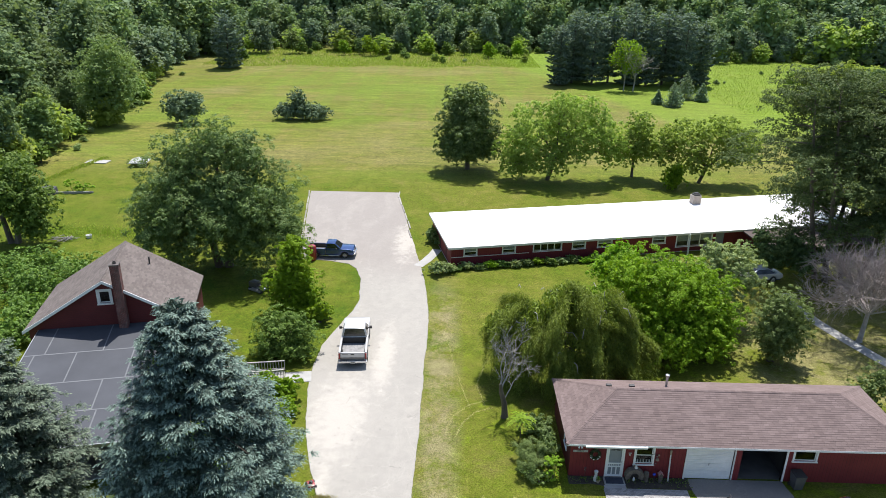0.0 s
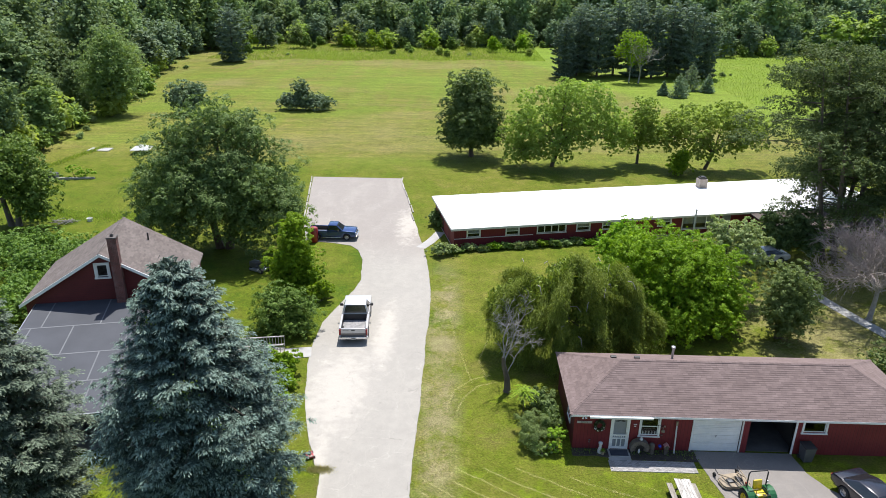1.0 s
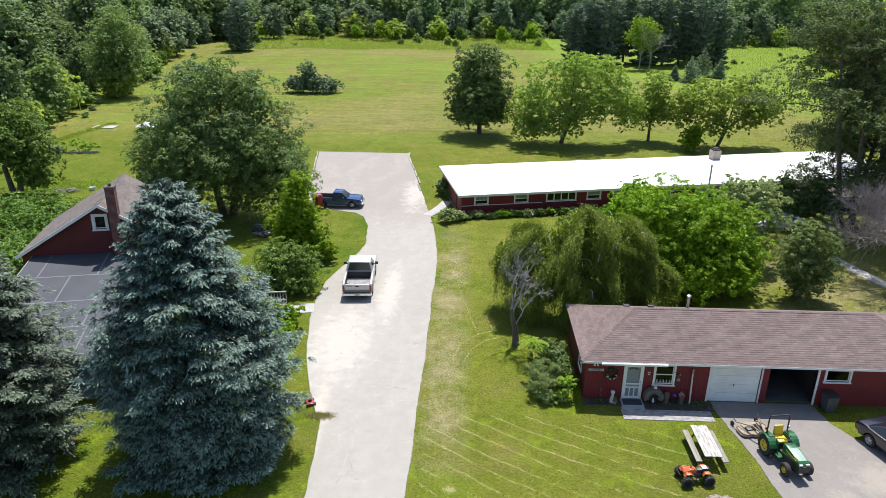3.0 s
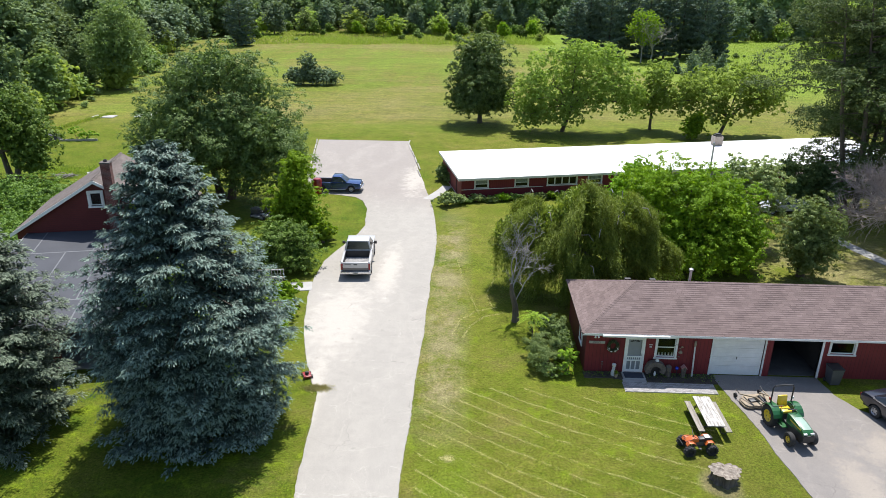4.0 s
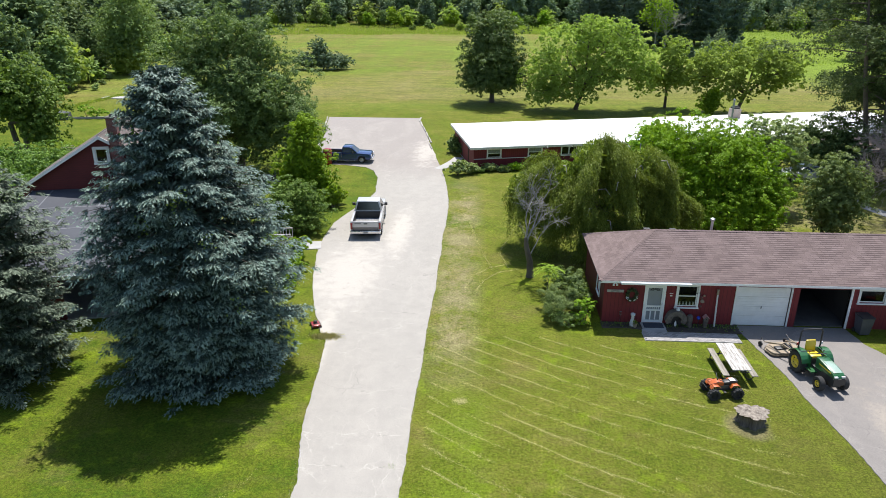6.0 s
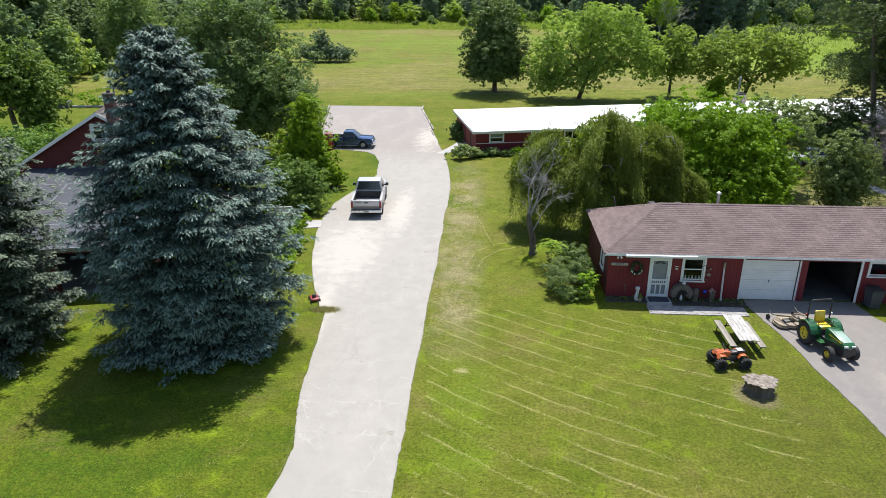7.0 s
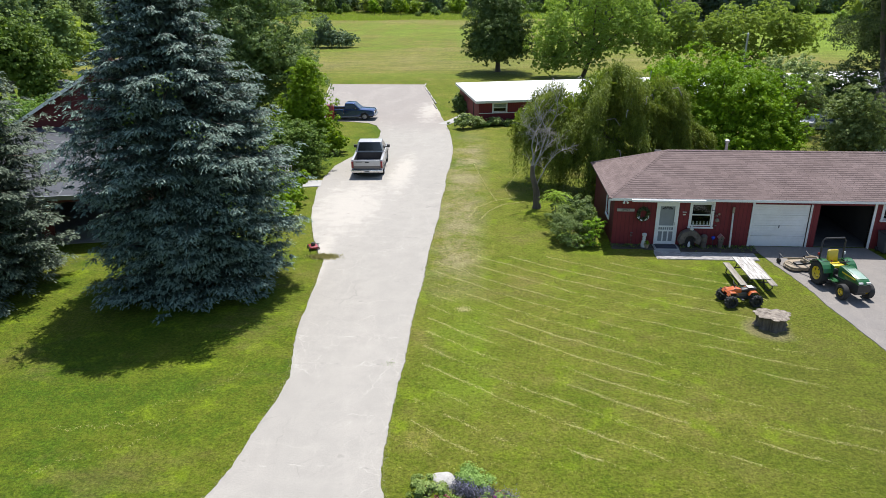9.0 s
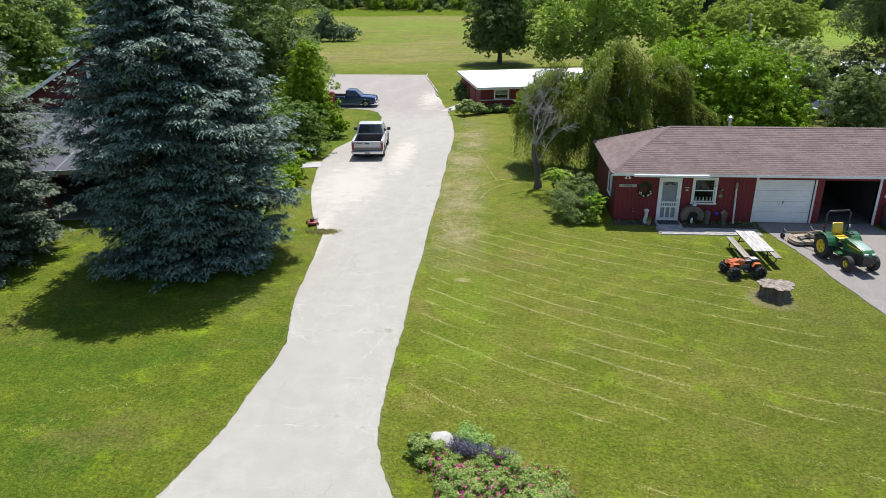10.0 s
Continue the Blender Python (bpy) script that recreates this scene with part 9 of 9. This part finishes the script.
def place(protos, spots):
    for i, (x, y, s) in enumerate(spots):
        x, y, s = x + rng.normal() * 1.6, y + rng.normal() * 1.6, s * rng.uniform(0.85, 1.15)
        m = pose(x, y, gz(y), 0, 0, rng.uniform(0, 360)) @ Matrix.Diagonal((s * 1.1, s * 1.1, s * rng.uniform(0.88, 1.15), 1))
        if i < len(protos):
            protos[i].matrix_world = m
        else:
            copy_thing(protos[i % len(protos)], m)


near_wood, far_wood = [], []
for i, (x, y) in enumerate([(-64, 92), (-67, 101), (-63.5, 112), (-68, 119), (-66, 130), (-71, 139), (-68, 150), (-73, 160), (-71, 171), (-75, 182), (-73, 193), (-77, 204), (-75, 216), (-72, 228), (-67, 238), (-59, 246)]):
    x -= 4.0 + 6.0 * max(0.0, min(1.0, (y - 150) / 60))
    (near_wood if i < 9 else far_wood).extend([(x, y, 0.60 + 0.25 * rng.random()), (x - 8, y + 2, 0.95)])
    far_wood += [(x - 17, y + 4, 1.1), (x - 27, y + 3, 1.2)]
    if i > 5:
        far_wood += [(x - 38, y + 5, 1.25), (x - 50, y + 6, 1.3)]
for x in range(-136, 196, 7):
    edge = 262 + 5 * math.sin(x * 0.07) - (16 if x > 85 else 0)
    far_wood += [(x, edge, 0.45 + 0.25 * rng.random()), (x + 4, edge + 9, 0.72), (x, edge + 19, 0.92), (x + 3, edge + 31, 1.08), ]
    if x % 2:
        far_wood += [(x + 1, edge + 45, 1.35), (x + 4, edge + 58, 1.7)]
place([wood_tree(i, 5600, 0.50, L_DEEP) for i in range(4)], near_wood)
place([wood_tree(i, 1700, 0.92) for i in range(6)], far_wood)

for x, y, s_ in ((-65, 107, 8.5), (-63.5, 128.5, 16.0), (-68, 112, 9.5), (-72, 152, 11.0)):
    tree("light_wood_tree", x, y, [(0, 0, s_ * 0.5, s_ * 0.33, s_ * 0.32, s_ * 0.34), (0.5, 0, s_ * 0.78, s_ * 0.22, s_ * 0.22, s_ * 0.22), (-1.5, -0.8, s_ * 0.3, s_ * 0.24, s_ * 0.22, s_ * 0.25), (1.8, -0.5, s_ * 0.32, s_ * 0.24, s_ * 0.22, s_ * 0.25)], L_EDGE, 13000, 0.34, "lighter green tree at the wood edge", "tree", "edge trees", 0.22, 0.25)

# edge shrubs
protos = [tree("edge_shrub", 0, -600 - 10 * i, [(0, 0, 1.8, 2.2, 2.0, 1.8), (rng.normal(), 0, 2.8, 1.5, 1.4, 1.5), (rng.normal() * 1.5, -0.6, 1.2, 1.6, 1.4, 1.2)], m, 900, 0.5, "bushy growth at the wood edge", "shrub", "edge shrubs", 0.07, stems=2, twigs=0) for i, m in enumerate((L_SHRUB, L_SILVER, L_APPLE, L_MAPLE))]
spots = []
for x, y in [(-60, 90), (-61, 97), (-60, 104), (-61.5, 110), (-62, 117), (-61.5, 124), (-63, 131), (-65, 140), (-66, 149), (-69, 160), (-70, 172), (-71, 185), (-73, 197)]:
    x -= 2.5 + 6.0 * max(0.0, min(1.0, (y - 150) / 60))
    spots += [(x, y, 0.7 + 0.5 * rng.random()), (x + 1.0, y + 4, 0.5)]
for x in range(-74, 122, 4):
    edge = 258 + 5 * math.sin(x * 0.07) - (16 if x > 85 else 0)
    spots += [(x, edge, 0.5 + 0.8 * rng.random())]
for x in range(120, 180, 6):
    spots += [(x, 243, 1.2), (x + 2, 250, 2.2)]
for i in range(34):
    x = rng.uniform(-70, 118)
    if 24 < x < 70:
        continue
    spots.append((x, rng.uniform(226, 250) if x < 24 else rng.uniform(175, 238), rng.uniform(0.25, 0.7)))
place(protos, spots)

# young trees in the tall grass
for x, y, h, m in ((-56, 247, 8.5, L_MAPLE), (-53, 246, 5.0, L_SHRUB), (-38, 246, 5.0, L_LIME), (-33, 248, 5.5, L_MAPLE), (-29, 244, 6.8, L_LIME), (-25, 246, 4.0, L_LIME), (-10, 250, 5.6, L_LIME), (-3, 250, 4.6, L_SHRUB), (3, 252, 5.2, L_MAPLE), (11, 244, 5.4, L_LIME), (17, 246, 4.2, L_SHRUB), (20.5, 246, 6.0, L_LIME), (23, 247, 4.0, L_APPLE), (-70, 222, 5.0, L_LIME), (-67, 225, 4.2, L_SHRUB)):
    r = h * 0.40
    tree("sapling", x, y, [(0, 0, h * 0.45, r, r, h * 0.33), (rng.normal() * 0.4, 0, h * 0.76, r * 0.65, r * 0.65, h * 0.24), (r * 0.7, 0, h * 0.3, r * 0.6, r * 0.6, h * 0.22)], m, 1100, 0.5, "young tree in the tall grass beyond the field", "tree", "saplings", 0.08)

# dark pines beside the field
for i, (x, y, h) in enumerate(((27, 187, 16), (31, 191, 19), (36, 189, 20), (41, 193, 21), (46, 190, 20), (50, 188, 19), (55, 191, 21), (59, 187, 20), (64, 190, 17), (33, 198, 20), (48, 199, 22), (60, 198, 20), (-66, 208, 17))):
    ob = conifer("pine_tree", x, y, h * 0.98, 3.6 + 0.35 * (i * 7 % 5), 5600, L_PINE, "dark tall pine in a stand beside the field", 0.85, 1.0 + 0.5 * (i % 4), 0.32, "pines", 1.15, lambda f: (1 - math.exp(-6 * f)) * (1.0 if f < 0.75 else 0.8))
tree("half_dead_tree", 42.5, 180, [(-0.4, 0, 10.4, 3.2, 2.8, 2.2), (2.2, 0, 8.2, 2.8, 2.6, 2.2), (-2.4, 0, 7.6, 2.4, 2.2, 2.2), (0.6, -0.8, 5.6, 2.8, 2.4, 2.0)], L_LIME, 3000, 0.42, "half-bare tree with a yellow-green top", trunk_r=0.15, fork=0.25, core=False, bark=M_GREYBARK)
bare_tree("half_bare_tree", 44.6, 179, 13, 0.6, "grey half-bare tree before the pines", 5, 0.2, 21, 3, 0.65)
for x, y, h in ((48.6, 158.5, 5.6), (51, 163, 4.2), (54.5, 169, 6.8), (57.5, 166, 4.4), (46, 161, 3.4)):
    conifer("young_spruce", x, y, h, h * 0.46, 1700, L_WOODS, "young grey-green spruce in the field", 0.45, 0.3, 0.1, "young spruces")


# tall meadow grass
def grass_patch(name, n, spot, height, label, mat=None):
    P, s = spot(n), height * rng.uniform(0.6, 1.3, n)
    P = np.stack([P[:, 0], P[:, 1], np.array([gz(y) for y in P[:, 1]]) + s * 0.42], axis=1)
    N = np.stack([rng.normal(size=n), rng.normal(size=n), 0.25 * np.ones(n)], axis=1)
    up = np.tile([0, 0, 1.0], (n, 1)) + 0.25 * rng.normal(size=(n, 3))
    ob = new(name, leaf_mesh(name, P, N, s, s * 0.26, mat or L_MEADOW, up))
    return tagged(ob, label, "grass", kind="stuff")


def meadow_spots(n):
    x = rng.uniform(-76, 26, n)
    edge = 213 + 10 * (x + 68) / 94 + 2.0 * np.sin(x * 0.23) + 1.5 * rng.normal(size=n)
    return np.stack([x, edge + (262 - edge) * rng.random(n) ** 1.3], axis=1)


grass_patch("meadow_grass", 30000, meadow_spots, 0.5, "tall rough grass beyond the mown field")
grass_patch("meadow_grass_east", 14000, lambda n: np.stack([rng.uniform(62, 118, n), rng.uniform(150, 248, n)], axis=1), 0.42, "tall rough grass beside the pines")
grass_patch("rough_strip", 2500, lambda n: np.stack([rng.uniform(-46, -32, n), 72 + 0.1 * rng.normal(size=n) * 8], axis=1), 0.28, "strip of unmown grass across the back lawn")
grass_patch("rough_edge", 1600, lambda n: np.stack([-56.5 + 0.35 * rng.normal(size=n) + (t := rng.random(n)) * 3.0, 88 + t * 16], axis=1), 0.32, "unmown grass strip near the concrete pad")
def fringe_spots(side):
    """Clumps of turf that creep over the broken edge of the drive."""
    def spots(n):
        cy = 8 + 52 * rng.random(520) ** 1.3
        k = rng.integers(0, 520, n)
        y = cy[k] + 0.11 * rng.normal(size=n)
        inward = (rng.random(520) ** 2 * 0.16)[k] + 0.05 * rng.normal(size=n)
        edge = LEFT if side < 0 else RIGHT
        return np.stack([np.interp(y, *zip(*edge)) - side * inward, y], axis=1)
    return spots


grass_patch("drive_fringe", 6500, fringe_spots(-1), 0.032, "dry turf creeping over the broken asphalt edge", M_STRAW)
grass_patch("drive_fringe", 6500, fringe_spots(1), 0.032, "dry turf creeping over the broken asphalt edge", M_STRAW)
grass_patch("drive_tuft", 2200, lambda n: np.stack([-6.95 + 0.34 * rng.normal(size=n), 30.65 + 0.16 * rng.normal(size=n)], axis=1), 0.10, "dry grass tuft at the drive edge", M_STRAW)
grass_patch("drive_weed", 160, lambda n: np.stack([-2.5 + 0.1 * rng.normal(size=n), 21.0 + 0.1 * rng.normal(size=n)], axis=1), 0.055, "weed growing in a crack of the drive", L_SHRUB)
